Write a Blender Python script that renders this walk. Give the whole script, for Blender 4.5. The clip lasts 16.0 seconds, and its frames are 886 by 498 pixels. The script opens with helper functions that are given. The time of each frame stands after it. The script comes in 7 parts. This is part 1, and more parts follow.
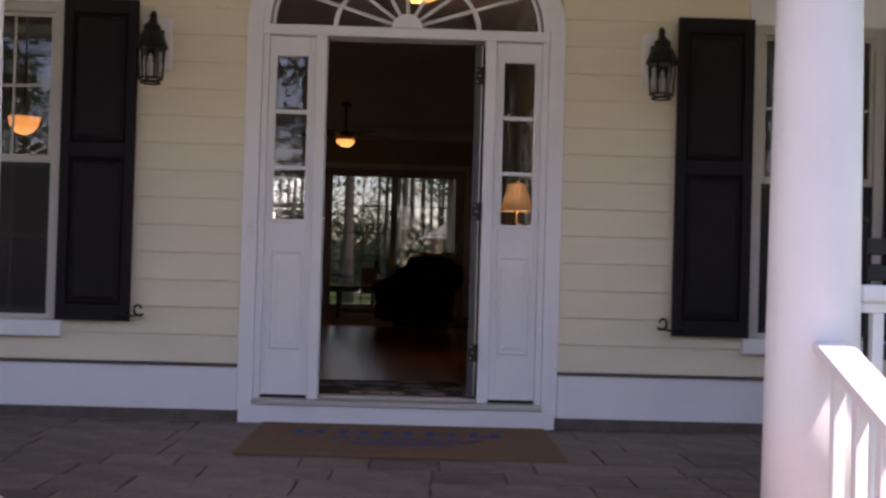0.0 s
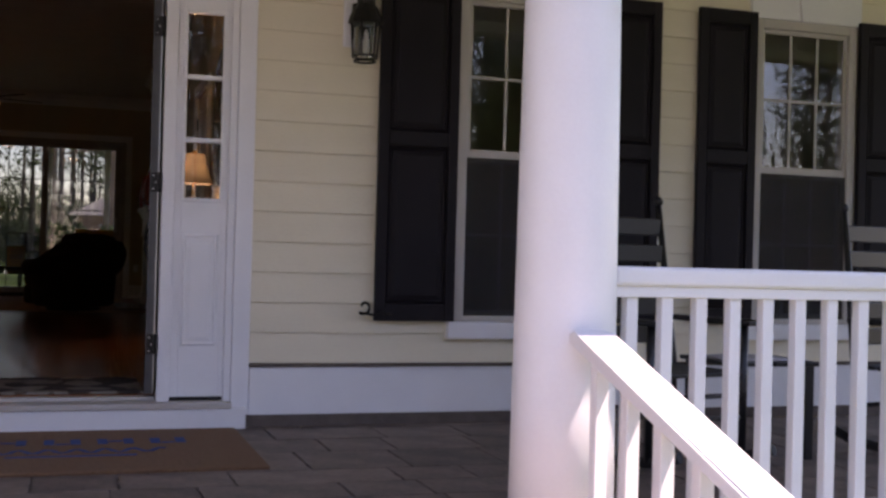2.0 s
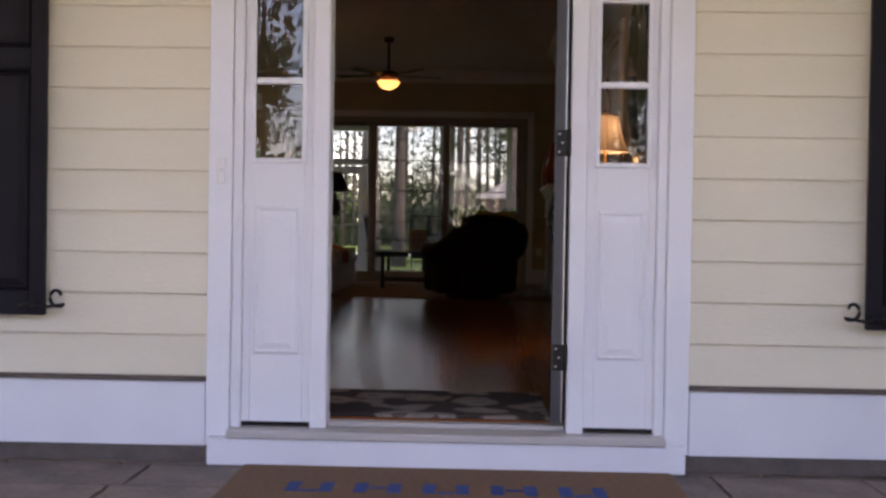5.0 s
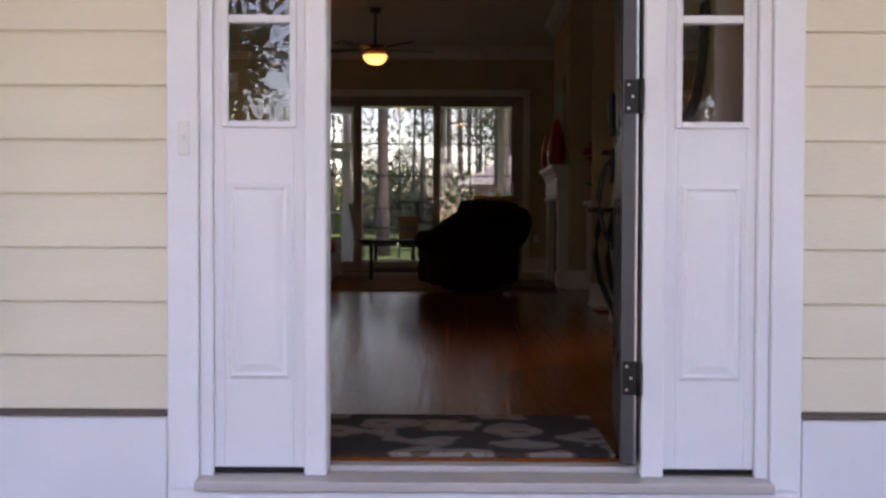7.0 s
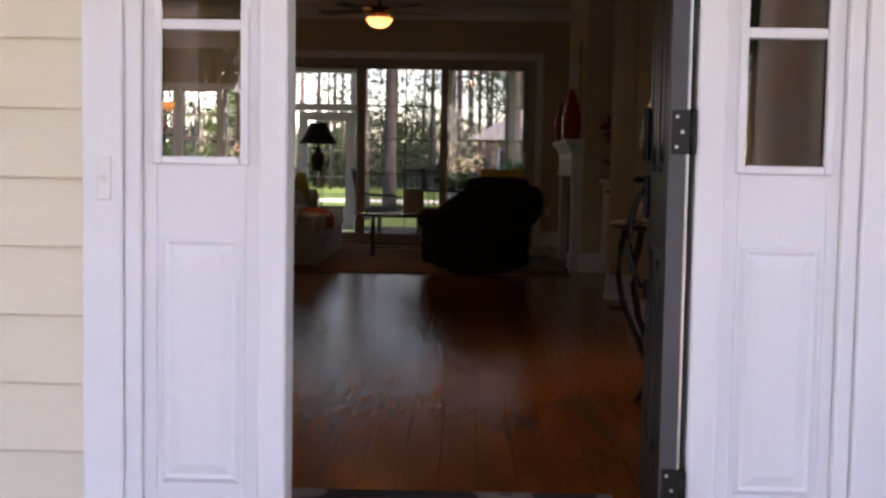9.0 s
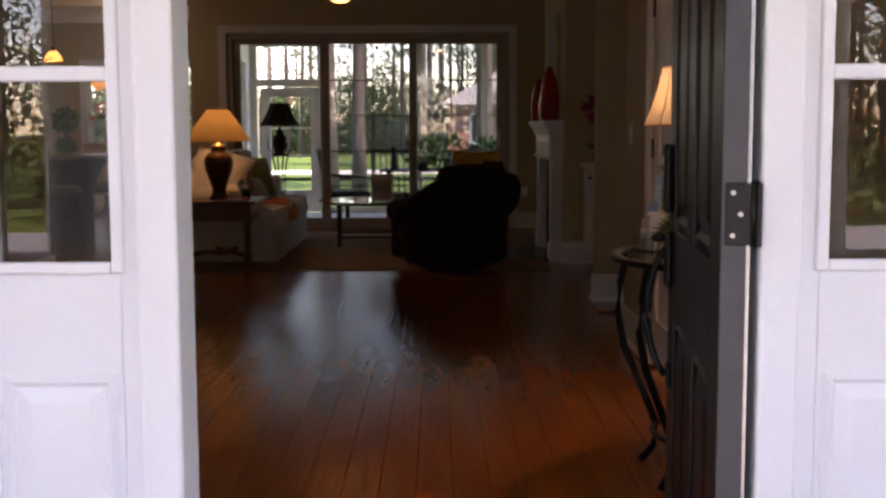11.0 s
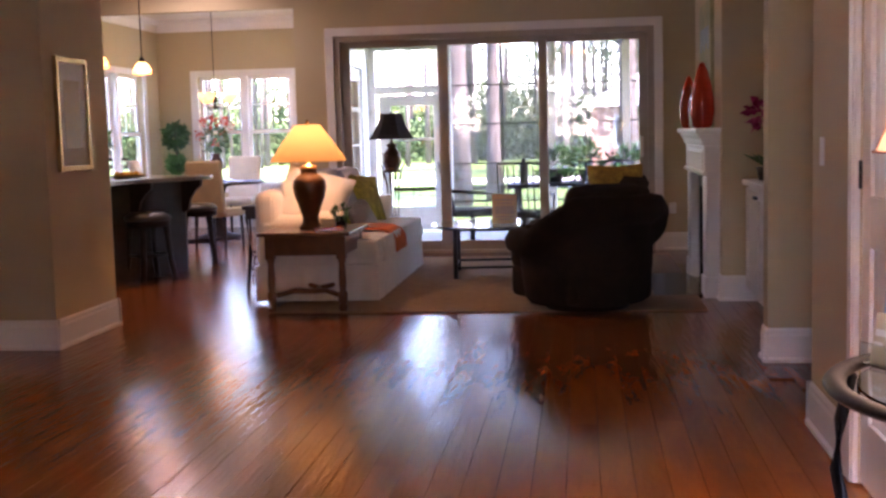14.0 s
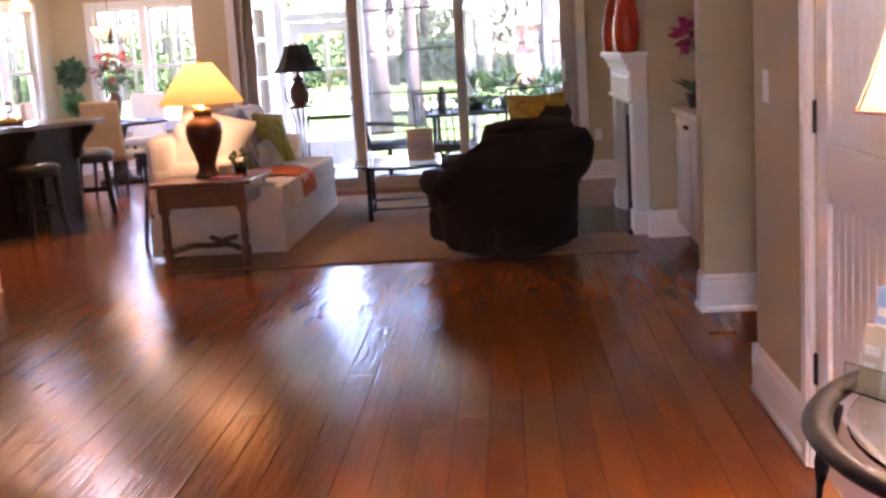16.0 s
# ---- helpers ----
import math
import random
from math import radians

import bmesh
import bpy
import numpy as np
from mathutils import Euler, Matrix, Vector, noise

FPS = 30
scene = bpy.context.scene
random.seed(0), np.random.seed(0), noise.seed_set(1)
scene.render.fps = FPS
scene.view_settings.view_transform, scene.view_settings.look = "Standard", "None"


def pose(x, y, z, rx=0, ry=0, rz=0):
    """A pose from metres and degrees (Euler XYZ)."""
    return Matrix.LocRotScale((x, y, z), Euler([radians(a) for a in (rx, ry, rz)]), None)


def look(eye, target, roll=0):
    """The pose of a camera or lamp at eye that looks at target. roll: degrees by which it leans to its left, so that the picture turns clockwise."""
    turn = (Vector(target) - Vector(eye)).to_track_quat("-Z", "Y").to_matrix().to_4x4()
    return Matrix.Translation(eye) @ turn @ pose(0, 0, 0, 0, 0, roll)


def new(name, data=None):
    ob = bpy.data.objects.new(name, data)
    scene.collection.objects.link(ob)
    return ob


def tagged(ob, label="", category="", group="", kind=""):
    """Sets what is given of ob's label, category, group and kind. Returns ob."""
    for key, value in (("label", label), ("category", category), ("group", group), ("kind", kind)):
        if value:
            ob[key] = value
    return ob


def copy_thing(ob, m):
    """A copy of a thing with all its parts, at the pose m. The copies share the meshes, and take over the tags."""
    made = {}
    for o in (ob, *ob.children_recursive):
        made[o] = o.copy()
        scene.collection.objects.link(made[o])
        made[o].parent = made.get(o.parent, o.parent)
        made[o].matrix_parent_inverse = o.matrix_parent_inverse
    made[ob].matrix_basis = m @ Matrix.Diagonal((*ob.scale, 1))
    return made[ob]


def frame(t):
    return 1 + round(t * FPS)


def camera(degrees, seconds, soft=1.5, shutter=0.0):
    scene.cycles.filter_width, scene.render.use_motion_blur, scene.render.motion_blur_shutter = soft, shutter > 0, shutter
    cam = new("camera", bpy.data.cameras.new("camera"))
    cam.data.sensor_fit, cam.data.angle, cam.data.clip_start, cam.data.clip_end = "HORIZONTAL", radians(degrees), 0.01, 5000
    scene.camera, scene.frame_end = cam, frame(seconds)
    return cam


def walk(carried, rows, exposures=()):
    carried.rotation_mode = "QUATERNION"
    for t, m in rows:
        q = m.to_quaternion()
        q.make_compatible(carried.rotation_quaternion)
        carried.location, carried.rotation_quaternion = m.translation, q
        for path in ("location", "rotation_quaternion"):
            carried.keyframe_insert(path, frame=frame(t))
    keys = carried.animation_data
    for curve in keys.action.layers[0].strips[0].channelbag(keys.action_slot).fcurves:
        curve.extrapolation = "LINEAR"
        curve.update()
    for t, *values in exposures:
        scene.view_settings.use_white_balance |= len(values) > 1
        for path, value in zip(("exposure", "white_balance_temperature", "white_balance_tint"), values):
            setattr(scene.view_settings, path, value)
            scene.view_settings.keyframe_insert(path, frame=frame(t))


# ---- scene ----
cam = camera(41.6, 16.0, soft=2.7)
PATH = [
    (0, (0.104, -6.745, 0.745), (0.145, -4.746, 0.781), 1.6),
    (0.5, (0.05, -6.63, 0.751), (0.345, -4.652, 0.782), 1.3),
    (1, (-0.031, -6.456, 0.734), (0.512, -4.531, 0.773), -0.0),
    (1.5, (-0.099, -6.408, 0.724), (0.56, -4.519, 0.742), 0.5),
    (2, (0.01, -6.043, 0.748), (0.624, -4.14, 0.762), 1.5),
    (2.5, (0.016, -5.868, 0.742), (0.481, -3.922, 0.756), 2.5),
    (3, (-0.007, -5.548, 0.745), (0.356, -3.582, 0.764), 1.1),
    (3.5, (-0.047, -5.319, 0.777), (0.186, -3.333, 0.765), -1.0),
    (4, (0.071, -4.935, 0.712), (0.092, -2.935, 0.727), 0.7),
    (4.5, (0.118, -4.696, 0.753), (0.061, -2.696, 0.739), 1.0),
    (7, (-0.088, -3.383, 0.737), (-0.107, -1.384, 0.683), 0.2),
    (7.5, (-0.101, -3.245, 0.743), (-0.11, -1.246, 0.684), 0.3),
    (8, (-0.075, -2.993, 0.776), (-0.074, -0.994, 0.708), 0.7),
    (8.5, (-0.063, -2.787, 0.897), (-0.098, -0.79, 0.793), 1.0),
    (11, (-0.052, -1.823, 1.227), (-0.041, 0.166, 1.021), -0.2),
    (11.5, (-0.071, -1.489, 1.277), (-0.021, 0.503, 1.097), -1.4),
    (12, (-0.024, -1.221, 1.27), (-0.024, 0.771, 1.085), -1.2),
    (12.5, (-0.003, -0.975, 1.307), (-0.044, 1.015, 1.106), -0.4),
    (13, (-0.012, -0.666, 1.304), (-0.03, 1.328, 1.154), -0.8),
    (13.5, (-0.012, -0.405, 1.29), (-0.053, 1.586, 1.112), -2.6),
    (14, (0.077, -0.125, 1.303), (-0.162, 1.851, 1.106), -1.5),
    (14.5, (0.149, 0.007, 1.3), (-0.173, 1.967, 1.073), -1.4),
    (15, (0.167, 0.224, 1.297), (-0.139, 2.186, 1.058), -1.9),
    (15.5, (0.151, 0.526, 1.33), (0.015, 2.502, 1.053), -2.7),
    (16, (0.129, 0.542, 1.383), (0.006, 2.51, 1.048), -3.4),
]
EXPOSURES = [(0, 1.3, 7400, 38), (3.2, 1.5, 7400, 38), (4.5, 2.1, 7400, 38), (8.5, 2.6, 7500, 38), (11, 2.95, 7500, 38), (11.6, 2.9, 7300, 40), (12, 2.9, 6800, 42), (12.5, 3.4, 6500, 46), (13, 4.55, 6200, 48), (14.5, 5.35, 6200, 48), (16, 5.85, 6200, 48)]
walk(cam, [(t, look(eye, target, roll)) for t, eye, target, roll in PATH], EXPOSURES)

# ---- body ----
# ---- world, sun ----
world = bpy.data.worlds.new("sky")
scene.world = world
world.use_nodes = True
wn = world.node_tree.nodes
sky = wn.new("ShaderNodeTexSky")
sky.sky_type = "NISHITA"
sky.sun_disc = False
SUN_EL, SUN_AZ = 58.0, 128.0            # degrees; azimuth clockwise from +y
sky.sun_elevation, sky.sun_rotation = radians(SUN_EL), radians(SUN_AZ)
sky.air_density, sky.dust_density, sky.ozone_density = 1.0, 0.15, 1.2
world.node_tree.links.new(sky.outputs[0], wn["Background"].inputs[0])
wn["Background"].inputs[1].default_value = 0.15
sun_data = bpy.data.lights.new("sun", "SUN")
sun_data.energy, sun_data.angle, sun_data.color = 3.4, radians(0.6), (1.0, 0.95, 0.87)
sun = new("sun", sun_data)
sv = Vector((math.sin(radians(SUN_AZ)) * math.cos(radians(SUN_EL)), math.cos(radians(SUN_AZ)) * math.cos(radians(SUN_EL)), math.sin(radians(SUN_EL))))
sun.matrix_world = look(sv * 60, (0, 0, 0))


def bulb(name, at, watts, radius=0.04, color=(1.0, 0.68, 0.36)):
    d = bpy.data.lights.new(name, "POINT")
    d.energy, d.shadow_soft_size, d.color = watts, radius, color
    o = new(name, d)
    o.location = at
    return o


bulb("bulb_end_table", (-1.98, 8.55, 1.24), 0.42)
bulb("bulb_console", (0.876, 2.61, 1.34), 1.6, 0.04, (1.0, 0.74, 0.48))
bulb("bulb_fan", (-0.97, 9.6, 2.50), 0.5, 0.03)
bulb("bulb_chandelier", (-4.75, 15.0, 1.95), 1.4, 0.03)
bulb("bulb_pendant", (-4.23, 11.1, 1.99), 0.3, 0.02)
bulb("bulb_pendant", (-4.23, 10.05, 1.99), 0.3, 0.02)
bulb("bulb_foyer", (0.05, 2.05, 2.86), 2.1, 0.03)
bulb("bulb_dining_bowl", (-3.07, 2.6, 1.80), 0.2, 0.03)


CANS = [(-4.07, 11.7)]       # recessed ceiling light
for cx, cy in CANS:
    d = bpy.data.lights.new("bulb_recessed", "AREA")
    d.shape, d.size, d.energy, d.color = "DISK", 0.11, 0.9, (1.0, 0.86, 0.68)
    o = new("bulb_recessed", d)
    o.location = (cx, cy, 3.035)


# ---- materials ----
def mat(name, base, rough=0.6, var=0.12, scale=6.0, bump=0.0, bscale=60.0, metal=0.0, stretch=(1, 1, 1), rand=0.0, spec=None, second=None, sheen=0.0, coat=0.0):
    """A surface with two scales of variation, optional relief, and variation from piece to piece."""
    m = bpy.data.materials.new(name)
    m.use_nodes = True
    nt = m.node_tree
    N, L = nt.nodes, nt.links
    b = N["Principled BSDF"]
    b.inputs["Roughness"].default_value, b.inputs["Metallic"].default_value = rough, metal
    if spec is not None:
        b.inputs["Specular IOR Level"].default_value = spec
    if coat:
        b.inputs["Coat Weight"].default_value = coat
        b.inputs["Coat Roughness"].default_value = 0.10
    if sheen:
        b.inputs["Sheen Weight"].default_value = sheen
    tc = N.new("ShaderNodeTexCoord")
    mp = N.new("ShaderNodeMapping")
    mp.inputs["Scale"].default_value = stretch
    L.new(tc.outputs["Object"], mp.inputs[0])
    n1 = N.new("ShaderNodeTexNoise")
    n1.inputs["Scale"].default_value, n1.inputs["Detail"].default_value = scale, 5
    n2 = N.new("ShaderNodeTexNoise")
    n2.inputs["Scale"].default_value, n2.inputs["Detail"].default_value = bscale, 3
    L.new(mp.outputs[0], n1.inputs["Vector"])
    L.new(mp.outputs[0], n2.inputs["Vector"])
    ramp = N.new("ShaderNodeValToRGB")
    e = ramp.color_ramp.elements
    lo = second or [c * (1 - var) for c in base]
    hi = [min(1, c * (1 + var * 0.6)) for c in base]
    e[0].position, e[1].position = 0.3, 0.72
    e[0].color, e[1].color = (*lo, 1), (*hi, 1)
    mixf = N.new("ShaderNodeMath")
    mixf.operation = "MULTIPLY_ADD"
    mixf.inputs[1].default_value = 0.3
    L.new(n2.outputs["Fac"], mixf.inputs[0])
    half = N.new("ShaderNodeMath")
    half.operation = "MULTIPLY"
    half.inputs[1].default_value = 0.7
    L.new(n1.outputs["Fac"], half.inputs[0])
    L.new(half.outputs[0], mixf.inputs[2])
    src = mixf
    if rand:
        oi = N.new("ShaderNodeObjectInfo")
        rr = N.new("ShaderNodeMath")
        rr.operation = "MULTIPLY_ADD"
        rr.inputs[1].default_value = rand
        L.new(oi.outputs["Random"], rr.inputs[0])
        L.new(mixf.outputs[0], rr.inputs[2])
        ad = N.new("ShaderNodeMath")
        ad.operation = "SUBTRACT"
        ad.inputs[1].default_value = rand * 0.5
        L.new(rr.outputs[0], ad.inputs[0])
        src = ad
    L.new(src.outputs[0], ramp.inputs[0])
    L.new(ramp.outputs[0], b.inputs["Base Color"])
    if bump:
        bp = N.new("ShaderNodeBump")
        bp.inputs["Strength"].default_value = min(1.0, bump)
        bp.inputs["Distance"].default_value = 0.004
        L.new(n2.outputs["Fac"], bp.inputs["Height"])
        L.new(bp.outputs[0], b.inputs["Normal"])
    return m


def glass_mat(name, tint=(1, 1, 1), rough=0.0):
    m = bpy.data.materials.new(name)
    m.use_nodes = True
    b = m.node_tree.nodes["Principled BSDF"]
    b.inputs["Base Color"].default_value = (*tint, 1)
    b.inputs["Transmission Weight"].default_value = 1.0
    b.inputs["Roughness"].default_value = rough
    b.inputs["IOR"].default_value = 1.5
    return m


def shade_mat(name, base, glow, strength, thin=1.0):
    """Lit fabric or glass of a lamp's shade: lets light through and gives off its lamp's light."""
    m = bpy.data.materials.new(name)
    m.use_nodes = True
    nt = m.node_tree
    N, L = nt.nodes, nt.links
    b = N["Principled BSDF"]
    b.inputs["Base Color"].default_value = (*base, 1)
    b.inputs["Roughness"].default_value = 0.8
    tc = N.new("ShaderNodeTexCoord")
    sp = N.new("ShaderNodeSeparateXYZ")
    L.new(tc.outputs["Generated"], sp.inputs[0])
    rp = N.new("ShaderNodeValToRGB")
    rp.color_ramp.elements[0].position, rp.color_ramp.elements[1].position = 0.0, 0.8
    rp.color_ramp.elements[0].color, rp.color_ramp.elements[1].color = (0.35, 0.3, 0.25, 1), (1, 1, 1, 1)
    L.new(sp.outputs["Z"], rp.inputs[0])
    mx = N.new("ShaderNodeMix")
    mx.data_type, mx.blend_type = "RGBA", "MULTIPLY"
    mx.inputs[0].default_value = 1.0
    mx.inputs[6].default_value = (*glow, 1)
    L.new(rp.outputs[0], mx.inputs[7])
    L.new(mx.outputs[2], b.inputs["Emission Color"])
    b.inputs["Emission Strength"].default_value = strength
    tl = N.new("ShaderNodeBsdfTranslucent")
    tl.inputs[0].default_value = (*[c * thin for c in base], 1)
    ms = N.new("ShaderNodeMixShader")
    ms.inputs[0].default_value = 0.5
    L.new(b.outputs[0], ms.inputs[1])
    L.new(tl.outputs[0], ms.inputs[2])
    L.new(ms.outputs[0], N["Material Output"].inputs[0])
    return m


M = {}
M["trim"] = mat("white_trim_paint", (0.80, 0.79, 0.80), 0.38, 0.05, 3, 0.12, 90)
M["siding"] = mat("cream_siding_paint", (0.78, 0.70, 0.53), 0.55, 0.06, 4, 0.25, 120, stretch=(0.3, 1, 1), rand=0.12)
M["shutter"] = mat("black_shutter_paint", (0.012, 0.009, 0.012), 0.6, 0.25, 5, 0.15, 90, spec=0.2)
M["sash"] = mat("taupe_window_vinyl", (0.50, 0.46, 0.42), 0.45, 0.06, 5)
M["black_paint"] = mat("black_door_paint", (0.008, 0.008, 0.010), 0.38, 0.3, 5, 0.1, 70)
M["iron"] = mat("black_wrought_iron", (0.018, 0.016, 0.015), 0.42, 0.4, 20, 0.3, 120, metal=0.6)
M["steel"] = mat("brushed_steel", (0.45, 0.44, 0.43), 0.3, 0.1, 30, metal=1.0)
M["porch"] = mat("stamped_concrete", (0.19, 0.142, 0.118), 0.65, 0.55, 5, 0.6, 40, rand=0.2)
M["joint"] = mat("concrete_joint", (0.13, 0.10, 0.085), 0.85, 0.3, 12, 0.4, 80)
M["coir"] = mat("brown_coir", (0.20, 0.105, 0.055), 0.95, 0.4, 60, 1.0, 350)
M["blue"] = mat("blue_print", (0.02, 0.06, 0.22), 0.9, 0.3, 80, 0.8, 350)
M["wall"] = mat("tan_wall_paint", (0.50, 0.41, 0.25), 0.75, 0.05, 3, 0.2, 200)
M["ceiling"] = mat("white_ceiling_paint", (0.74, 0.70, 0.63), 0.85, 0.05, 4, 0.2, 150)
M["base"] = mat("white_baseboard_paint", (0.78, 0.76, 0.73), 0.35, 0.05, 4)
M["slider"] = mat("taupe_door_frame", (0.38, 0.325, 0.265), 0.45, 0.12, 6)
M["sofa"] = mat("white_sofa_fabric", (0.74, 0.70, 0.65), 0.95, 0.08, 8, 0.5, 220, sheen=0.2)
M["brown_fabric"] = mat("dark_brown_upholstery", (0.022, 0.012, 0.007), 0.95, 0.35, 14, 0.6, 260, spec=0.2)
M["rug"] = mat("tan_woven_rug", (0.30, 0.20, 0.125), 0.97, 0.2, 12, 1.0, 260)
M["cherry"] = mat("cherry_wood", (0.17, 0.065, 0.025), 0.3, 0.4, 9, 0.15, 60, stretch=(1, 6, 1), coat=0.3)
M["dark_wood"] = mat("dark_espresso_wood", (0.028, 0.016, 0.011), 0.5, 0.4, 12, 0.15, 70, spec=0.2)
M["bronze"] = mat("brown_bronze_glaze", (0.075, 0.032, 0.016), 0.3, 0.5, 9, 0.1, 40, metal=0.5)
M["gold"] = mat("antique_gold", (0.40, 0.25, 0.09), 0.35, 0.35, 14, metal=0.9)
M["orange"] = mat("orange_throw", (0.62, 0.15, 0.03), 0.95, 0.2, 20, 0.7, 220)
M["grey_fabric"] = mat("grey_throw", (0.42, 0.40, 0.42), 0.95, 0.15, 20, 0.6, 220)
M["green_print"] = mat("green_floral_fabric", (0.38, 0.34, 0.04), 0.9, 0.3, 16, 0.4, 200, second=(0.09, 0.095, 0.015))
M["gold_print"] = mat("gold_floral_fabric", (0.62, 0.42, 0.06), 0.9, 0.3, 18, 0.4, 200, second=(0.22, 0.09, 0.02))
M["black_fabric"] = mat("black_shade_fabric", (0.010, 0.009, 0.009), 0.8, 0.3, 20)
M["red_ceramic"] = mat("red_ceramic", (0.42, 0.035, 0.012), 0.2, 0.3, 9)
M["white_ceramic"] = mat("white_ceramic", (0.75, 0.73, 0.68), 0.25, 0.05, 9)
M["brass_vase"] = mat("brown_vase_glaze", (0.10, 0.05, 0.03), 0.3, 0.4, 12, metal=0.3)
M["tan_fabric"] = mat("tan_chair_fabric", (0.42, 0.32, 0.18), 0.93, 0.12, 14, 0.5, 220)
M["pale_fabric"] = mat("pale_chair_fabric", (0.62, 0.58, 0.50), 0.93, 0.1, 14, 0.5, 220)
M["olive_leather"] = mat("olive_stool_leather", (0.06, 0.047, 0.026), 0.4, 0.25, 16, 0.3, 120)
M["granite"] = mat("speckled_granite", (0.22, 0.17, 0.13), 0.18, 0.6, 70, 0.0, 160)
M["leaf"] = mat("green_leaves", (0.06, 0.15, 0.035), 0.45, 0.5, 12, rand=0.4)
M["succulent"] = mat("succulent_leaves", (0.22, 0.26, 0.10), 0.5, 0.4, 30)
M["grey_green"] = mat("grey_green_leaves", (0.16, 0.22, 0.19), 0.5, 0.3, 30)
M["red_petal"] = mat("red_petals", (0.55, 0.05, 0.025), 0.6, 0.4, 20)
M["white_petal"] = mat("white_petals", (0.75, 0.72, 0.66), 0.6, 0.15, 20)
M["magenta_petal"] = mat("magenta_petals", (0.35, 0.02, 0.12), 0.6, 0.3, 20)
M["soil"] = mat("dark_pot", (0.03, 0.02, 0.016), 0.35, 0.4, 12)
M["paper_teal"] = mat("teal_brochure_paper", (0.22, 0.50, 0.60), 0.35, 0.3, 26, second=(0.55, 0.68, 0.70))
M["paper_blue"] = mat("blue_brochure_paper", (0.10, 0.25, 0.55), 0.35, 0.4, 22, second=(0.45, 0.55, 0.68))
M["paper_white"] = mat("white_paper", (0.78, 0.77, 0.74), 0.6, 0.06, 20)
M["paper_tan"] = mat("tan_brochure_paper", (0.45, 0.36, 0.20), 0.5, 0.4, 22, second=(0.55, 0.50, 0.40))
M["grey_roof"] = mat("grey_shingles", (0.20, 0.19, 0.185), 0.85, 0.3, 20, 0.6, 60)
M["brick"] = mat("red_brick", (0.36, 0.17, 0.12), 0.85, 0.3, 25, 0.5, 60)
M["asphalt"] = mat("pale_asphalt", (0.22, 0.215, 0.21), 0.9, 0.15, 5, 0.5, 120)
M["concrete"] = mat("pale_concrete", (0.50, 0.475, 0.44), 0.85, 0.15, 4, 0.4, 90)
M["grass"] = mat("lawn_grass", (0.07, 0.11, 0.026), 0.95, 0.35, 1.5, 1.0, 60, second=(0.05, 0.08, 0.018), spec=0.1)
M["bark"] = mat("pine_bark", (0.115, 0.09, 0.076), 0.95, 0.5, 9, 1.0, 26, stretch=(1, 1, 0.3), spec=0.15)
M["needles"] = mat("pine_needles", (0.046, 0.070, 0.024), 0.85, 0.5, 1.2, second=(0.024, 0.042, 0.015), spec=0.12)
M["needles_light"] = mat("young_foliage", (0.085, 0.12, 0.032), 0.85, 0.45, 1.2, second=(0.045, 0.07, 0.02), spec=0.15)
M["firebox"] = mat("sooty_firebox", (0.012, 0.011, 0.011), 0.7, 0.4, 12, 0.5, 40)
M["slate"] = mat("black_slate_hearth", (0.02, 0.02, 0.022), 0.25, 0.3, 10)
M["plastic"] = mat("white_switch_plastic", (0.78, 0.77, 0.74), 0.3, 0.03, 10)
M["glass"] = glass_mat("clear_glass")
M["door_glass"] = glass_mat("tinted_door_glass", (0.84, 0.88, 0.87))
M["table_glass"] = glass_mat("green_edge_glass", (0.88, 0.97, 0.94))
M["mirror"] = mat("mirror_silver", (0.9, 0.9, 0.9), 0.02, 0.0, 4, metal=1.0)
M["shade_cream"] = shade_mat("lit_cream_shade", (0.72, 0.53, 0.24), (1.0, 0.52, 0.14), 0.055, 0.7)
M["shade_silk"] = shade_mat("lit_silk_shade", (0.74, 0.64, 0.48), (1.0, 0.70, 0.36), 0.085, 0.4)
M["bowl"] = shade_mat("lit_amber_glass", (0.8, 0.6, 0.35), (1.0, 0.52, 0.16), 0.13)
M["grey_edge"] = mat("grey_primed_edge", (0.055, 0.053, 0.056), 0.45, 0.2, 14)
M["fan_bowl"] = shade_mat("lit_fan_glass", (0.8, 0.6, 0.35), (1.0, 0.5, 0.14), 0.18)
M["stem"] = mat("green_stem", (0.08, 0.12, 0.03), 0.6, 0.3, 20)
M["rope_trim"] = mat("rose_piping", (0.45, 0.20, 0.13), 0.8, 0.1, 20)


def screen_mat(opacity, grey):
    m = bpy.data.materials.new("window_screen")
    m.use_nodes = True
    N, L = m.node_tree.nodes, m.node_tree.links
    b = N["Principled BSDF"]
    b.inputs["Base Color"].default_value, b.inputs["Roughness"].default_value = (grey, grey * 0.95, grey, 1), 0.9
    tr = N.new("ShaderNodeBsdfTransparent")
    mx = N.new("ShaderNodeMixShader")
    mx.inputs[0].default_value = opacity
    L.new(tr.outputs[0], mx.inputs[1])
    L.new(b.outputs[0], mx.inputs[2])
    L.new(mx.outputs[0], N["Material Output"].inputs[0])
    return m


M["screen"] = screen_mat(0.55, 0.03)
M["porch_screen"] = screen_mat(0.42, 0.12)


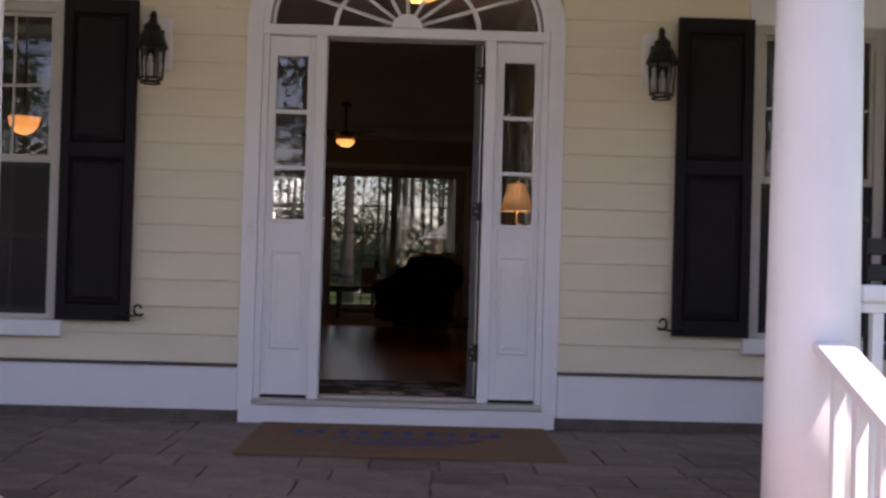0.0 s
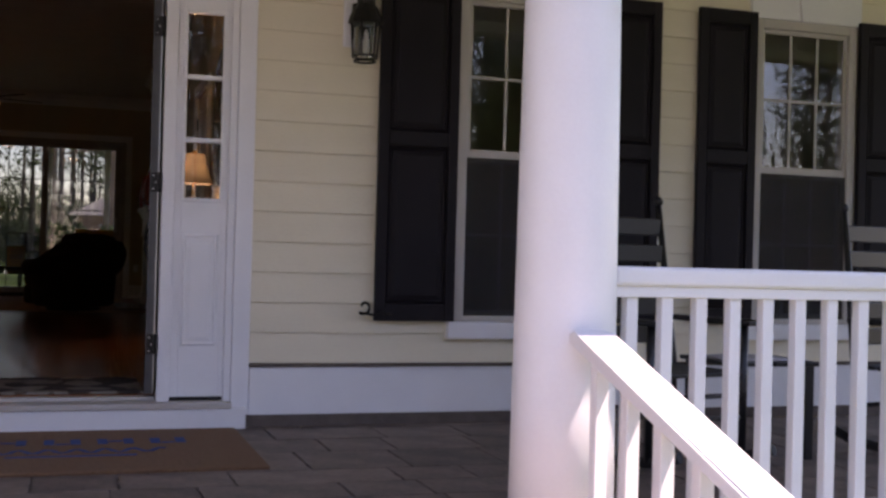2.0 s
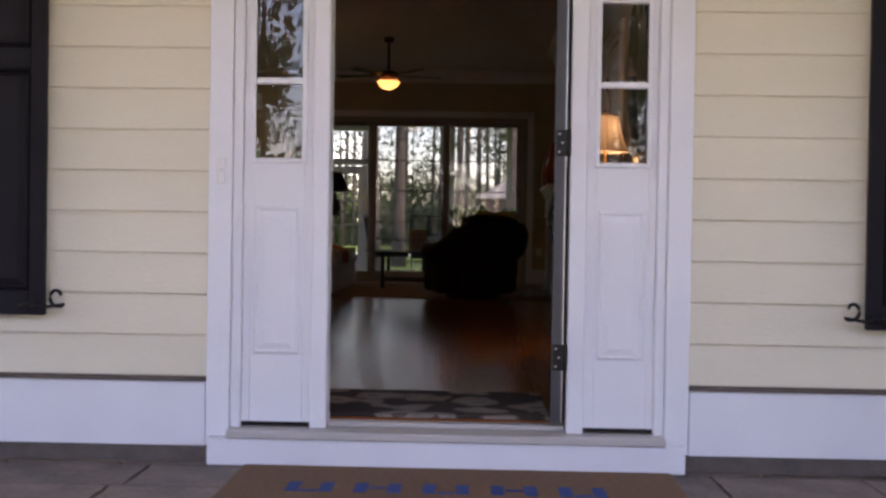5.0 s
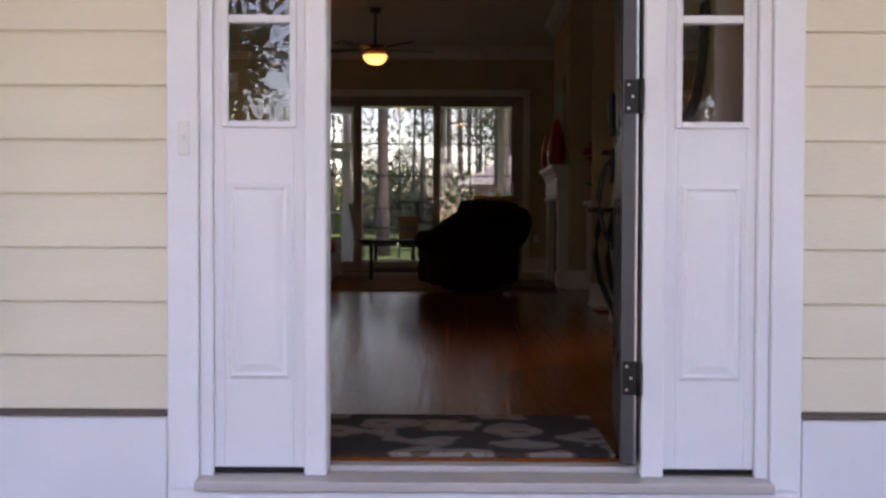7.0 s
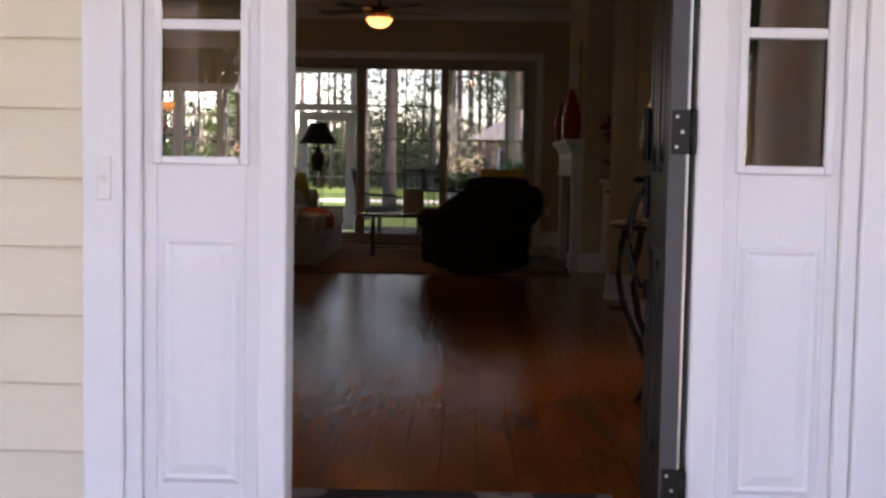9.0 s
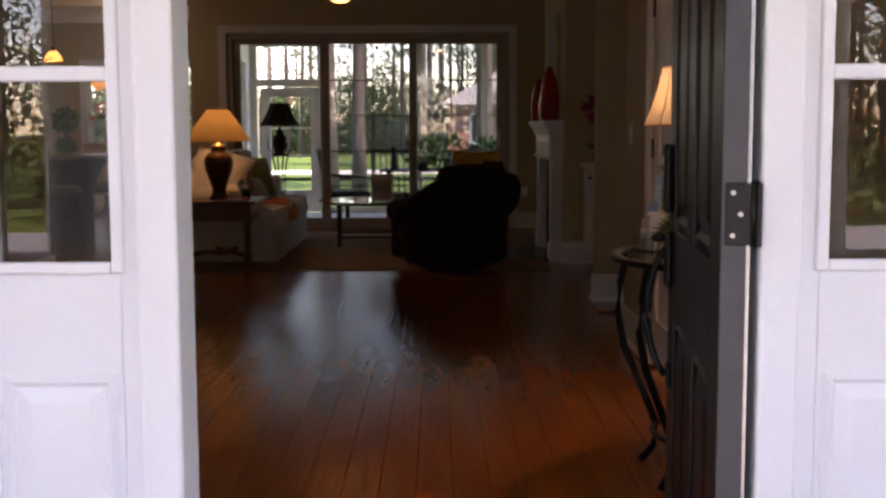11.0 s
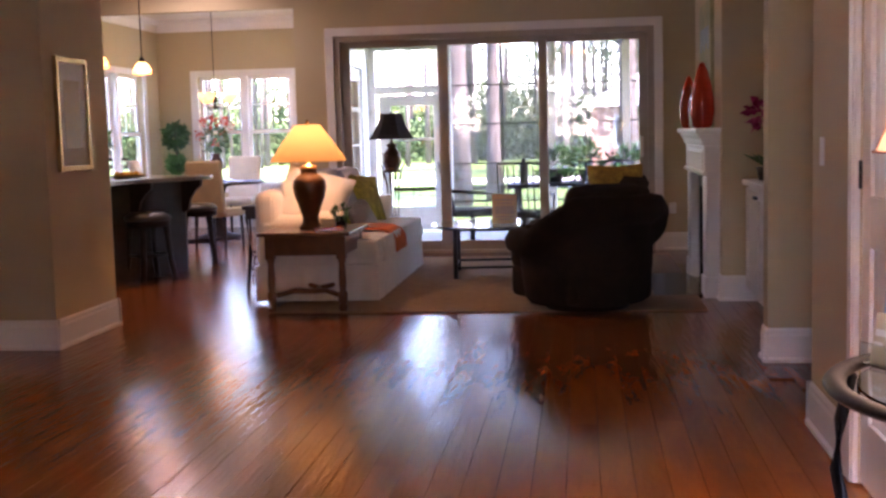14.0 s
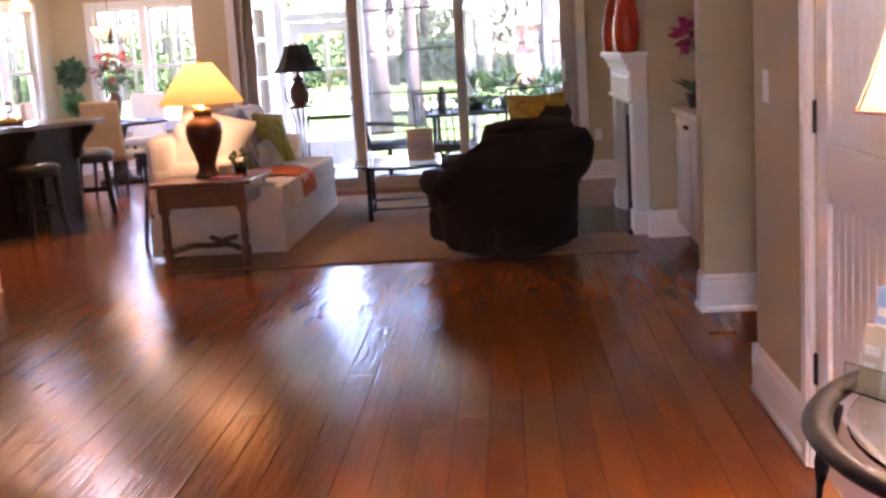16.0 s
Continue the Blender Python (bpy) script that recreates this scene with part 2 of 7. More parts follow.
def floor_mat():
    """Hand-scraped reddish hardwood: grain and scrape ripples run along the boards."""
    m = mat("scraped_cherry_floor", (0.28, 0.078, 0.013), 0.15, 0.35, 2.5, 0.0, 26, stretch=(5, 0.6, 1), rand=0.22, second=(0.23, 0.06, 0.011), spec=0.2)
    N, L = m.node_tree.nodes, m.node_tree.links
    tc = N.new("ShaderNodeTexCoord")
    mp = N.new("ShaderNodeMapping")
    mp.inputs["Scale"].default_value = (36, 3.6, 1)
    geo = N.new("ShaderNodeNewGeometry")
    L.new(geo.outputs["Position"], mp.inputs[0])
    n = N.new("ShaderNodeTexNoise")
    n.inputs["Scale"].default_value, n.inputs["Detail"].default_value = 1.0, 3
    L.new(mp.outputs[0], n.inputs["Vector"])
    bp = N.new("ShaderNodeBump")
    bp.inputs["Strength"].default_value, bp.inputs["Distance"].default_value = 0.9, 0.0042
    L.new(n.outputs["Fac"], bp.inputs["Height"])
    b = N["Principled BSDF"]
    L.new(bp.outputs[0], b.inputs["Normal"])
    return m


M["floor"] = floor_mat()


def pattern_rug_mat():
    """Dark rug with large pale floral shapes."""
    m = mat("floral_rug_pile", (0.05, 0.035, 0.028), 0.97, 0.3, 20, 0.9, 260)
    N, L = m.node_tree.nodes, m.node_tree.links
    tc = N.new("ShaderNodeTexCoord")
    v = N.new("ShaderNodeTexVoronoi")
    v.feature, v.inputs["Scale"].default_value = "F1", 6.0
    nz = N.new("ShaderNodeTexNoise")
    nz.inputs["Scale"].default_value, nz.inputs["Detail"].default_value = 5, 2
    L.new(tc.outputs["Object"], nz.inputs["Vector"])
    mv = N.new("ShaderNodeMix")
    mv.data_type = "RGBA"
    mv.inputs[0].default_value = 0.22
    L.new(tc.outputs["Object"], mv.inputs[6])
    L.new(nz.outputs["Color"], mv.inputs[7])
    L.new(mv.outputs[2], v.inputs["Vector"])
    r = N.new("ShaderNodeValToRGB")
    r.color_ramp.interpolation = "CONSTANT"
    e = r.color_ramp.elements
    e[0].position, e[0].color = 0.0, (0.10, 0.075, 0.055, 1)
    e[1].position, e[1].color = 0.16, (0.25, 0.22, 0.185, 1)
    for p, c in ((0.34, (0.20, 0.165, 0.135, 1)), (0.38, (0.22, 0.19, 0.16, 1)), (0.50, (0.10, 0.075, 0.058, 1)), (0.54, (0.035, 0.026, 0.022, 1))):
        k = e.new(p)
        k.color = c
    L.new(v.outputs["Distance"], r.inputs[0])
    L.new(r.outputs[0], N["Principled BSDF"].inputs["Base Color"])
    return m


M["floral_rug"] = pattern_rug_mat()


# ---- mesh helpers ----
def B():
    return bmesh.new()


def box(bm, x0, x1, y0, y1, z0, z1, m=None):
    vs = [bm.verts.new(p) for p in ((x0, y0, z0), (x1, y0, z0), (x1, y1, z0), (x0, y1, z0), (x0, y0, z1), (x1, y0, z1), (x1, y1, z1), (x0, y1, z1))]
    if m is not None:
        for v in vs:
            v.co = m @ v.co
    for f in ((3, 2, 1, 0), (4, 5, 6, 7), (0, 1, 5, 4), (1, 2, 6, 5), (2, 3, 7, 6), (3, 0, 4, 7)):
        bm.faces.new([vs[i] for i in f])
    return bm


def rbox(bm, x0, x1, y0, y1, z0, z1, r=0.005, seg=2, m=None):
    t = B()
    box(t, x0, x1, y0, y1, z0, z1)
    bmesh.ops.bevel(t, geom=t.edges[:], offset=r, segments=seg, affect="EDGES", profile=0.5, clamp_overlap=True)
    join(bm, t, m)
    return bm


def join(bm, t, m=None):
    mp = {v: bm.verts.new((m @ v.co) if m is not None else v.co) for v in t.verts}
    for f in t.faces:
        nf = bm.faces.new([mp[v] for v in f.verts])
        nf.smooth = f.smooth
    t.free()


def lathe(bm, prof, seg=24, at=(0, 0, 0), smooth=True, cap=True, squash=1.0):
    """Turn (radius, height) pairs about the z axis through at."""
    rings = []
    for r, z in prof:
        rings.append([bm.verts.new((at[0] + r * math.cos(6.28318 * i / seg), at[1] + squash * r * math.sin(6.28318 * i / seg), at[2] + z)) for i in range(seg)])
    for a, b in zip(rings, rings[1:]):
        for i in range(seg):
            f = bm.faces.new((a[i], a[(i + 1) % seg], b[(i + 1) % seg], b[i]))
            f.smooth = smooth
    if cap:
        bm.faces.new(rings[0][::-1])
        bm.faces.new(rings[-1])
    return bm


def tube(bm, pts, r, seg=8, flat=1.0):
    """A round bar along points; r one radius or one for each point."""
    pts = [Vector(p) for p in pts]
    rings = []
    for i, p in enumerate(pts):
        d = (pts[min(i + 1, len(pts) - 1)] - pts[max(i - 1, 0)]).normalized()
        u = d.cross(Vector((0, 0, 1)))
        u = u.normalized() if u.length > 1e-4 else Vector((1, 0, 0))
        w = u.cross(d)
        ri = r[i] if isinstance(r, (list, tuple)) else r
        rings.append([bm.verts.new(p + u * (ri * math.cos(6.28318 * k / seg)) + w * (ri * flat * math.sin(6.28318 * k / seg))) for k in range(seg)])
    for a, b in zip(rings, rings[1:]):
        for k in range(seg):
            f = bm.faces.new((a[k], a[(k + 1) % seg], b[(k + 1) % seg], b[k]))
            f.smooth = True
    bm.faces.new(rings[0][::-1])
    bm.faces.new(rings[-1])
    return bm


def prism(bm, outline, axis, a, b):
    """Sweep a closed outline of two coordinates along an axis from a to b."""
    def p(u, v, w):
        return (w, u, v) if axis == "x" else (u, w, v) if axis == "y" else (u, v, w)
    r0 = [bm.verts.new(p(u, v, a)) for u, v in outline]
    r1 = [bm.verts.new(p(u, v, b)) for u, v in outline]
    n = len(outline)
    for i in range(n):
        bm.faces.new((r0[i], r0[(i + 1) % n], r1[(i + 1) % n], r1[i]))
    bm.faces.new(r0[::-1])
    bm.faces.new(r1)
    return bm


def cushion(bm, cx, cy, cz, sx, sy, sz, m=None, puff=0.55, n=10):
    """A soft pillow shape: a rounded box that swells in the middle."""
    t = B()
    bmesh.ops.create_cube(t, size=2)
    bmesh.ops.subdivide_edges(t, edges=t.edges[:], cuts=n, use_grid_fill=True)
    for v in t.verts:
        x, y, z = v.co
        k = 4.0
        s = (abs(x) ** k + abs(y) ** k + abs(z) ** k) ** (-1 / k)
        v.co = Vector((x, y, z)) * (s * puff + (1 - puff))
        w = noise.noise(Vector((x * 1.3 + cx * 5, y * 1.3 + cy * 3, z * 1.3))) * 0.05
        v.co = Vector((v.co.x * sx * (1 + w), v.co.y * sy * (1 + w), v.co.z * sz * (1 + w)))
    for f in t.faces:
        f.smooth = True
    mm = Matrix.Translation((cx, cy, cz)) @ (m or Matrix())
    join(bm, t, mm)
    return bm


def finish(bm, name, material):
    bmesh.ops.recalc_face_normals(bm, faces=bm.faces[:])
    me = bpy.data.meshes.new(name)
    bm.to_mesh(me)
    bm.free()
    me.materials.append(material)
    return me


def part(name, bm, material, parent, label=""):
    o = new(name, finish(bm, name, material))
    o.parent = parent
    if label:
        o["label"] = label
    return o


def thing(name, at, label, category, group="", rz=0.0):
    e = new(name)
    e.empty_display_size = 0.1
    e.matrix_world = pose(*at, 0, 0, rz)
    return tagged(e, label, category, group)


def solo(name, bm, material, label, category, group="", kind="", at=None, rz=0.0):
    o = new(name, finish(bm, name, material))
    if at:
        o.matrix_world = pose(*at, 0, 0, rz)
    return tagged(o, label, category, group, kind)


def struct(name, bm, material, label, category="wall"):
    return solo(name, bm, material, label, category, kind="structure")


# ---- the large structure ----
PORCH_Z, YARD_Z, BACK_Z = -0.16, -0.66, -0.30
CEIL = 3.05


def wall_with_holes(bm, axis, a, b, u0, u1, z0, z1, holes):
    """A wall slab between a and b across its thickness, from u0 to u1, with rectangular holes (u0, u1, z0, z1)."""
    us = sorted({u0, u1, *[h[0] for h in holes], *[h[1] for h in holes]})
    for p, q in zip(us, us[1:]):
        cuts = sorted((h[2], h[3]) for h in holes if h[0] < (p + q) / 2 < h[1])
        z = z0
        for c0, c1 in cuts + [(z1, z1)]:
            if c0 > z + 1e-4:
                if axis == "y":
                    box(bm, p, q, a, b, z, c0)
                else:
                    box(bm, a, b, p, q, z, c0)
            z = max(z, c1)


WINS = [(2.03, 2.80), (3.885, 4.60), (-2.76, -1.975)]     # front windows, outer edges of the frame
WZ0, WZ1 = 0.40, 2.225
bm = B()
wall_with_holes(bm, "y", 0.035, 0.17, -6.6, 5.25, PORCH_Z - 0.5, CEIL + 0.25, [(-0.83, 0.83, -0.05, 2.80)] + [(a, b, WZ0, WZ1) for a, b in WINS])
wall_front = struct("wall_front", bm, M["wall"], "front wall of the house with tan painted inside")

# floor boards lie on this slab
bm = B()
box(bm, -8.0, 2.7, 0.17, 12.5, -0.12, -0.018)
box(bm, -6.12, -3.0, 12.5, 16.65, -0.12, -0.018)
box(bm, 1.2, 5.1, 0.17, 3.1, -0.018, -0.005)
floor = struct("floor", bm, M["floor"], "reddish hand-scraped hardwood plank floor", "floor")

bm = B()
box(bm, -8.0, 2.7, 0.17, 12.62, CEIL, CEIL + 0.12)
box(bm, -6.25, -2.9, 12.62, 16.75, CEIL, CEIL + 0.12)
box(bm, 1.2, 5.25, 0.17, 3.2, CEIL, CEIL + 0.1)
struct("ceiling", bm, M["ceiling"], "white painted flat ceiling", "ceiling")

# side and inner walls
bm = B()
RX = 1.055
wall_with_holes(bm, "x", RX, RX + 0.12, 0.17, 5.02, 0, CEIL, [(3.27, 4.15, 0, 2.06)])
struct("wall_entry", bm, M["wall"], "tan painted entry wall with a closet door")
for nm, x0, x1, y0, y1 in (("wall_hall_south", RX + 0.12, 2.6, 4.9, 5.02), ("wall_hall_east", 2.48, 2.6, 5.02, 6.39), ("wall_hall_north", 1.08, 2.6, 6.39, 6.55)):
    bm = B()
    box(bm, x0, x1, y0, y1, 0, CEIL)
    struct(nm, bm, M["wall"], "tan painted hall wall")
bm = B()
box(bm, 1.75, 1.9, 6.55, 12.5, 0, CEIL)
struct("wall_east", bm, M["wall"], "tan painted wall behind the built-in cabinet")
bm = B()
wall_with_holes(bm, "x", 1.107, 1.75, 8.73, 10.72, 0, CEIL, [(9.2, 10.15, 0, 0.86)])
box(bm, 1.45, 1.75, 9.2, 10.15, 0, 0.86)
struct("chimney_breast", bm, M["wall"], "tan painted chimney breast", "wall")
bm = B()
wall_with_holes(bm, "y", 12.5, 12.62, -8.0, 1.9, 0, CEIL, [(-6.05, -3.03, 0, 2.71), (-2.6, 0.85, 0, 2.385)])
struct("wall_back", bm, M["wall"], "tan back wall with a wide glass door opening")
bm = B()
box(bm, -8.0, -3.245, 6.845, 7.81, 0, CEIL)
struct("wall_pier", bm, M["wall"], "thick tan painted wall between foyer and kitchen")
bm = B()
box(bm, -8.1, -8.0, 0.17, 12.5, 0, CEIL)
box(bm, -6.6, -6.48, 0.17, 6.845, 0, CEIL)
struct("wall_west", bm, M["wall"], "tan painted side wall")
NW = [(-5.52, -4.87), (-4.78, -4.13), (-4.04, -3.39)]
bm = B()
wall_with_holes(bm, "y", 16.65, 16.79, -6.26, -2.86, -0.3, CEIL, [(NW[0][0], NW[2][1], 0.62, 2.22)])
struct("wall_nook_back", bm, M["wall"], "tan breakfast nook wall with a triple window")
bm = B()
wall_with_holes(bm, "x", -6.26, -6.12, 12.62, 16.65, -0.3, CEIL, [(14.15, 16.0, 0.62, 2.22)])
struct("wall_nook_west", bm, M["wall"], "tan breakfast nook side wall with windows")
bm = B()
wall_with_holes(bm, "x", -3.0, -2.86, 12.62, 16.65, -0.3, CEIL, [(14.6, 15.6, 0.0, 2.2)])
struct("wall_nook_east", bm, M["trim"], "white clad wall between nook and back porch")
bm = B()
wall_with_holes(bm, "x", 5.1, 5.25, 0.17, 3.2, -0.6, CEIL, [])
box(bm, 1.175, 5.1, 3.1, 3.2, 0, CEIL)
struct("wall_guest_room", bm, M["wall"], "tan painted walls of the front room")


def baseboard(bm, axis, face, side, u0, u1, h=0.19):
    """A tall baseboard with a moulded cap and shoe, on the wall face, towards side (+1 or -1)."""
    prof = [(0, 0), (0.028, 0), (0.028, 0.018), (0.016, 0.03), (0.016, h - 0.045), (0.011, h - 0.03), (0.011, h - 0.015), (0.003, h), (0, h)]
    out = [(face + side * d, z) for d, z in prof]
    prism(bm, out, "y" if axis == "x" else "x", u0, u1)


BASES = [("x", RX, -1, 0.17, 3.19), ("x", RX, -1, 4.23, 5.02), ("y", 5.02, 1, RX - 0.02, 2.48), ("y", 6.39, -1, 1.055, 2.48), ("x", 1.08, -1, 6.365, 6.55),
         ("y", 8.73, -1, 1.085, 1.75), ("x", 1.107, -1, 8.705, 8.86), ("y", 12.5, -1, 0.93, 1.75), ("y", 12.5, -1, -3.03, -2.69), ("y", 6.845, -1, -6.48, -3.22),
         ("x", -3.245, 1, 6.82, 7.835), ("y", 7.81, 1, -8.0, -3.22), ("y", 16.65, -1, -6.12, -3.0), ("x", -6.12, 1, 12.62, 16.65), ("x", 1.107, -1, 10.42, 10.72), ("x", 1.75, -1, 10.72, 12.5), ("y", 0.17, 1, -6.48, -0.99)]
for a, f, s, u0, u1 in BASES:
    bm = B()
    baseboard(bm, a, f, s, u0, u1)
    struct("baseboard", bm, M["base"], "tall white moulded baseboard", "baseboard")


def crown(bm, axis, face, side, u0, u1, h=0.17):
    prof = [(0, CEIL - h), (0.015, CEIL - h), (0.02, CEIL - h + 0.03), (0.05, CEIL - 0.07), (0.11, CEIL - 0.03), (0.12, CEIL - 0.001), (0, CEIL - 0.001)]
    prism(bm, [(face + side * d, z) for d, z in prof], "y" if axis == "x" else "x", u0, u1)


for a, f, s, u0, u1 in [("y", 12.5, -1, -8, 1.75), ("x", RX, -1, 0.17, 5.02), ("x", 1.107, -1, 8.73, 10.72), ("y", 16.65, -1, -6.12, -3.0), ("x", -6.12, 1, 12.62, 16.65), ("y", 6.845, -1, -6.48, -3.245), ("x", -3.245, 1, 6.845, 7.81), ("x", 1.75, -1, 6.55, 8.73), ("x", 1.75, -1, 10.72, 12.5)]:
    bm = B()
    crown(bm, a, f, s, u0, u1)
    struct("trim", bm, M["base"], "white crown moulding under the ceiling", "moulding")


for cx, cy in CANS:
    cn = thing("recessed_light", (cx, cy, CEIL), "white recessed ceiling light, lit", "ceiling light", "recessed lights")
    bm = B()
    lathe(bm, [(0.062, -0.004), (0.07, -0.008), (0.088, -0.006), (0.09, 0.0)], 24, cap=False)
    part("trim_ring", bm, M["base"], cn)


# ---- front entrance ----
def raised_panel(bm, axis, face, side, u0, u1, z0, z1, d=0.008, r=0.03):
    """A raised field with sloped margins, standing proud of a face."""
    pts = []
    for k, (ins, dep) in enumerate(((0, 0), (r * 0.35, d * 0.9), (r * 0.6, 0.002), (r * 1.3, d))):
        row = []
        for u, z in ((u0 + ins, z0 + ins), (u1 - ins, z0 + ins), (u1 - ins, z1 - ins), (u0 + ins, z1 - ins)):
            w = face + side * dep
            row.append(bm.verts.new((u, w, z) if axis == "y" else (w, u, z)))
        pts.append(row)
    for a, b in zip(pts, pts[1:]):
        for i in range(4):
            bm.faces.new((a[i], a[(i + 1) % 4], b[(i + 1) % 4], b[i]))
    bm.faces.new(pts[-1])


SPRING = 2.145
entrance = new("door_1")
tagged(entrance, "white front entrance frame with sidelights and an arched fanlight", "entrance", kind="structure")
for s in (-1, 1):
    bm = B()
    rbox(bm, s * 0.877 - 0.045, s * 0.877 + 0.045, -0.005, 0.036, -0.09, SPRING, 0.004)
    part("casing", bm, M["trim"], entrance)
    bm = B()
    rbox(bm, s * 0.812 - 0.019, s * 0.812 + 0.019, 0.008, 0.17, -0.035, SPRING, 0.006)
    part("side_jamb", bm, M["trim"], entrance)
    bm = B()
    rbox(bm, s * 0.492 - 0.032, s * 0.492 + 0.032, 0.004, 0.13, -0.02, 2.085, 0.006)
    part("mullion_post", bm, M["trim"], entrance)
    # sidelight slab with three panes above a raised panel
    sl = new("sidelight")
    sl.parent = entrance
    a, b = (0.526, 0.792) if s > 0 else (-0.792, -0.526)
    g0, g1 = (0.573, 0.751) if s > 0 else (-0.748, -0.569)
    bm = B()
    rbox(bm, a, g0 - 0.012, 0.03, 0.075, 0.0, 2.08, 0.003)
    rbox(bm, g1 + 0.012, b, 0.03, 0.075, 0.0, 2.08, 0.003)
    rbox(bm, g0 - 0.012, g1 + 0.012, 0.03, 0.075, 1.972, 2.08, 0.003)
    rbox(bm, g0 - 0.012, g1 + 0.012, 0.03, 0.075, 0.0, 1.005, 0.003)
    raised_panel(bm, "y", 0.0295, -1, g0 - 0.002, g1 + 0.002, 0.26, 0.835, 0.009, 0.035)
    part("slab", bm, M["trim"], sl)
    bm = B()
    for x0, x1, z0, z1 in ((g0 - 0.02, g0, 0.998, 1.98), (g1, g1 + 0.02, 0.998, 1.98), (g0, g1, 0.998, 1.017), (g0, g1, 1.961, 1.98)):
        rbox(bm, x0, x1, 0.018, 0.034, z0, z1, 0.004)
    part("glazing_bead", bm, M["trim"], sl)
    for z in (1.314, 1.638):
        bm = B()
        rbox(bm, g0, g1, 0.022, 0.06, z - 0.012, z + 0.012, 0.004)
        part("muntin", bm, M["trim"], sl)
    for z0, z1 in ((1.017, 1.302), (1.326, 1.626), (1.65, 1.961)):
        bm = B()
        box(bm, g0, g1, 0.042, 0.048, z0, z1)
        part("pane", bm, M["glass"], sl).visible_shadow = False
    bm = B()
    box(bm, a, b, 0.034, 0.07, -0.016, 0.0)
    part("weather_sweep", bm, M["iron"], sl, "black rubber sweep")
bm = B()
rbox(bm, -0.832, 0.832, 0.0, 0.17, 2.085, SPRING, 0.006)
part("transom_bar", bm, M["trim"], entrance)
bm = B()
rbox(bm, -0.83, 0.83, -0.075, 0.16, -0.05, -0.02, 0.006)
part("threshold", bm, M["sash"], entrance, "worn grey metal threshold")
bm = B()
rbox(bm, -0.905, 0.905, -0.06, 0.034, PORCH_Z + 0.004, -0.05, 0.006)
part("threshold_riser", bm, M["trim"], entrance)
bm = B()
rbox(bm, -0.458, 0.458, 0.06, 0.13, -0.02, 0.0, 0.006)
part("saddle", bm, M["sash"], entrance, "pale worn metal door saddle")


def arc_band(bm, r0, r1, y0, y1, a0=0.0, a1=math.pi, n=32, z=SPRING, sq=0.74):
    rows = []
    for i in range(n + 1):
        a = a0 + (a1 - a0) * i / n
        c, s = math.cos(a), math.sin(a) * sq
        rows.append([bm.verts.new((r * c, y, z + r * s)) for r, y in ((r0, y0), (r1, y0), (r1, y1), (r0, y1))])
    for p, q in zip(rows, rows[1:]):
        for k in range(4):
            bm.faces.new((p[k], p[(k + 1) % 4], q[(k + 1) % 4], q[k]))
    bm.faces.new(rows[0])
    bm.faces.new(rows[-1][::-1])


for r0, r1, y0, y1, nm in ((0.832, 0.922, -0.005, 0.036, "arch_casing"), (0.795, 0.834, 0.008, 0.17, "arch_jamb"), (0.765, 0.782, 0.03, 0.06, "fan_rim"), (0.405, 0.43, 0.03, 0.06, "fan_ring")):
    bm = B()
    arc_band(bm, r0, r1, y0, y1)
    part(nm, bm, M["trim"], entrance)
bm = B()
prism(bm, [(0.09 * math.cos(i * math.pi / 16), SPRING + 0.085 * math.sin(i * math.pi / 16)) for i in range(17)], "y", 0.022, 0.062)
part("fan_hub", bm, M["trim"], entrance)
for k in range(1, 8):
    a = math.pi * k / 8
    bm = B()
    c, s = math.cos(a), math.sin(a) * 0.74
    tube(bm, [(0.08 * c, 0.045, SPRING + 0.08 * s), (0.80 * c, 0.045, SPRING + 0.80 * s)], 0.012, 6)
    part("fan_spoke", bm, M["trim"], entrance)
bm = B()
prism(bm, [(0.8 * math.cos(i * math.pi / 24), SPRING + 0.8 * 0.74 * math.sin(i * math.pi / 24)) for i in range(25)], "y", 0.064, 0.068)
part("fan_pane", bm, M["glass"], entrance).visible_shadow = False
# wall filling around the arch
bm = B()
rows = []
for i in range(33):
    a = math.pi * i / 32
    x, z = 0.84 * math.cos(a), SPRING + 0.84 * 0.74 * math.sin(a)
    rows.append([bm.verts.new(p) for p in ((x, 0.034, z), (x, 0.17, z), (x, 0.17, 2.84), (x, 0.034, 2.84))])
for p, q in zip(rows, rows[1:]):
    for k in range(4):
        bm.faces.new((p[k], p[(k + 1) % 4], q[(k + 1) % 4], q[k]))
struct("wall_arch", bm, M["wall"], "wall filling around the arched fanlight")

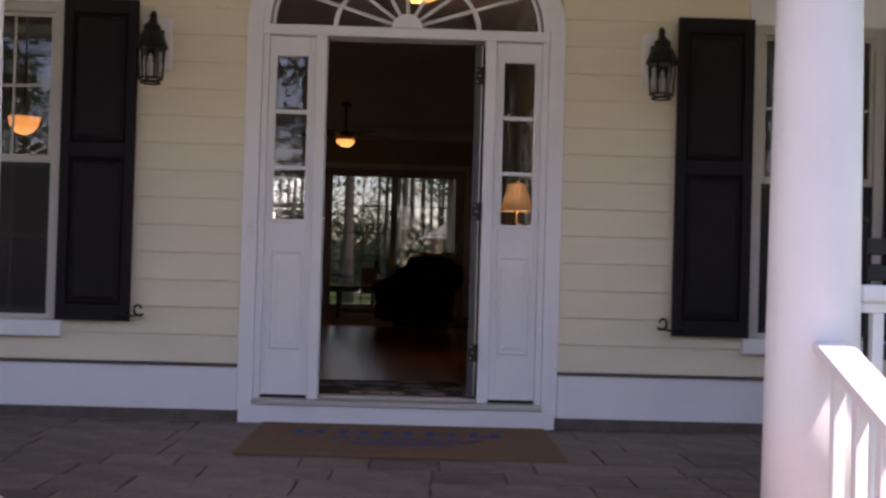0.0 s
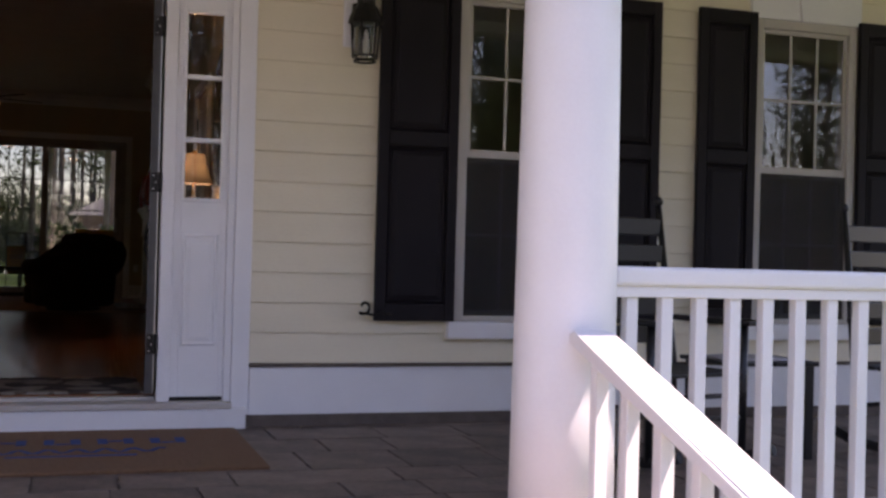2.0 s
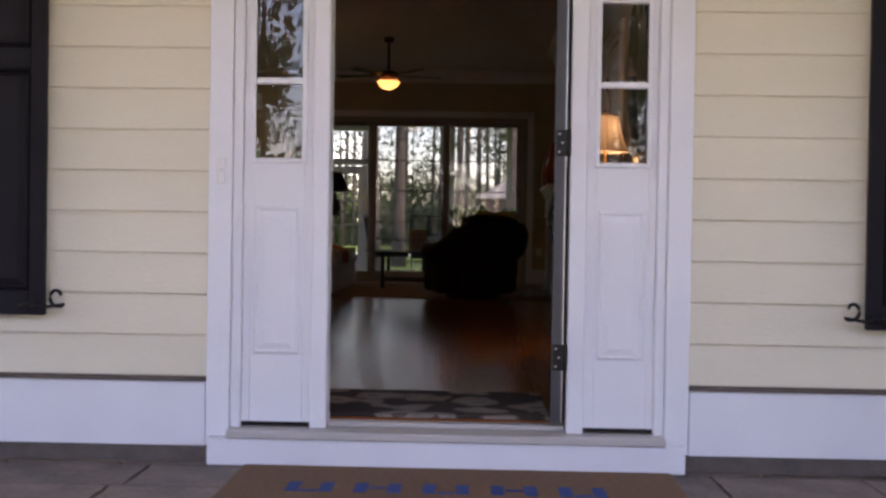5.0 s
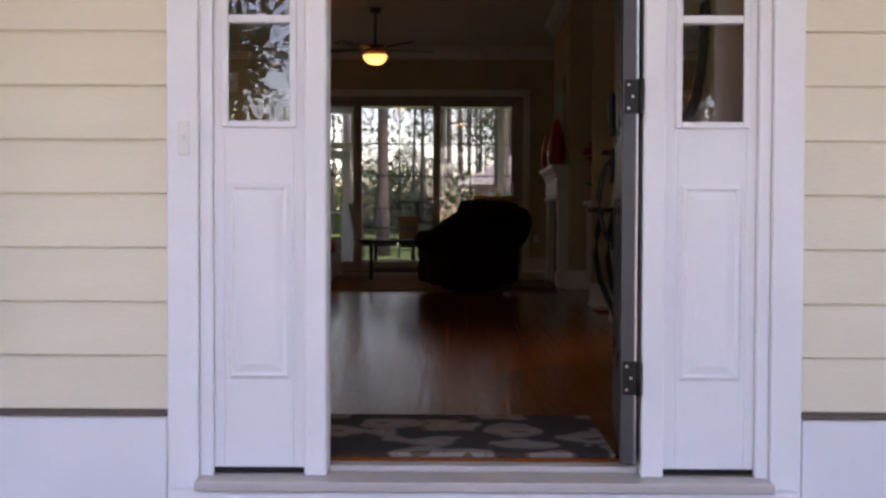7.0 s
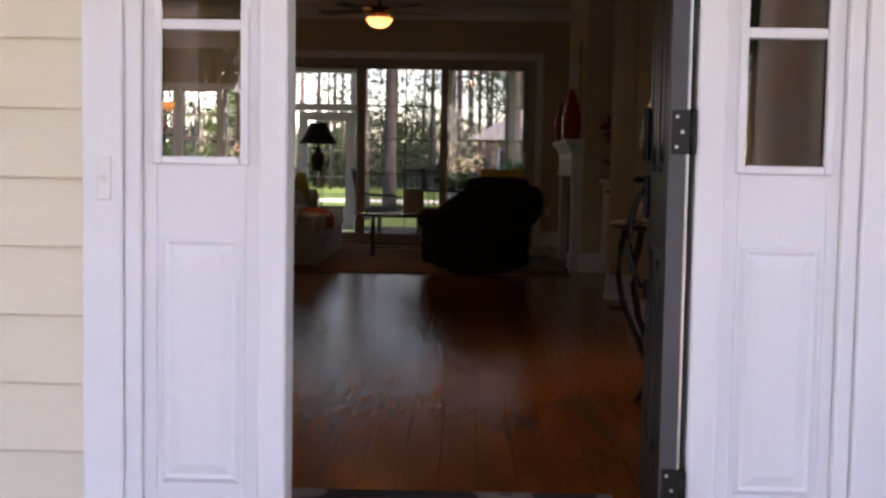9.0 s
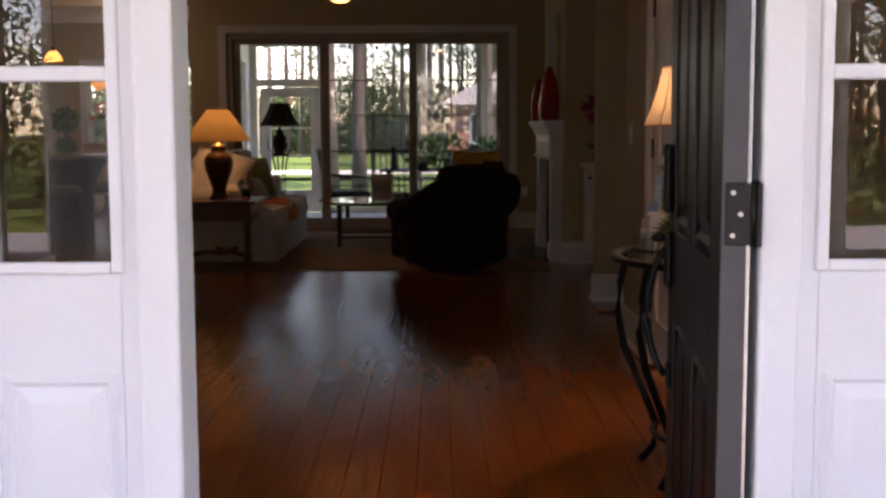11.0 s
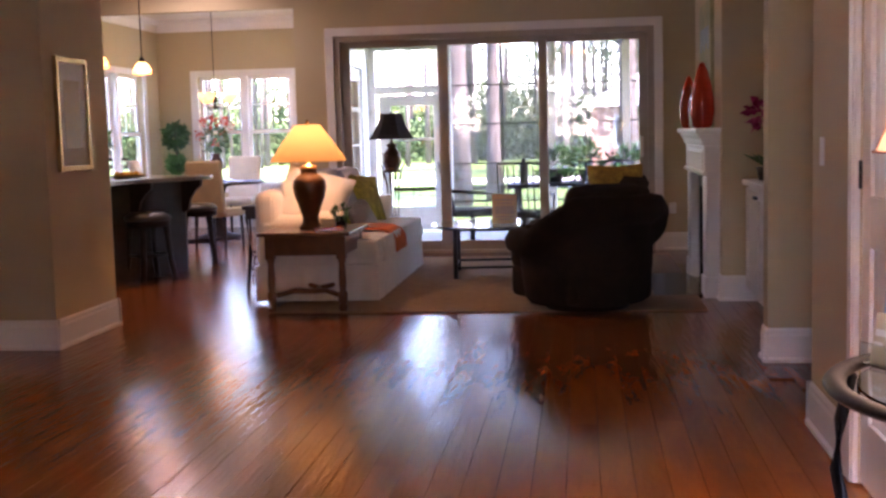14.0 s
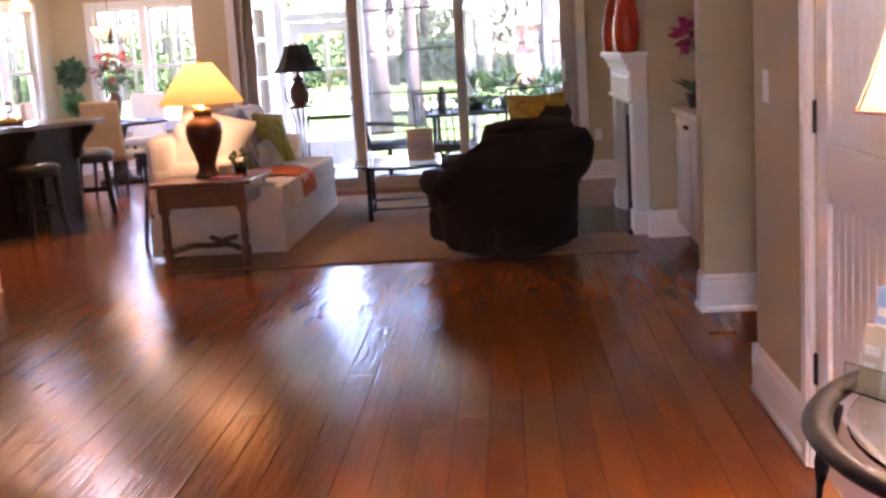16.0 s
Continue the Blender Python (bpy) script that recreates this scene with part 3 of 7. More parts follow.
# cream lap siding, each course its own board
siding = new("siding")
tagged(siding, "cream yellow painted horizontal lap siding", "siding", kind="structure")
boards = {}
COURSE = 0.158
for k in range(19):
    z0 = 0.172 + COURSE * k - COURSE * 0
    z1 = z0 + COURSE + 0.012
    spans, x = [], -6.6
    blocks = [(-0.915 if z0 < SPRING else -0.915 * math.sqrt(max(0.0, 1 - ((z0 - SPRING) / (0.922 * 0.74)) ** 2)), 0) for _ in (0,)]
    hw = -blocks[0][0]
    cuts = ([(-hw, hw)] if hw > 0.02 else []) + ([(a - 0.002, b + 0.002) for a, b in WINS] if z1 < WZ1 + 0.02 and z0 > 0.28 else [])
    for a, b in sorted(cuts) + [(5.12, 5.12)]:
        if a > x + 0.02:
            spans.append((x, a))
        x = max(x, b)
    for a, b in spans:
        key = round(b - a, 3)
        if key not in boards:
            t = B()
            prism(t, [(0.032, 0.0), (0.018, 0.0), (0.016, 0.004), (0.030, COURSE + 0.010), (0.033, COURSE + 0.012)], "x", 0, b - a)
            boards[key] = finish(t, "lap_board", M["siding"])
        o = new("lap_board", boards[key])
        o.parent = siding
        o.location = (a, random.uniform(-0.0008, 0.0008), z0)
bm = B()
for a, b in ((-6.6, -0.925), (0.925, 5.12)):
    rbox(bm, a, b, 0.0, 0.034, -0.095, 0.155, 0.004)
struct("trim", bm, M["trim"], "wide white skirt board under the siding", "trim")
# Solid dark strip: its colour supplies the shade of the drip gap.
bm = B()
for a, b in ((-6.6, -0.925), (0.925, 5.12)):
    prism(bm, [(-0.012, 0.155), (-0.012, 0.162), (0.034, 0.172), (0.034, 0.155)], "x", a, b)
struct("trim", bm, M["joint"], "dark drip gap over the skirt board", "trim")
# Footing carries the darkness of the gap under the skirt in its colour.
bm = B()
box(bm, -6.6, 5.12, 0.012, 0.035, PORCH_Z, -0.096)
struct("foundation", bm, M["joint"], "dark concrete footing strip", "foundation")
bm = B()
rbox(bm, 5.12, 5.27, -0.012, 0.2, PORCH_Z, CEIL, 0.004)
struct("trim", bm, M["trim"], "white corner board", "trim")


def front_window(i, x0, x1):
    w = new("window_%d" % i)
    tagged(w, "taupe framed double-hung window with divided panes", "window", kind="structure")
    bm = B()
    for a, b, z0, z1 in ((x0, x0 + 0.055, WZ0, WZ1), (x1 - 0.055, x1, WZ0, WZ1), (x0 + 0.055, x1 - 0.055, WZ1 - 0.055, WZ1), (x0 + 0.055, x1 - 0.055, WZ0, WZ0 + 0.03)):
        rbox(bm, a, b, 0.0, 0.12, z0, z1, 0.004)
    part("window_frame", bm, M["sash"], w)
    a, b = x0 + 0.056, x1 - 0.056
    for nm, z0, z1, y in (("upper_sash", 1.295, WZ1 - 0.056, 0.022), ("lower_sash", WZ0 + 0.03, 1.30, 0.052)):
        s = new(nm)
        s.parent = w
        bm = B()
        for p, q, c, d in ((a, a + 0.022, z0, z1), (b - 0.022, b, z0, z1), (a + 0.022, b - 0.022, z1 - 0.025, z1), (a + 0.022, b - 0.022, z0, z0 + (0.05 if nm == "upper_sash" else 0.03))):
            rbox(bm, p, q, y, y + 0.03, c, d, 0.003)
        part("sash_frame", bm, M["sash"], s)
        bm = B()
        box(bm, a + 0.02, b - 0.02, y + 0.014, y + 0.018, z0 + 0.02, z1 - 0.02)
        part("pane", bm, M["glass"], s).visible_shadow = False
        for k in (1, 2):
            bm = B()
            xx = a + 0.022 + (b - a - 0.044) * k / 3
            rbox(bm, xx - 0.008, xx + 0.008, y + 0.007, y + 0.013, z0 + 0.03, z1 - 0.026, 0.002)
            part("muntin", bm, M["sash"], s)
        bm = B()
        zz = (z0 + z1) / 2 + 0.012
        rbox(bm, a + 0.022, b - 0.022, y + 0.006, y + 0.014, zz - 0.008, zz + 0.008, 0.002)
        part("muntin", bm, M["sash"], s)
    bm = B()
    box(bm, a, b, 0.012, 0.014, WZ0 + 0.03, 1.30)
    part("insect_screen", bm, M["screen"], w, "dark insect screen over the lower sash")
    bm = B()
    rbox(bm, x0 - 0.04, x1 + 0.04, -0.03, 0.035, 0.305, WZ0 - 0.002, 0.006)
    part("window_sill", bm, M["trim"], w, "white painted sill board")
    bm = B()
    rbox(bm, x0 - 0.03, x1 + 0.03, -0.004, 0.034, WZ1 + 0.002, WZ1 + 0.27, 0.004)
    c = (x0 + x1) / 2
    prism(bm, [(c - 0.05, WZ1 - 0.0), (c + 0.05, WZ1 - 0.0), (c + 0.085, WZ1 + 0.29), (c - 0.085, WZ1 + 0.29)], "y", -0.02, 0.03)
    part("head_casing", bm, M["trim"], w, "white head board with a keystone")


for i, (a, b) in enumerate(WINS):
    front_window(i + 1, a, b)


def shutter(x0, x1):
    w = x1 - x0
    s = thing("shutter", (x0, 0, 0.40), "black painted two-panel wooden shutter", "shutter", "window shutters")
    H = 1.85
    bm = B()
    st = 0.055
    for a, b, z0, z1 in ((0, st, 0, H), (w - st, w, 0, H), (st, w - st, 0, 0.09), (st, w - st, H - 0.08, H), (st, w - st, 0.94, 1.02)):
        rbox(bm, a, b, -0.035, 0.0, z0, z1, 0.004)
    part("shutter_frame", bm, M["shutter"], s)
    for z0, z1 in ((0.09, 0.94), (1.02, H - 0.08)):
        bm = B()
        box(bm, st, w - st, -0.016, -0.004, z0, z1)
        raised_panel(bm, "y", -0.016, -1, st + 0.004, w - st - 0.004, z0 + 0.004, z1 - 0.004, 0.012, 0.035)
        part("shutter_panel", bm, M["shutter"], s)
    return s


SHUT = [(1.577, 2.022), (2.808, 3.245), (3.495, 3.88), (4.605, 4.95), (-1.968, -1.545), (-3.21, -2.768)]
for a, b in SHUT:
    shutter(a, b)


def shutter_dog(x, dirn):
    bm = B()
    pts = []
    for i in range(15):
        a = -1.2 + i * 0.42
        r = 0.045 - 0.0022 * i
        pts.append((x + dirn * (0.05 - r * math.sin(a) * 0.9), -0.05, 0.475 - r * math.cos(a)))
    pts = [(x - dirn * 0.10, -0.05, 0.435), (x - dirn * 0.05, -0.052, 0.445), (x, -0.05, 0.432)] + pts[1:]
    tube(bm, pts, 0.0075, 6)
    tube(bm, [(x - dirn * 0.06, -0.05, 0.442), (x - dirn * 0.06, -0.034, 0.442)], 0.012, 6)
    return solo("shutter_dog", bm, M["iron"], "black wrought-iron scroll holding a shutter", "shutter hook", "shutter hooks")


shutter_dog(1.565, -1)
shutter_dog(-1.535, 1)


def lantern(x):
    l = thing("wall_lantern", (x, 0, 1.75), "black metal carriage lantern on a white mounting block", "wall lamp", "porch lanterns")
    bm = B()
    rbox(bm, -0.085, 0.085, -0.012, 0.018, 0.10, 0.40, 0.006)
    part("mounting_block", bm, M["trim"], l, "white mounting block")
    bm = B()
    rbox(bm, -0.045, 0.045, -0.03, -0.012, 0.14, 0.33, 0.008)
    part("backplate", bm, M["iron"], l)
    bm = B()
    pts = [(0, -0.03, 0.30)] + [(0, -0.08 - 0.07 * math.sin(t * 0.31), 0.36 + 0.045 * math.cos(t * 0.31) + 0.012) for t in range(0, 11)]
    tube(bm, pts, 0.011, 8)
    part("arm", bm, M["iron"], l)
    bm = B()
    lathe(bm, [(0.012, 0.40), (0.018, 0.385), (0.012, 0.37), (0.03, 0.345), (0.048, 0.33), (0.05, 0.30), (0.07, 0.27), (0.088, 0.225), (0.094, 0.205), (0.088, 0.2)], 12, (0, -0.14, 0), False)
    part("hood", bm, M["iron"], l)
    bm = B()
    for k in range(6):
        a = k * math.pi / 3
        tube(bm, [(0.076 * math.cos(a), -0.14 + 0.076 * math.sin(a), 0.2), (0.064 * math.cos(a), -0.14 + 0.064 * math.sin(a), 0.02)], 0.006, 5)
    for z, r in ((0.03, 0.066), (0.006, 0.055)):
        pts = [(r * math.cos(k * math.pi / 6), -0.14 + r * math.sin(k * math.pi / 6), z) for k in range(13)]
        tube(bm, pts, 0.0065, 5)
    part("cage", bm, M["iron"], l)
    bm = B()
    lathe(bm, [(0.062, 0.198), (0.056, 0.03)], 6, (0, -0.14, 0), False, False)
    part("glass_panes", bm, M["glass"], l, "clear glass panes").visible_shadow = False
    bm = B()
    lathe(bm, [(0.012, 0.03), (0.014, 0.06), (0.013, 0.15), (0.004, 0.17)], 10, (0, -0.14, 0))
    part("candle", bm, M["white_ceramic"], l, "white candle sleeve")
    return l


lantern(1.46)
lantern(-1.44)

# doorbell on the casing
db = thing("doorbell", (-0.87, -0.005, 0.965), "small white doorbell button on the casing", "doorbell")
bm = B()
rbox(bm, -0.016, 0.016, -0.012, 0.0, -0.05, 0.05, 0.004)
part("doorbell_plate", bm, M["plastic"], db)
bm = B()
lathe(bm, [(0.008, 0.0), (0.008, 0.004)], 12)
part("doorbell_button", bm, M["white_ceramic"], db).matrix_basis = pose(0, -0.012, 0, 90)

# ---- open front door ----
door = thing("front_door", (0.400, 0.025, 0.0), "black painted panelled front door standing open", "door", rz=-6.3)
DW, DH = 0.91, 2.06
bm = B()
for a, b, z0, z1 in ((0, 0.13, 0.018, DH), (DW - 0.13, DW, 0.018, DH), (0.13, DW - 0.13, 0.018, 0.25), (0.13, DW - 0.13, 0.80, 1.0), (0.13, DW - 0.13, DH - 0.12, DH), (0.395, 0.51, 0.25, 0.80), (0.395, 0.51, 1.0, DH - 0.12)):
    rbox(bm, 0.0, 0.045, a, b, z0, z1, 0.002)
for a, b in ((0.13, 0.395), (0.51, DW - 0.13)):
    for z0, z1 in ((0.25, 0.80), (1.0, DH - 0.12)):
        box(bm, 0.012, 0.033, a, b, z0, z1)
        raised_panel(bm, "x", 0.012, -1, a + 0.003, b - 0.003, z0 + 0.003, z1 - 0.003, 0.011, 0.05)
        raised_panel(bm, "x", 0.033, 1, a + 0.003, b - 0.003, z0 + 0.003, z1 - 0.003, 0.011, 0.05)
part("slab", bm, M["black_paint"], door)
bm = B()
rbox(bm, 0.001, 0.044, -0.004, 0.0, 0.018, DH, 0.001)
part("door_edge", bm, M["grey_edge"], door, "grey primed door edge")
bm = B()
rbox(bm, 0.040, 0.046, -0.007, -0.004, 0.018, DH, 0.001)
part("edge_strip", bm, M["steel"], door, "bright metal weatherstrip")
for z in (0.27, 1.09, 1.88):
    h = new("hinge")
    h.parent = door
    bm = B()
    rbox(bm, 0.006, 0.052, -0.008, -0.004, z - 0.05, z + 0.05, 0.002)
    rbox(bm, 0.052, 0.060, -0.034, -0.004, z - 0.05, z + 0.05, 0.002)
    tube(bm, [(0.052, -0.008, z - 0.052), (0.052, -0.008, z + 0.052)], 0.007, 8)
    part("hinge_leaf", bm, M["iron"], h)
    for dz in (-0.034, 0.0, 0.034):
        bm = B()
        tube(bm, [(0.018 if dz else 0.03, -0.0085, z + dz), (0.018 if dz else 0.03, -0.010, z + dz)], 0.004, 8)
        part("screw", bm, M["steel"], h, "bright screw head")
ls = new("lockset")
ls.parent = door
bm = B()
rbox(bm, -0.022, -0.001, DW - 0.105, DW - 0.035, 1.03, 1.19, 0.012, 3)
part("keypad", bm, M["iron"], ls)
for k in range(3):
    bm = B()
    rbox(bm, -0.025, -0.021, DW - 0.09, DW - 0.05, 1.09 + 0.025 * k, 1.108 + 0.025 * k, 0.002)
    part("key_button", bm, M["steel"], ls)
bm = B()
rbox(bm, -0.016, -0.001, DW - 0.10, DW - 0.045, 0.86, 0.99, 0.012, 3)
lathe(bm, [(0.011, 0), (0.018, 0.006), (0.018, 0.012), (0.004, 0.02)], 12, (-0.03, DW - 0.07, 0.965))
part("escutcheon", bm, M["iron"], ls)
bm = B()
pts = [(-0.012 - 0.042 * math.sin(math.pi * i / 12) ** 0.7, DW - 0.07 + 0.02 * math.sin(math.pi * i / 12), 0.95 - 0.30 * i / 12) for i in range(13)]
tube(bm, pts, [0.008 + 0.002 * math.sin(math.pi * i / 12) for i in range(13)], 8)
part("pull_handle", bm, M["iron"], ls)
bm = B()
rbox(bm, -0.010, -0.001, DW - 0.09, DW - 0.05, 0.62, 0.68, 0.008, 3)
part("handle_foot", bm, M["iron"], ls)
bm = B()
lathe(bm, [(0.012, 0.0), (0.012, 0.02), (0.026, 0.03), (0.028, 0.05), (0.018, 0.062)], 14)
part("knob", bm, M["iron"], ls).matrix_basis = pose(0.046, DW - 0.07, 0.92, 0, 90, 0)

# ---- porch ----
# Beyond the house corner the porch is an unseen extension added to block sun.
bm = B()
box(bm, -6.8, 8.5, -2.95, 0.012, -0.36, PORCH_Z - 0.012)
porch = struct("porch_floor", bm, M["joint"], "brown stamped concrete porch floor", "floor")
bm = B()
box(bm, -1.35, 1.35, -3.25, -2.95, YARD_Z, -0.33)
box(bm, -1.35, 1.35, -3.56, -3.25, YARD_Z, -0.50)
box(bm, -6.8, 8.5, -2.93, 0.0, YARD_Z - 0.1, -0.36)
struct("porch_steps", bm, M["brick"], "brick porch base and steps", "steps")
bm = B()
box(bm, -6.9, 8.6, -2.98, -2.55, 2.62, 2.95)
struct("porch_beam", bm, M["trim"], "white porch beam on the columns", "beam")
bm = B()
box(bm, -6.9, 8.6, -2.55, 0.03, 2.88, 2.94)
struct("porch_ceiling", bm, M["trim"], "white painted porch ceiling", "ceiling")
# Unseen roof: eave depth and east overrun chosen to shade column and corner.
bm = B()
prism(bm, [(-3.88, 2.76), (-3.88, 2.90), (6.0, 6.9), (15.6, 3.3), (15.6, 3.17), (6.0, 6.7), (-2.98, 2.96), (-2.98, 2.78)], "x", -8.4, 9.2)
struct("roof", bm, M["grey_roof"], "grey shingled roof over porch and house", "roof")


def column(x):
    c = thing("porch_column", (x, -2.8, PORCH_Z), "smooth white round tapered porch column", "column", "porch columns")
    bm = B()
    lathe(bm, [(0.160, 0.09), (0.156, 0.5), (0.150, 1.2), (0.142, 2.0), (0.132, 2.60)], 48)
    part("shaft", bm, M["trim"], c)
    bm = B()
    rbox(bm, -0.21, 0.21, -0.21, 0.21, 0.0, 0.045, 0.006)
    part("plinth", bm, M["trim"], c)
    bm = B()
    lathe(bm, [(0.20, 0.045), (0.21, 0.06), (0.205, 0.08), (0.185, 0.092), (0.18, 0.10), (0.17, 0.115), (0.165, 0.118)], 48)
    part("base_ring", bm, M["trim"], c)
    bm = B()
    lathe(bm, [(0.14, 2.56), (0.16, 2.6), (0.175, 2.64), (0.175, 2.66)], 48)
    rbox(bm, -0.19, 0.19, -0.19, 0.19, 2.66, 2.78, 0.006)
    part("capital", bm, M["trim"], c)


# The column at 8.2 stands under the added, unseen sun-blocking extension.
for x in (1.45, -1.47, 4.9, -4.9, 8.2):
    column(x)


def railing(x0, x1):
    r = thing("porch_railing", (x0, -2.78, PORCH_Z), "white painted wooden porch railing with square balusters", "railing", "porch railings")
    L = x1 - x0
    bm = B()
    rbox(bm, 0, L, -0.045, 0.045, 0.835, 0.895, 0.012, 3)
    rbox(bm, 0, L, -0.03, 0.03, 0.80, 0.835, 0.004)
    part("top_rail", bm, M["trim"], r)
    bm = B()
    rbox(bm, 0, L, -0.032, 0.032, 0.075, 0.135, 0.006)
    part("bottom_rail", bm, M["trim"], r)
    n = int(L / 0.1215)
    t = B()
    rbox(t, -0.02, 0.02, -0.02, 0.02, 0.135, 0.80, 0.003)
    me = finish(t, "baluster", M["trim"])
    for i in range(n):
        o = new("baluster", me)
        o.parent = r
        o.location = (0.07 + 0.1215 * i, 0, 0)


railing(1.605, 4.74)
railing(-4.74, -1.635)


def stair_rail(x):
    r = thing("stair_handrail", (x, -2.95, PORCH_Z), "white sloping wooden stair handrail with balusters", "railing", "stair railings")
    L, D = 1.35, -0.42
    m = lambda d: D * d / L
    bm = B()
    prism(bm, [(0.0, 0.665), (0.0, 0.71), (-0.05, 0.702), (-L, 0.705 + D), (-L, 0.66 + D)], "x", -0.06, 0.06)
    bmesh.ops.bevel(bm, geom=bm.edges[:], offset=0.01, segments=2, affect="EDGES", clamp_overlap=True)
    part("hand_rail", bm, M["trim"], r)
    bm = B()
    prism(bm, [(0.0, 0.03), (0.0, 0.09), (-L, 0.09 + D), (-L, 0.03 + D)], "x", -0.03, 0.03)
    part("bottom_rail", bm, M["trim"], r)
    for i in range(7):
        y = -0.09 - 0.19 * i
        bm = B()
        rbox(bm, -0.02, 0.02, y - 0.02, y + 0.02, 0.06 + m(-y), 0.64 + m(-y), 0.003)
        part("baluster", bm, M["trim"], r)
    bm = B()
    rbox(bm, -0.06, 0.06, -L - 0.12, -L, -0.50, 0.71 + D, 0.006)
    rbox(bm, -0.075, 0.075, -L - 0.135, -L + 0.015, 0.71 + D, 0.75 + D, 0.01)
    part("newel_post", bm, M["trim"], r)


stair_rail(1.455)
stair_rail(-1.48)


# ---- glass sliding door and nook windows ----
sd = new("door_2")
tagged(sd, "wide three-panel taupe sliding glass door", "sliding door", kind="structure")
bm = B()
for a, b, z0, z1 in ((-2.685, -2.595, 0.0, 2.38), (0.845, 0.935, 0.0, 2.38), (-2.685, 0.935, 2.38, 2.47)):
    rbox(bm, a, b, 12.478, 12.502, z0, z1, 0.005)
part("casing", bm, M["base"], sd, "white door casing")
bm = B()
for a, b, z0, z1 in ((-2.598, -2.53, 0.0, 2.385), (0.78, 0.848, 0.0, 2.385), (-2.53, 0.78, 2.32, 2.385), (-2.53, 0.78, 0.0, 0.03)):
    rbox(bm, a, b, 12.5, 12.66, z0, z1, 0.003)
part("outer_frame", bm, M["slider"], sd)
for i, (a, b, y) in enumerate(((-2.53, -1.38, 12.60), (-1.44, -0.29, 12.55), (-0.37, 0.78, 12.60))):
    p = new("sliding_panel")
    p.parent = sd
    bm = B()
    for u, v, z0, z1 in ((a, a + 0.09, 0.03, 2.32), (b - 0.09, b, 0.03, 2.32), (a + 0.09, b - 0.09, 2.25, 2.32), (a + 0.09, b - 0.09, 0.03, 0.13)):
        rbox(bm, u, v, y, y + 0.04, z0, z1, 0.004)
    part("stile_frame", bm, M["slider"], p)
    bm = B()
    box(bm, a + 0.08, b - 0.08, y + 0.018, y + 0.024, 0.12, 2.26)
    part("pane", bm, M["door_glass"], p).visible_shadow = False
bm = B()
rbox(bm, 0.70, 0.73, 12.56, 12.60, 1.0, 1.22, 0.006)
part("pull_handle", bm, M["base"], sd, "white pull handle")


def nook_window(i, axis, face, spans, z0, z1, side):
    w = new("window_%d" % i)
    tagged(w, "white trimmed double-hung nook window with divided panes", "window", kind="structure")
    u0, u1 = spans[0][0], spans[-1][1]

    def slab(bm, a, b, d0, d1, c, d, r=0.003):
        lo, hi = sorted((face + side * d0, face + side * d1))
        if axis == "y":
            rbox(bm, a, b, lo, hi, c, d, r)
        else:
            rbox(bm, lo, hi, a, b, c, d, r)
    bm = B()
    slab(bm, u0 - 0.11, u0, 0, 0.022, z0 - 0.1, z1 + 0.09)
    slab(bm, u1, u1 + 0.11, 0, 0.022, z0 - 0.1, z1 + 0.09)
    slab(bm, u0, u1, 0, 0.022, z1, z1 + 0.09)
    slab(bm, u0, u1, 0, 0.022, z0 - 0.1, z0)
    part("casing", bm, M["base"], w)
    bm = B()
    slab(bm, u0 - 0.13, u1 + 0.13, -0.02, 0.06, z0 - 0.012, z0 + 0.02)
    part("window_sill", bm, M["base"], w)
    for a, b in zip([s[1] for s in spans[:-1]], [s[0] for s in spans[1:]]):
        bm = B()
        slab(bm, a, b, -0.1, 0.012, z0, z1)
        part("mullion", bm, M["base"], w)
    for a, b in spans:
        zm = z0 + (z1 - z0) * 0.49
        for c, d, dep in ((z0, zm + 0.02, -0.05), (zm - 0.02, z1, -0.085)):
            s = new("sash")
            s.parent = w
            bm = B()
            slab(bm, a, a + 0.04, dep - 0.03, dep, c, d)
            slab(bm, b - 0.04, b, dep - 0.03, dep, c, d)
            slab(bm, a + 0.04, b - 0.04, dep - 0.03, dep, c, c + 0.045)
            slab(bm, a + 0.04, b - 0.04, dep - 0.03, dep, d - 0.045, d)
            part("sash_frame", bm, M["base"], s)
            bm = B()
            slab(bm, a + 0.035, b - 0.035, dep - 0.018, dep - 0.013, c + 0.03, d - 0.03, 0.001)
            part("pane", bm, M["door_glass"], s).visible_shadow = False
            if d == z1:
                bm = B()
                mid = (a + b) / 2
                slab(bm, mid - 0.008, mid + 0.008, dep - 0.012, dep - 0.004, c + 0.04, d - 0.04, 0.002)
                slab(bm, a + 0.04, b - 0.04, dep - 0.0125, dep - 0.0035, (c + d) / 2 - 0.008, (c + d) / 2 + 0.008, 0.002)
                part("muntin", bm, M["base"], s)


nook_window(4, "y", 16.65, NW, 0.62, 2.22, -1)
nook_window(5, "x", -6.12, [(14.15, 15.03), (15.12, 16.0)], 0.62, 2.22, 1)
# White door frame given a taupe material to stand for porch shade.
nd = new("door_3")
tagged(nd, "white framed glass door from nook to back porch", "door", kind="structure")
bm = B()
for a, b, z0, z1 in ((14.6, 14.75, 0, 2.2), (15.45, 15.6, 0, 2.2), (14.75, 15.45, 2.02, 2.2), (14.75, 15.45, 0, 0.28), (14.75, 15.45, 1.62, 1.68), (14.75, 15.45, 1.16, 1.19), (14.75, 15.45, 0.70, 0.73)):
    rbox(bm, -2.97, -2.90, a, b, z0, z1, 0.004)
part("door_frame", bm, M["slider"], nd)
bm = B()
box(bm, -2.94, -2.934, 14.74, 15.46, 0.27, 2.03)
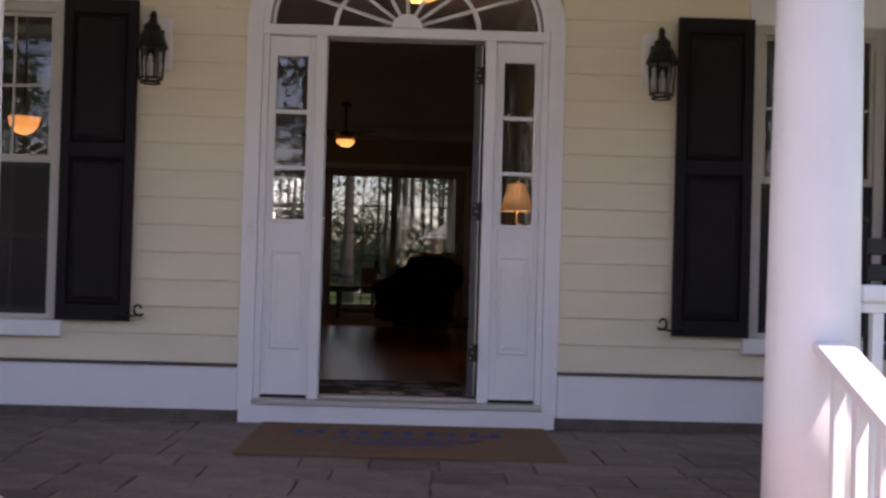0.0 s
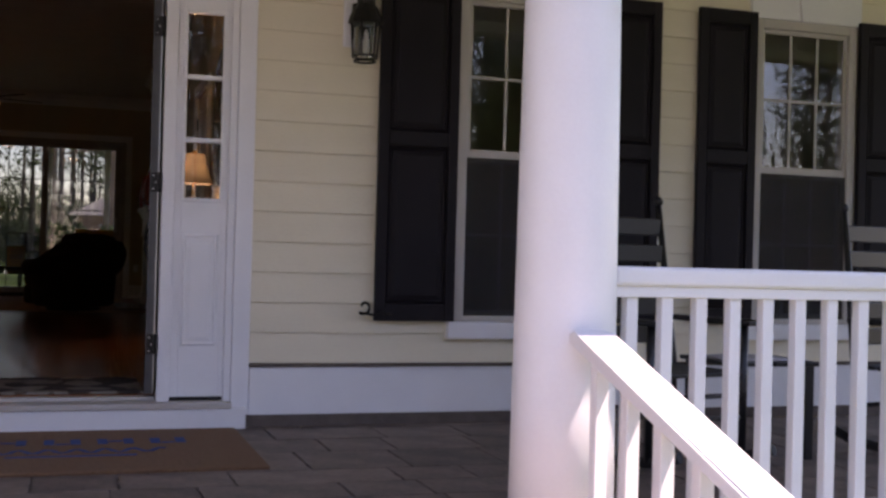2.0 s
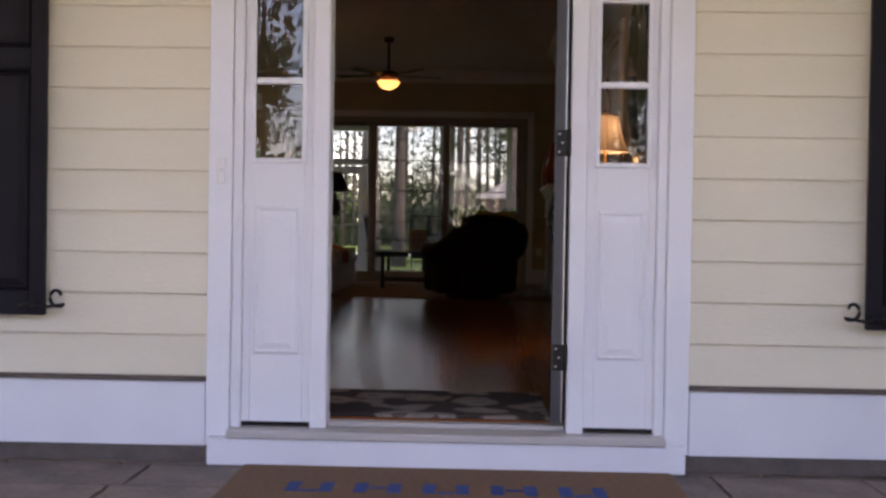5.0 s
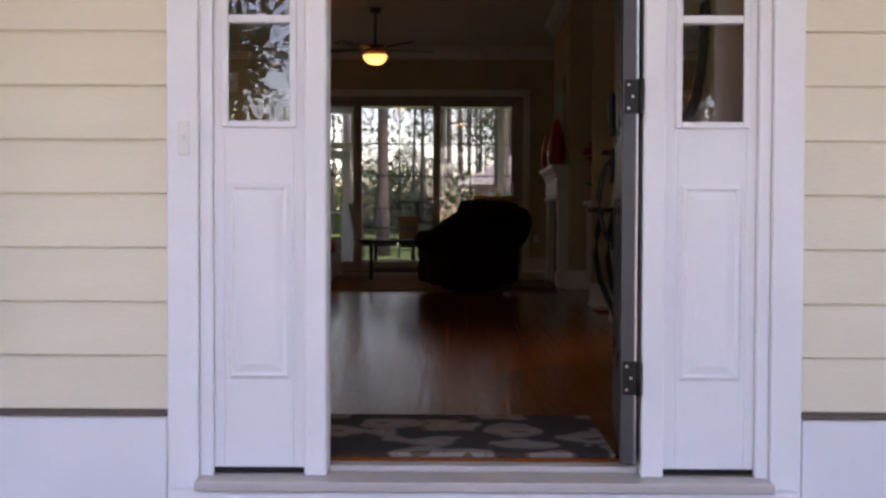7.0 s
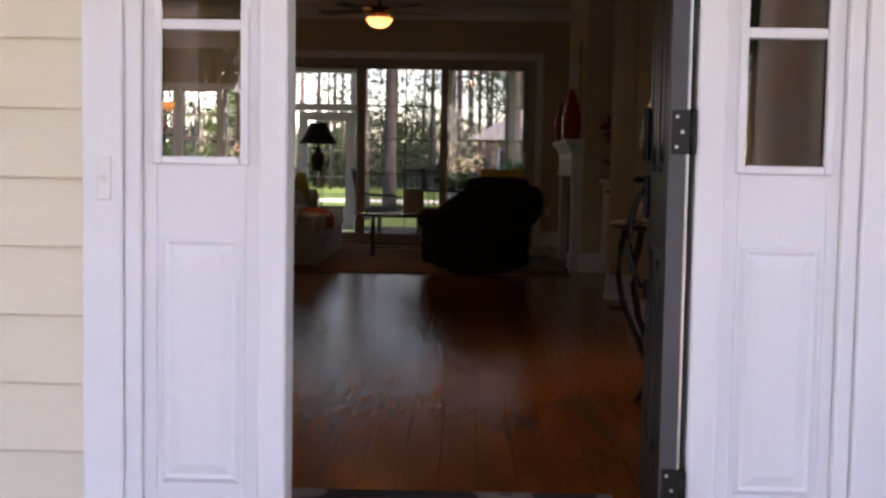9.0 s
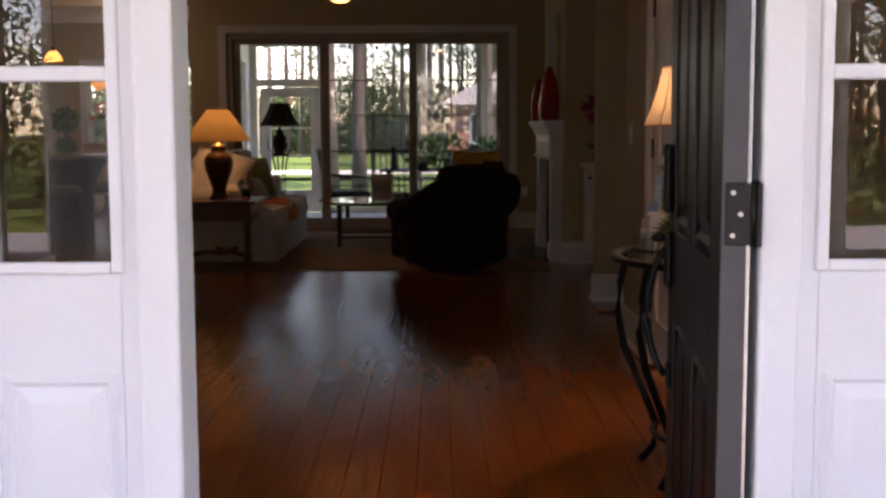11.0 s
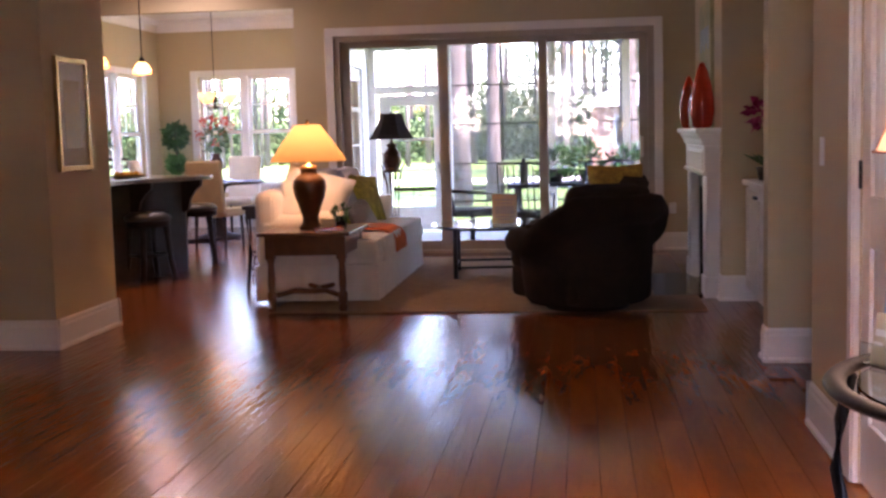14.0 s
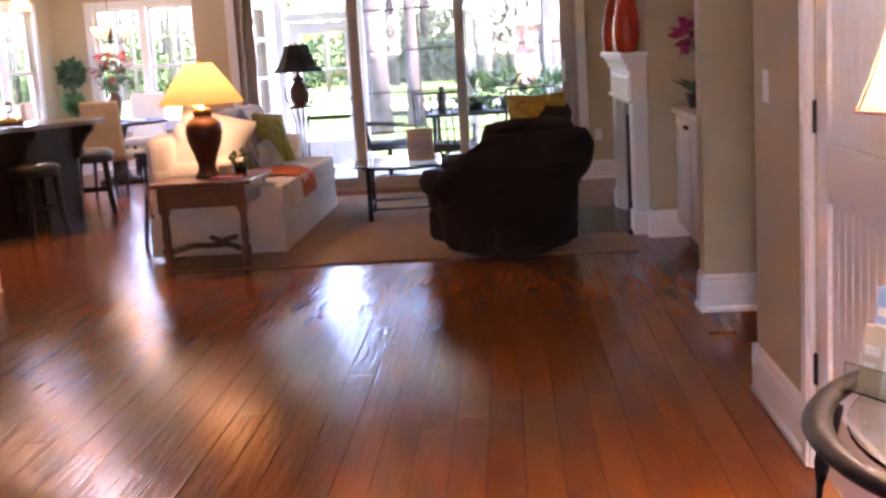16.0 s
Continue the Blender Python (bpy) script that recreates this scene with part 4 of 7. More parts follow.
part("pane", bm, M["glass"], nd).visible_shadow = False

# ---- closet door, hinges, casing ----
cd = new("door_4")
tagged(cd, "white two-panel closet door with beadboard panels, closed", "door", kind="structure")
bm = B()
for a, b, z0, z1 in ((3.19, 3.27, 0, 2.06), (4.15, 4.23, 0, 2.06), (3.19, 4.23, 2.06, 2.15)):
    rbox(bm, RX - 0.022, RX + 0.001, a, b, z0, z1, 0.006)
    rbox(bm, RX - 0.03, RX - 0.021, a + 0.01, b - 0.01, z0, z1 - 0.01, 0.004)
part("casing", bm, M["base"], cd)
bm = B()
for a, b, z0, z1 in ((3.275, 3.39, 0.01, 2.05), (4.03, 4.145, 0.01, 2.05), (3.39, 4.03, 0.01, 0.25), (3.39, 4.03, 0.87, 1.05), (3.39, 4.03, 1.92, 2.05)):
    rbox(bm, RX + 0.004, RX + 0.04, a, b, z0, z1, 0.005)
part("slab", bm, M["base"], cd)
for z0, z1 in ((0.25, 0.87), (1.05, 1.92)):
    for k in range(9):
        bm = B()
        a = 3.39 + 0.0711 * k
        rbox(bm, RX + 0.018, RX + 0.03, a + 0.0015, a + 0.0696, z0, z1, 0.004)
        part("bead_board", bm, M["base"], cd)
for z in (0.33, 1.12, 1.83):
    bm = B()
    rbox(bm, RX - 0.008, RX + 0.003, 4.135, 4.162, z - 0.05, z + 0.05, 0.003)
    part("hinge", bm, M["iron"], cd, "black butt hinge")


def plate(at, rz, w=0.075, n=1):
    p = thing("light_switch", at, "white plastic rocker light switch plate on the wall", "light switch", "switch plates", rz)
    bm = B()
    rbox(bm, -w / 2, w / 2, -0.006, 0.0, -0.058, 0.058, 0.003)
    part("switch_plate", bm, M["plastic"], p)
    for i in range(n):
        x = (i - (n - 1) / 2) * 0.046
        bm = B()
        rbox(bm, x - 0.016, x + 0.016, -0.010, -0.006, -0.033, 0.033, 0.002)
        part("rocker", bm, M["plastic"], p)


plate((RX, 4.81, 1.19), -90)
plate((-3.70, 6.845, 1.14), 0, 0.165, 3)
plate((1.03, 12.5, 0.45), 0)

# ---- fireplace and mantel ----
mt = thing("fireplace_mantel", (1.107, 9.65, 0), "white painted wooden mantel with a panelled frieze", "mantel")
for s in (-1, 1):
    bm = B()
    rbox(bm, -0.10, 0.0, s * 0.655 - 0.12, s * 0.655 + 0.12, 0.0, 0.98, 0.006)
    rbox(bm, -0.115, 0.0, s * 0.655 - 0.135, s * 0.655 + 0.135, 0.0, 0.16, 0.006)
    raised_panel(bm, "x", -0.10, -1, s * 0.655 - 0.08, s * 0.655 + 0.08, 0.22, 0.92, 0.008, 0.02)
    part("pilaster", bm, M["base"], mt)
bm = B()
rbox(bm, -0.115, 0.0, -0.775, 0.775, 0.93, 1.16, 0.006)
raised_panel(bm, "x", -0.115, -1, -0.7, 0.7, 0.96, 1.13, 0.008, 0.02)
part("frieze", bm, M["base"], mt)
bm = B()
prism(bm, [(-0.115, 1.16), (-0.13, 1.17), (-0.14, 1.21), (-0.16, 1.235), (-0.165, 1.255), (0, 1.255), (0, 1.16)], "y", -0.8, 0.8)
part("cornice", bm, M["base"], mt)
bm = B()
prism(bm, [(-0.115, 0.93), (-0.13, 0.935), (-0.135, 0.955), (-0.115, 0.965), (0, 0.965), (0, 0.93)], "y", -0.79, 0.79)
part("lower_moulding", bm, M["base"], mt)
bm = B()
rbox(bm, -0.185, 0.0, -0.87, 0.87, 1.255, 1.293, 0.008, 3)
part("shelf", bm, M["base"], mt)
bm = B()
for a, b, z0, z1 in ((-0.535, -0.42, 0, 0.93), (0.42, 0.535, 0, 0.93), (-0.42, 0.42, 0.80, 0.93)):
    rbox(bm, -0.03, 0.0, a, b, z0, z1, 0.002)
part("slate_surround", bm, M["slate"], mt, "black slate fire surround")
fb = thing("fireplace_insert", (1.16, 9.65, 0.004), "black metal fireplace insert in the chimney breast", "fireplace")
bm = B()
rbox(bm, 0.0, 0.03, -0.42, 0.42, 0.70, 0.80, 0.004)
rbox(bm, 0.0, 0.03, -0.42, -0.36, 0.0, 0.70, 0.004)
rbox(bm, 0.0, 0.03, 0.36, 0.42, 0.0, 0.70, 0.004)
rbox(bm, 0.0, 0.03, -0.36, 0.36, 0.0, 0.10, 0.004)
part("insert_frame", bm, M["iron"], fb)
bm = B()
box(bm, 0.20, 0.22, -0.36, 0.36, 0.1, 0.7)
part("firebox_back", bm, M["firebox"], fb)
bm = B()
rbox(bm, 0.62, 1.02, 8.98, 10.35, -0.002, 0.014, 0.003)
solo("hearth_slab", bm, M["slate"], "polished black slate hearth slab in the floor", "hearth")


def bottle(at, prof, mat_, label, name="vase"):
    bm = B()
    lathe(bm, prof, 28)
    return solo(name, bm, mat_, label, "vase", "mantel vases", at=at)


bottle((1.0, 9.08, 1.293), [(0.055, 0), (0.078, 0.02), (0.094, 0.12), (0.09, 0.22), (0.07, 0.34), (0.045, 0.43), (0.022, 0.49), (0.012, 0.50)], M["red_ceramic"], "tall glossy red ceramic tapered vase on the mantel")
bottle((1.0, 10.2, 1.293), [(0.055, 0), (0.068, 0.02), (0.082, 0.12), (0.078, 0.2), (0.06, 0.31), (0.038, 0.39), (0.018, 0.44), (0.010, 0.45)], M["red_ceramic"], "shorter glossy red ceramic tapered vase on the mantel")
bottle((0.99, 9.62, 1.293), [(0.03, 0), (0.04, 0.02), (0.045, 0.16), (0.03, 0.26), (0.015, 0.30), (0.018, 0.33)], M["white_ceramic"], "small pale ceramic vase between red vases")
art = thing("canvas_painting", (1.075, 9.62, 1.293), "abstract canvas painting in yellow, green and red", "painting")
bm = B()
rbox(bm, 0.0, 0.03, -0.42, 0.42, 0.0, 1.0, 0.003)
part("canvas", bm, mat("painted_canvas", (0.48, 0.40, 0.20), 0.7, 0.4, 3, 0.4, 90, second=(0.20, 0.26, 0.16)), art)
bm = B()
for k in range(9):
    y, z = -0.36 + 0.09 * k, 0.06 + 0.03 * (k % 3)
    rbox(bm, -0.003, 0.0, y, y + 0.075, z, z + 0.24 + 0.1 * ((k * 7) % 4) / 4, 0.001)
part("paint_strokes", bm, M["red_ceramic"], art, "red painted strokes")
bm = B()
for k in range(5):
    rbox(bm, -0.003, 0.0, -0.3 + 0.13 * k, -0.2 + 0.13 * k, 0.62 + 0.05 * (k % 2), 0.80, 0.001)
part("blue_strokes", bm, mat("blue_grey_paint", (0.30, 0.38, 0.42), 0.6, 0.3, 12), art, "blue grey painted patches")

# ---- built-in cabinet ----
bc = thing("built_in_cabinet", (1.27, 6.56, 0), "white built-in cabinet with beadboard doors between walls", "cabinet")
bm = B()
box(bm, 0.03, 0.475, 0.0, 2.165, 0.09, 0.87)
box(bm, 0.09, 0.475, 0.0, 2.165, 0.0, 0.09)
part("body", bm, M["base"], bc)
for k in range(4):
    a = 0.02 + 0.534 * k
    d = new("cabinet_door")
    d.parent = bc
    bm = B()
    for u, v, z0, z1 in ((a, a + 0.06, 0.11, 0.85), (a + 0.466, a + 0.526, 0.11, 0.85), (a + 0.06, a + 0.466, 0.11, 0.18), (a + 0.06, a + 0.466, 0.78, 0.85)):
        rbox(bm, 0.008, 0.03, u, v, z0, z1, 0.004)
    part("rail", bm, M["base"], d)
    for j in range(6):
        bm = B()
        u = a + 0.06 + 0.0677 * j
        rbox(bm, 0.018, 0.03, u + 0.001, u + 0.0667, 0.18, 0.78, 0.003)
        part("bead_board", bm, M["base"], d)
    bm = B()
    u = a + (0.49 if k % 2 == 0 else 0.036)
    tube(bm, [(0.008, u, 0.80), (-0.014, u, 0.80)], 0.012, 8)
    part("knob", bm, M["iron"], d, "black round knob")
bm = B()
rbox(bm, -0.02, 0.475, 0.0, 2.165, 0.87, 0.91, 0.006)
solo("cabinet_top", bm, M["base"], "white painted worktop on the built-in cabinet", "worktop").matrix_world = pose(1.27, 6.56, 0)


# ---- plants ----
def leaf_quad(bm, at, d, up, length, width):
    d = Vector(d).normalized()
    s = d.cross(Vector(up))
    s = s.normalized() if s.length > 1e-3 else Vector((1, 0, 0))
    n = s.cross(d)
    a = Vector(at)
    v = [bm.verts.new(p) for p in (a, a + d * length * 0.45 + s * width + n * 0.12 * length, a + d * length, a + d * length * 0.45 - s * width + n * 0.12 * length)]
    bm.faces.new((v[0], v[1], v[2]))
    bm.faces.new((v[0], v[2], v[3]))


def rnd_dir(rng, up=0.0):
    while True:
        v = Vector((rng.uniform(-1, 1), rng.uniform(-1, 1), rng.uniform(-1, 1) + up))
        if 0.05 < v.length < 1.4:
            return v.normalized()


def leaf_ball(bm, rng, c, r, n, length, width):
    for _ in range(n):
        d = rnd_dir(rng)
        k = r * rng.uniform(0.45, 1.0) * (0.85 + 0.3 * noise.noise(d * 2 + Vector(c)))
        leaf_quad(bm, Vector(c) + d * k, (d + rnd_dir(rng) * 0.8), rnd_dir(rng), length * rng.uniform(0.7, 1.2), width)


rng = random.Random(5)
fic = thing("topiary_tree", (-5.72, 16.15, 0), "green two-ball leafy topiary tree in a pot", "plant")
bm = B()
lathe(bm, [(0.14, 0), (0.19, 0.3), (0.2, 0.32), (0.18, 0.32)], 20)
part("pot", bm, M["white_ceramic"], fic, "white glazed pot")
bm = B()
tube(bm, [(0, 0, 0.25), (0.02, 0, 0.8), (-0.01, 0.01, 1.5)], 0.02, 6)
part("trunk", bm, M["bark"], fic)
for z, r in ((0.96, 0.12), (1.36, 0.18)):
    bm = B()
    leaf_ball(bm, rng, (0, 0, z), r, 420, 0.10, 0.028)
    part("crown", bm, M["leaf"], fic)

orc = thing("orchid", (1.38, 8.42, 0.91), "magenta orchid in a pot on the cabinet", "plant")
bm = B()
lathe(bm, [(0.05, 0), (0.075, 0.1), (0.07, 0.1)], 16)
part("pot", bm, M["soil"], orc)
bm = B()
tube(bm, [(0, 0, 0.08), (0.01, -0.02, 0.3), (-0.03, -0.06, 0.45)], 0.006, 5)
part("flower_stem", bm, M["stem"], orc)
bm = B()
leaf_ball(bm, rng, (-0.03, -0.06, 0.47), 0.10, 60, 0.09, 0.03)
part("blossom", bm, M["magenta_petal"], orc)
bm = B()
for k in range(9):
    leaf_quad(bm, (0, 0, 0.09), (math.cos(k * 0.7), math.sin(k * 0.7), 0.6), (0, 0, 1), 0.2, 0.03)
part("foliage", bm, M["leaf"], orc)

# ---- living room ----
bm = B()
rbox(bm, -2.25, 0.95, 8.24, 12.0, -0.002, 0.012, 0.004)
solo("area_rug", bm, M["rug"], "tan woven area rug under the seating", "rug")


def fold_panel(bm, axis, face, side, u0, u1, z0, z1, n, amp):
    """A hanging cloth with soft folds."""
    rows = []
    for i in range(n + 1):
        u = u0 + (u1 - u0) * i / n
        col = []
        for z, k in ((z1, 0.2), ((z0 + z1) / 2, 0.7), (z0, 1.0)):
            w = face + side * (0.006 + amp * k * (0.5 + 0.5 * math.sin(i * 1.9 + 0.6 * math.sin(i))))
            col.append(bm.verts.new((u, w, z) if axis == "y" else (w, u, z)))
        rows.append(col)
    for a, b in zip(rows, rows[1:]):
        for k in (0, 1):
            f = bm.faces.new((a[k], b[k], b[k + 1], a[k + 1]))
            f.smooth = True


sofa = thing("sofa", (0, 0, 0.013), "white slipcovered sofa with a skirt, standing on the rug", "sofa")
X0, X1, Y0, Y1 = -2.50, -1.50, 8.78, 11.30
bm = B()
rbox(bm, X0 + 0.02, X1 - 0.03, Y0 + 0.02, Y1 - 0.02, 0.02, 0.30, 0.03, 3)
part("seat_base", bm, M["sofa"], sofa)
bm = B()
fold_panel(bm, "x", X1 - 0.03, 1, Y0, Y1, 0.005, 0.29, 60, 0.022)
fold_panel(bm, "y", Y0 + 0.02, -1, X0, X1 - 0.01, 0.005, 0.29, 26, 0.016)
fold_panel(bm, "y", Y1 - 0.02, 1, X0, X1 - 0.01, 0.005, 0.29, 26, 0.02)
part("skirt", bm, M["sofa"], sofa)
for y0, y1 in ((Y0 + 0.16, 10.03), (10.04, Y1 - 0.16)):
    bm = B()
    cushion(bm, (X0 + X1) / 2 + 0.13, (y0 + y1) / 2, 0.385, 0.40, (y1 - y0) / 2, 0.105, None, 0.22)
    part("seat_cushion", bm, M["sofa"], sofa)
bm = B()
cushion(bm, X1 - 0.16, Y0 + 0.14, 0.385, 0.155, 0.15, 0.10, None, 0.22)
part("cushion_return", bm, M["sofa"], sofa)
for y in (Y0 + 0.13, Y1 - 0.13):
    bm = B()
    rbox(bm, X0 + 0.03, X1 - 0.30, y - 0.12, y + 0.12, 0.25, 0.58, 0.05, 4)
    t = B()
    lathe(t, [(0.02, 0), (0.115, 0.015), (0.12, 0.06), (0.12, 0.62), (0.115, 0.67), (0.02, 0.69)], 20)
    join(bm, t, pose(X0 + 0.03, y, 0.585, 0, 90, 0))
    part("arm", bm, M["sofa"], sofa)
bm = B()
rbox(bm, X0, X0 + 0.22, Y0 + 0.02, Y1 - 0.02, 0.25, 0.88, 0.08, 4)
part("backrest", bm, M["sofa"], sofa)
for y, a in ((9.28, 0), (10.02, 3), (10.78, -2)):
    bm = B()
    cushion(bm, X0 + 0.34, y, 0.72, 0.12, 0.38, 0.27, pose(0, 0, 0, 0, -14, a))
    part("back_cushion", bm, M["sofa"], sofa)


def pillow(at, size, rot, mat_, label):
    bm = B()
    cushion(bm, 0, 0, 0, size, size, 0.10, None, 0.12)
    for v in bm.verts:
        k = max(abs(v.co.x), abs(v.co.y)) / size
        v.co.z *= max(0.06, 1 - k ** 3)
        c = abs(v.co.x * v.co.y) / size ** 2
        v.co.x *= 1 + 0.10 * c
        v.co.y *= 1 + 0.10 * c
    o = solo("throw_pillow", bm, mat_, label, "pillow", "sofa pillows")
    o.matrix_world = pose(*at, *rot)
    return o


pillow((-2.05, 9.0, 0.77), 0.25, (80, 18, 20), M["sofa"], "plump white square pillow leaning on the sofa end")
pillow((-2.03, 9.42, 0.66), 0.20, (62, 0, 64), M["green_print"], "small green floral pillow on the white sofa")
pillow((-1.98, 10.72, 0.70), 0.24, (66, 8, 58), M["green_print"], "green floral square pillow on the white sofa")
pillow((-1.92, 10.25, 0.58), 0.15, (58, 0, 70), M["grey_fabric"], "small grey pillow on the white sofa")


def throw(x0, y0, y1, mat_, label, pts):
    """A folded blanket draped over a profile of (x, z) points."""
    bm = B()
    rows = []
    n = 12
    for i in range(n + 1):
        y = y0 + (y1 - y0) * i / n
        w = 0.006 * math.sin(i * 1.7)
        rows.append([bm.verts.new((x + w, y + 0.02 * math.sin(k * 1.3), z + w)) for k, (x, z) in enumerate(pts)])
    for a, b in zip(rows, rows[1:]):
        for k in range(len(pts) - 1):
            bm.faces.new((a[k], b[k], b[k + 1], a[k + 1])).smooth = True
    o = solo("throw_blanket", bm, mat_, label, "blanket", "sofa throws")
    md = o.modifiers.new("thick", "SOLIDIFY")
    md.thickness, md.offset = 0.014, 1.0
    return o


throw(0, 9.35, 9.85, M["orange"], "orange knitted throw draped over the sofa seat", [(-1.96, 0.535), (-1.8, 0.54), (-1.66, 0.54), (-1.56, 0.53), (-1.49, 0.50), (-1.455, 0.44), (-1.45, 0.34)])
throw(0, 10.0, 10.35, M["grey_fabric"], "pale grey throw hanging over the sofa back", [(-2.515, 0.62), (-2.515, 0.86), (-2.47, 0.905), (-2.33, 0.91), (-2.24, 1.0), (-2.13, 0.98), (-2.05, 0.85), (-1.99, 0.72), (-1.96, 0.60)])

# end table
et = thing("end_table", (-1.97, 8.62, 0), "brown cherry wood end table with turned stretchers", "table")
bm = B()
rbox(bm, -0.35, 0.35, -0.39, 0.39, 0.575, 0.605, 0.008, 3)
part("tabletop", bm, M["cherry"], et)
bm = B()
rbox(bm, -0.30, 0.30, -0.34, -0.315, 0.43, 0.575, 0.004)
rbox(bm, -0.30, 0.30, 0.315, 0.34, 0.43, 0.575, 0.004)
rbox(bm, -0.30, -0.275, -0.315, 0.315, 0.43, 0.575, 0.004)
rbox(bm, 0.275, 0.30, -0.315, 0.315, 0.43, 0.575, 0.004)
part("apron", bm, M["cherry"], et)
for x in (-0.27, 0.27):
    for y in (-0.31, 0.31):
        bm = B()
        rbox(bm, x - 0.035, x + 0.035, y - 0.035, y + 0.035, 0.40, 0.575, 0.004)
        lathe(bm, [(0.026, 0.40), (0.033, 0.385), (0.024, 0.37), (0.027, 0.30), (0.029, 0.22), (0.024, 0.16), (0.036, 0.15), (0.036, 0.09), (0.022, 0.07), (0.035, 0.045), (0.03, 0.012), (0.02, 0.0)], 14, (x, y, 0))
        part("leg", bm, M["cherry"], et)
bm = B()
for s in (-1, 1):
    tube(bm, [(-0.27, s * 0.31, 0.12), (-0.12, s * 0.2, 0.15), (0, s * 0.10, 0.13), (0.12, s * 0.2, 0.15), (0.27, s * 0.31, 0.12)], 0.02, 8)
tube(bm, [(0, -0.10, 0.13), (0, 0.10, 0.13)], 0.02, 8)
part("stretcher", bm, M["cherry"], et)


def table_lamp(at):
    l = thing("table_lamp", at, "brown glazed urn table lamp with a lit cream shade", "lamp")
    bm = B()
    lathe(bm, [(0.085, 0), (0.09, 0.015), (0.08, 0.03), (0.065, 0.05), (0.06, 0.09), (0.085, 0.17), (0.115, 0.25), (0.128, 0.32), (0.122, 0.37), (0.095, 0.405), (0.065, 0.42), (0.062, 0.445), (0.07, 0.455), (0.06, 0.46)], 32)
    part("urn_base", bm, M["bronze"], l)
    bm = B()
    lathe(bm, [(0.062, 0.46), (0.068, 0.468), (0.05, 0.485), (0.02, 0.49), (0.015, 0.53), (0.008, 0.54), (0.006, 0.79), (0.014, 0.80), (0.010, 0.825), (0.003, 0.83)], 16)
    part("neck", bm, M["gold"], l, "antique gold neck and finial")
    bm = B()
    lathe(bm, [(0.285, 0.515), (0.29, 0.52), (0.19, 0.665), (0.095, 0.79), (0.09, 0.79)], 40, cap=False)
    part("shade", bm, M["shade_cream"], l, "lit cream coolie shade").modifiers.new("thick", "SOLIDIFY").thickness = 0.003
    return l


table_lamp((-1.98, 8.55, 0.605))
bm = B()
rbox(bm, -0.11, 0.11, -0.07, 0.07, 0, 0.028, 0.004)
solo("hardback_book", bm, M["red_ceramic"], "red hardback book on the end table", "book", at=(-1.80, 8.36, 0.605), rz=12)
cp = thing("glass_planter", (-1.74, 8.52, 0.605), "small green plant in a glass tumbler", "plant")
bm = B()
lathe(bm, [(0.04, 0), (0.045, 0.1), (0.042, 0.1), (0.038, 0.008)], 18)
part("tumbler", bm, M["table_glass"], cp)
bm = B()
leaf_ball(bm, rng, (0, 0, 0.12), 0.07, 130, 0.04, 0.008)
part("foliage", bm, M["leaf"], cp)
bm = B()
lathe(bm, [(0.045, 0), (0.05, 0.01), (0.055, 0.07), (0.05, 0.075)], 20)
solo("candle_pot", bm, M["white_ceramic"], "cream ceramic candle pot on the end table", "candle", at=(-1.86, 8.62, 0.605))

# console table behind the sofa, with scrolled rattan ends
st = thing("sofa_table", (-2.65, 10.06, 0), "dark narrow table with scrolled rattan legs behind the sofa", "table")
bm = B()
rbox(bm, -0.14, 0.14, -0.6, 0.6, 0.70, 0.735, 0.006)
rbox(bm, -0.12, 0.12, -0.57, 0.57, 0.62, 0.70, 0.004)
part("tabletop", bm, M["dark_wood"], st)
for s in (-1, 1):
    for x in (-0.12, 0.12):
        bm = B()
        tube(bm, [(x, s * 0.54, 0.64), (x * 0.75, s * 0.55, 0.35), (x * 1.05, s * 0.54, 0.0)], 0.017, 8)
        part("leg", bm, M["dark_wood"], st)
    bm = B()
    for z, r in ((0.10, 0.085), (0.26, 0.065)):
        tube(bm, [(r * math.cos(k * 0.5236), s * 0.54, z + r * math.sin(k * 0.5236)) for k in range(13)], 0.009, 6)
    tube(bm, [(-0.12, s * 0.54, 0.19), (0.12, s * 0.54, 0.19)], 0.01, 6)
    tube(bm, [(-0.11, s * 0.54, 0.34), (0.11, s * 0.54, 0.34)], 0.01, 6)
    tube(bm, [(-0.11, s * 0.54, 0.34), (0.11, s * 0.54, 0.19)], 0.007, 6)
    tube(bm, [(0.11, s * 0.54, 0.34), (-0.11, s * 0.54, 0.19)], 0.007, 6)
    part("rattan_scroll", bm, M["dark_wood"], st)

# floor lamp
fl = thing("floor_lamp", (-1.86, 11.75, 0), "dark floor lamp with pineapple urn and black shade", "lamp")
bm = B()
lathe(bm, [(0.17, 0), (0.17, 0.02), (0.12, 0.05), (0.05, 0.07), (0.03, 0.1)], 24)
part("base", bm, M["bronze"], fl)
for k in range(4):
    a = k * math.pi / 2 + 0.5
    bm = B()
    tube(bm, [(0.10 * math.cos(a), 0.10 * math.sin(a), 0.05), (0.05 * math.cos(a), 0.05 * math.sin(a), 0.45), (0.065 * math.cos(a), 0.065 * math.sin(a), 0.8), (0.10 * math.cos(a), 0.10 * math.sin(a), 0.93)], 0.011, 6)
    part("rod", bm, M["bronze"], fl)
bm = B()
lathe(bm, [(0.10, 0.92), (0.105, 0.935), (0.05, 0.95), (0.07, 0.99), (0.095, 1.05), (0.085, 1.12), (0.05, 1.16), (0.04, 1.175), (0.065, 1.2), (0.02, 1.22), (0.012, 1.25), (0.008, 1.52), (0.012, 1.535), (0.003, 1.545)], 24)
part("urn", bm, M["bronze"], fl)
bm = B()
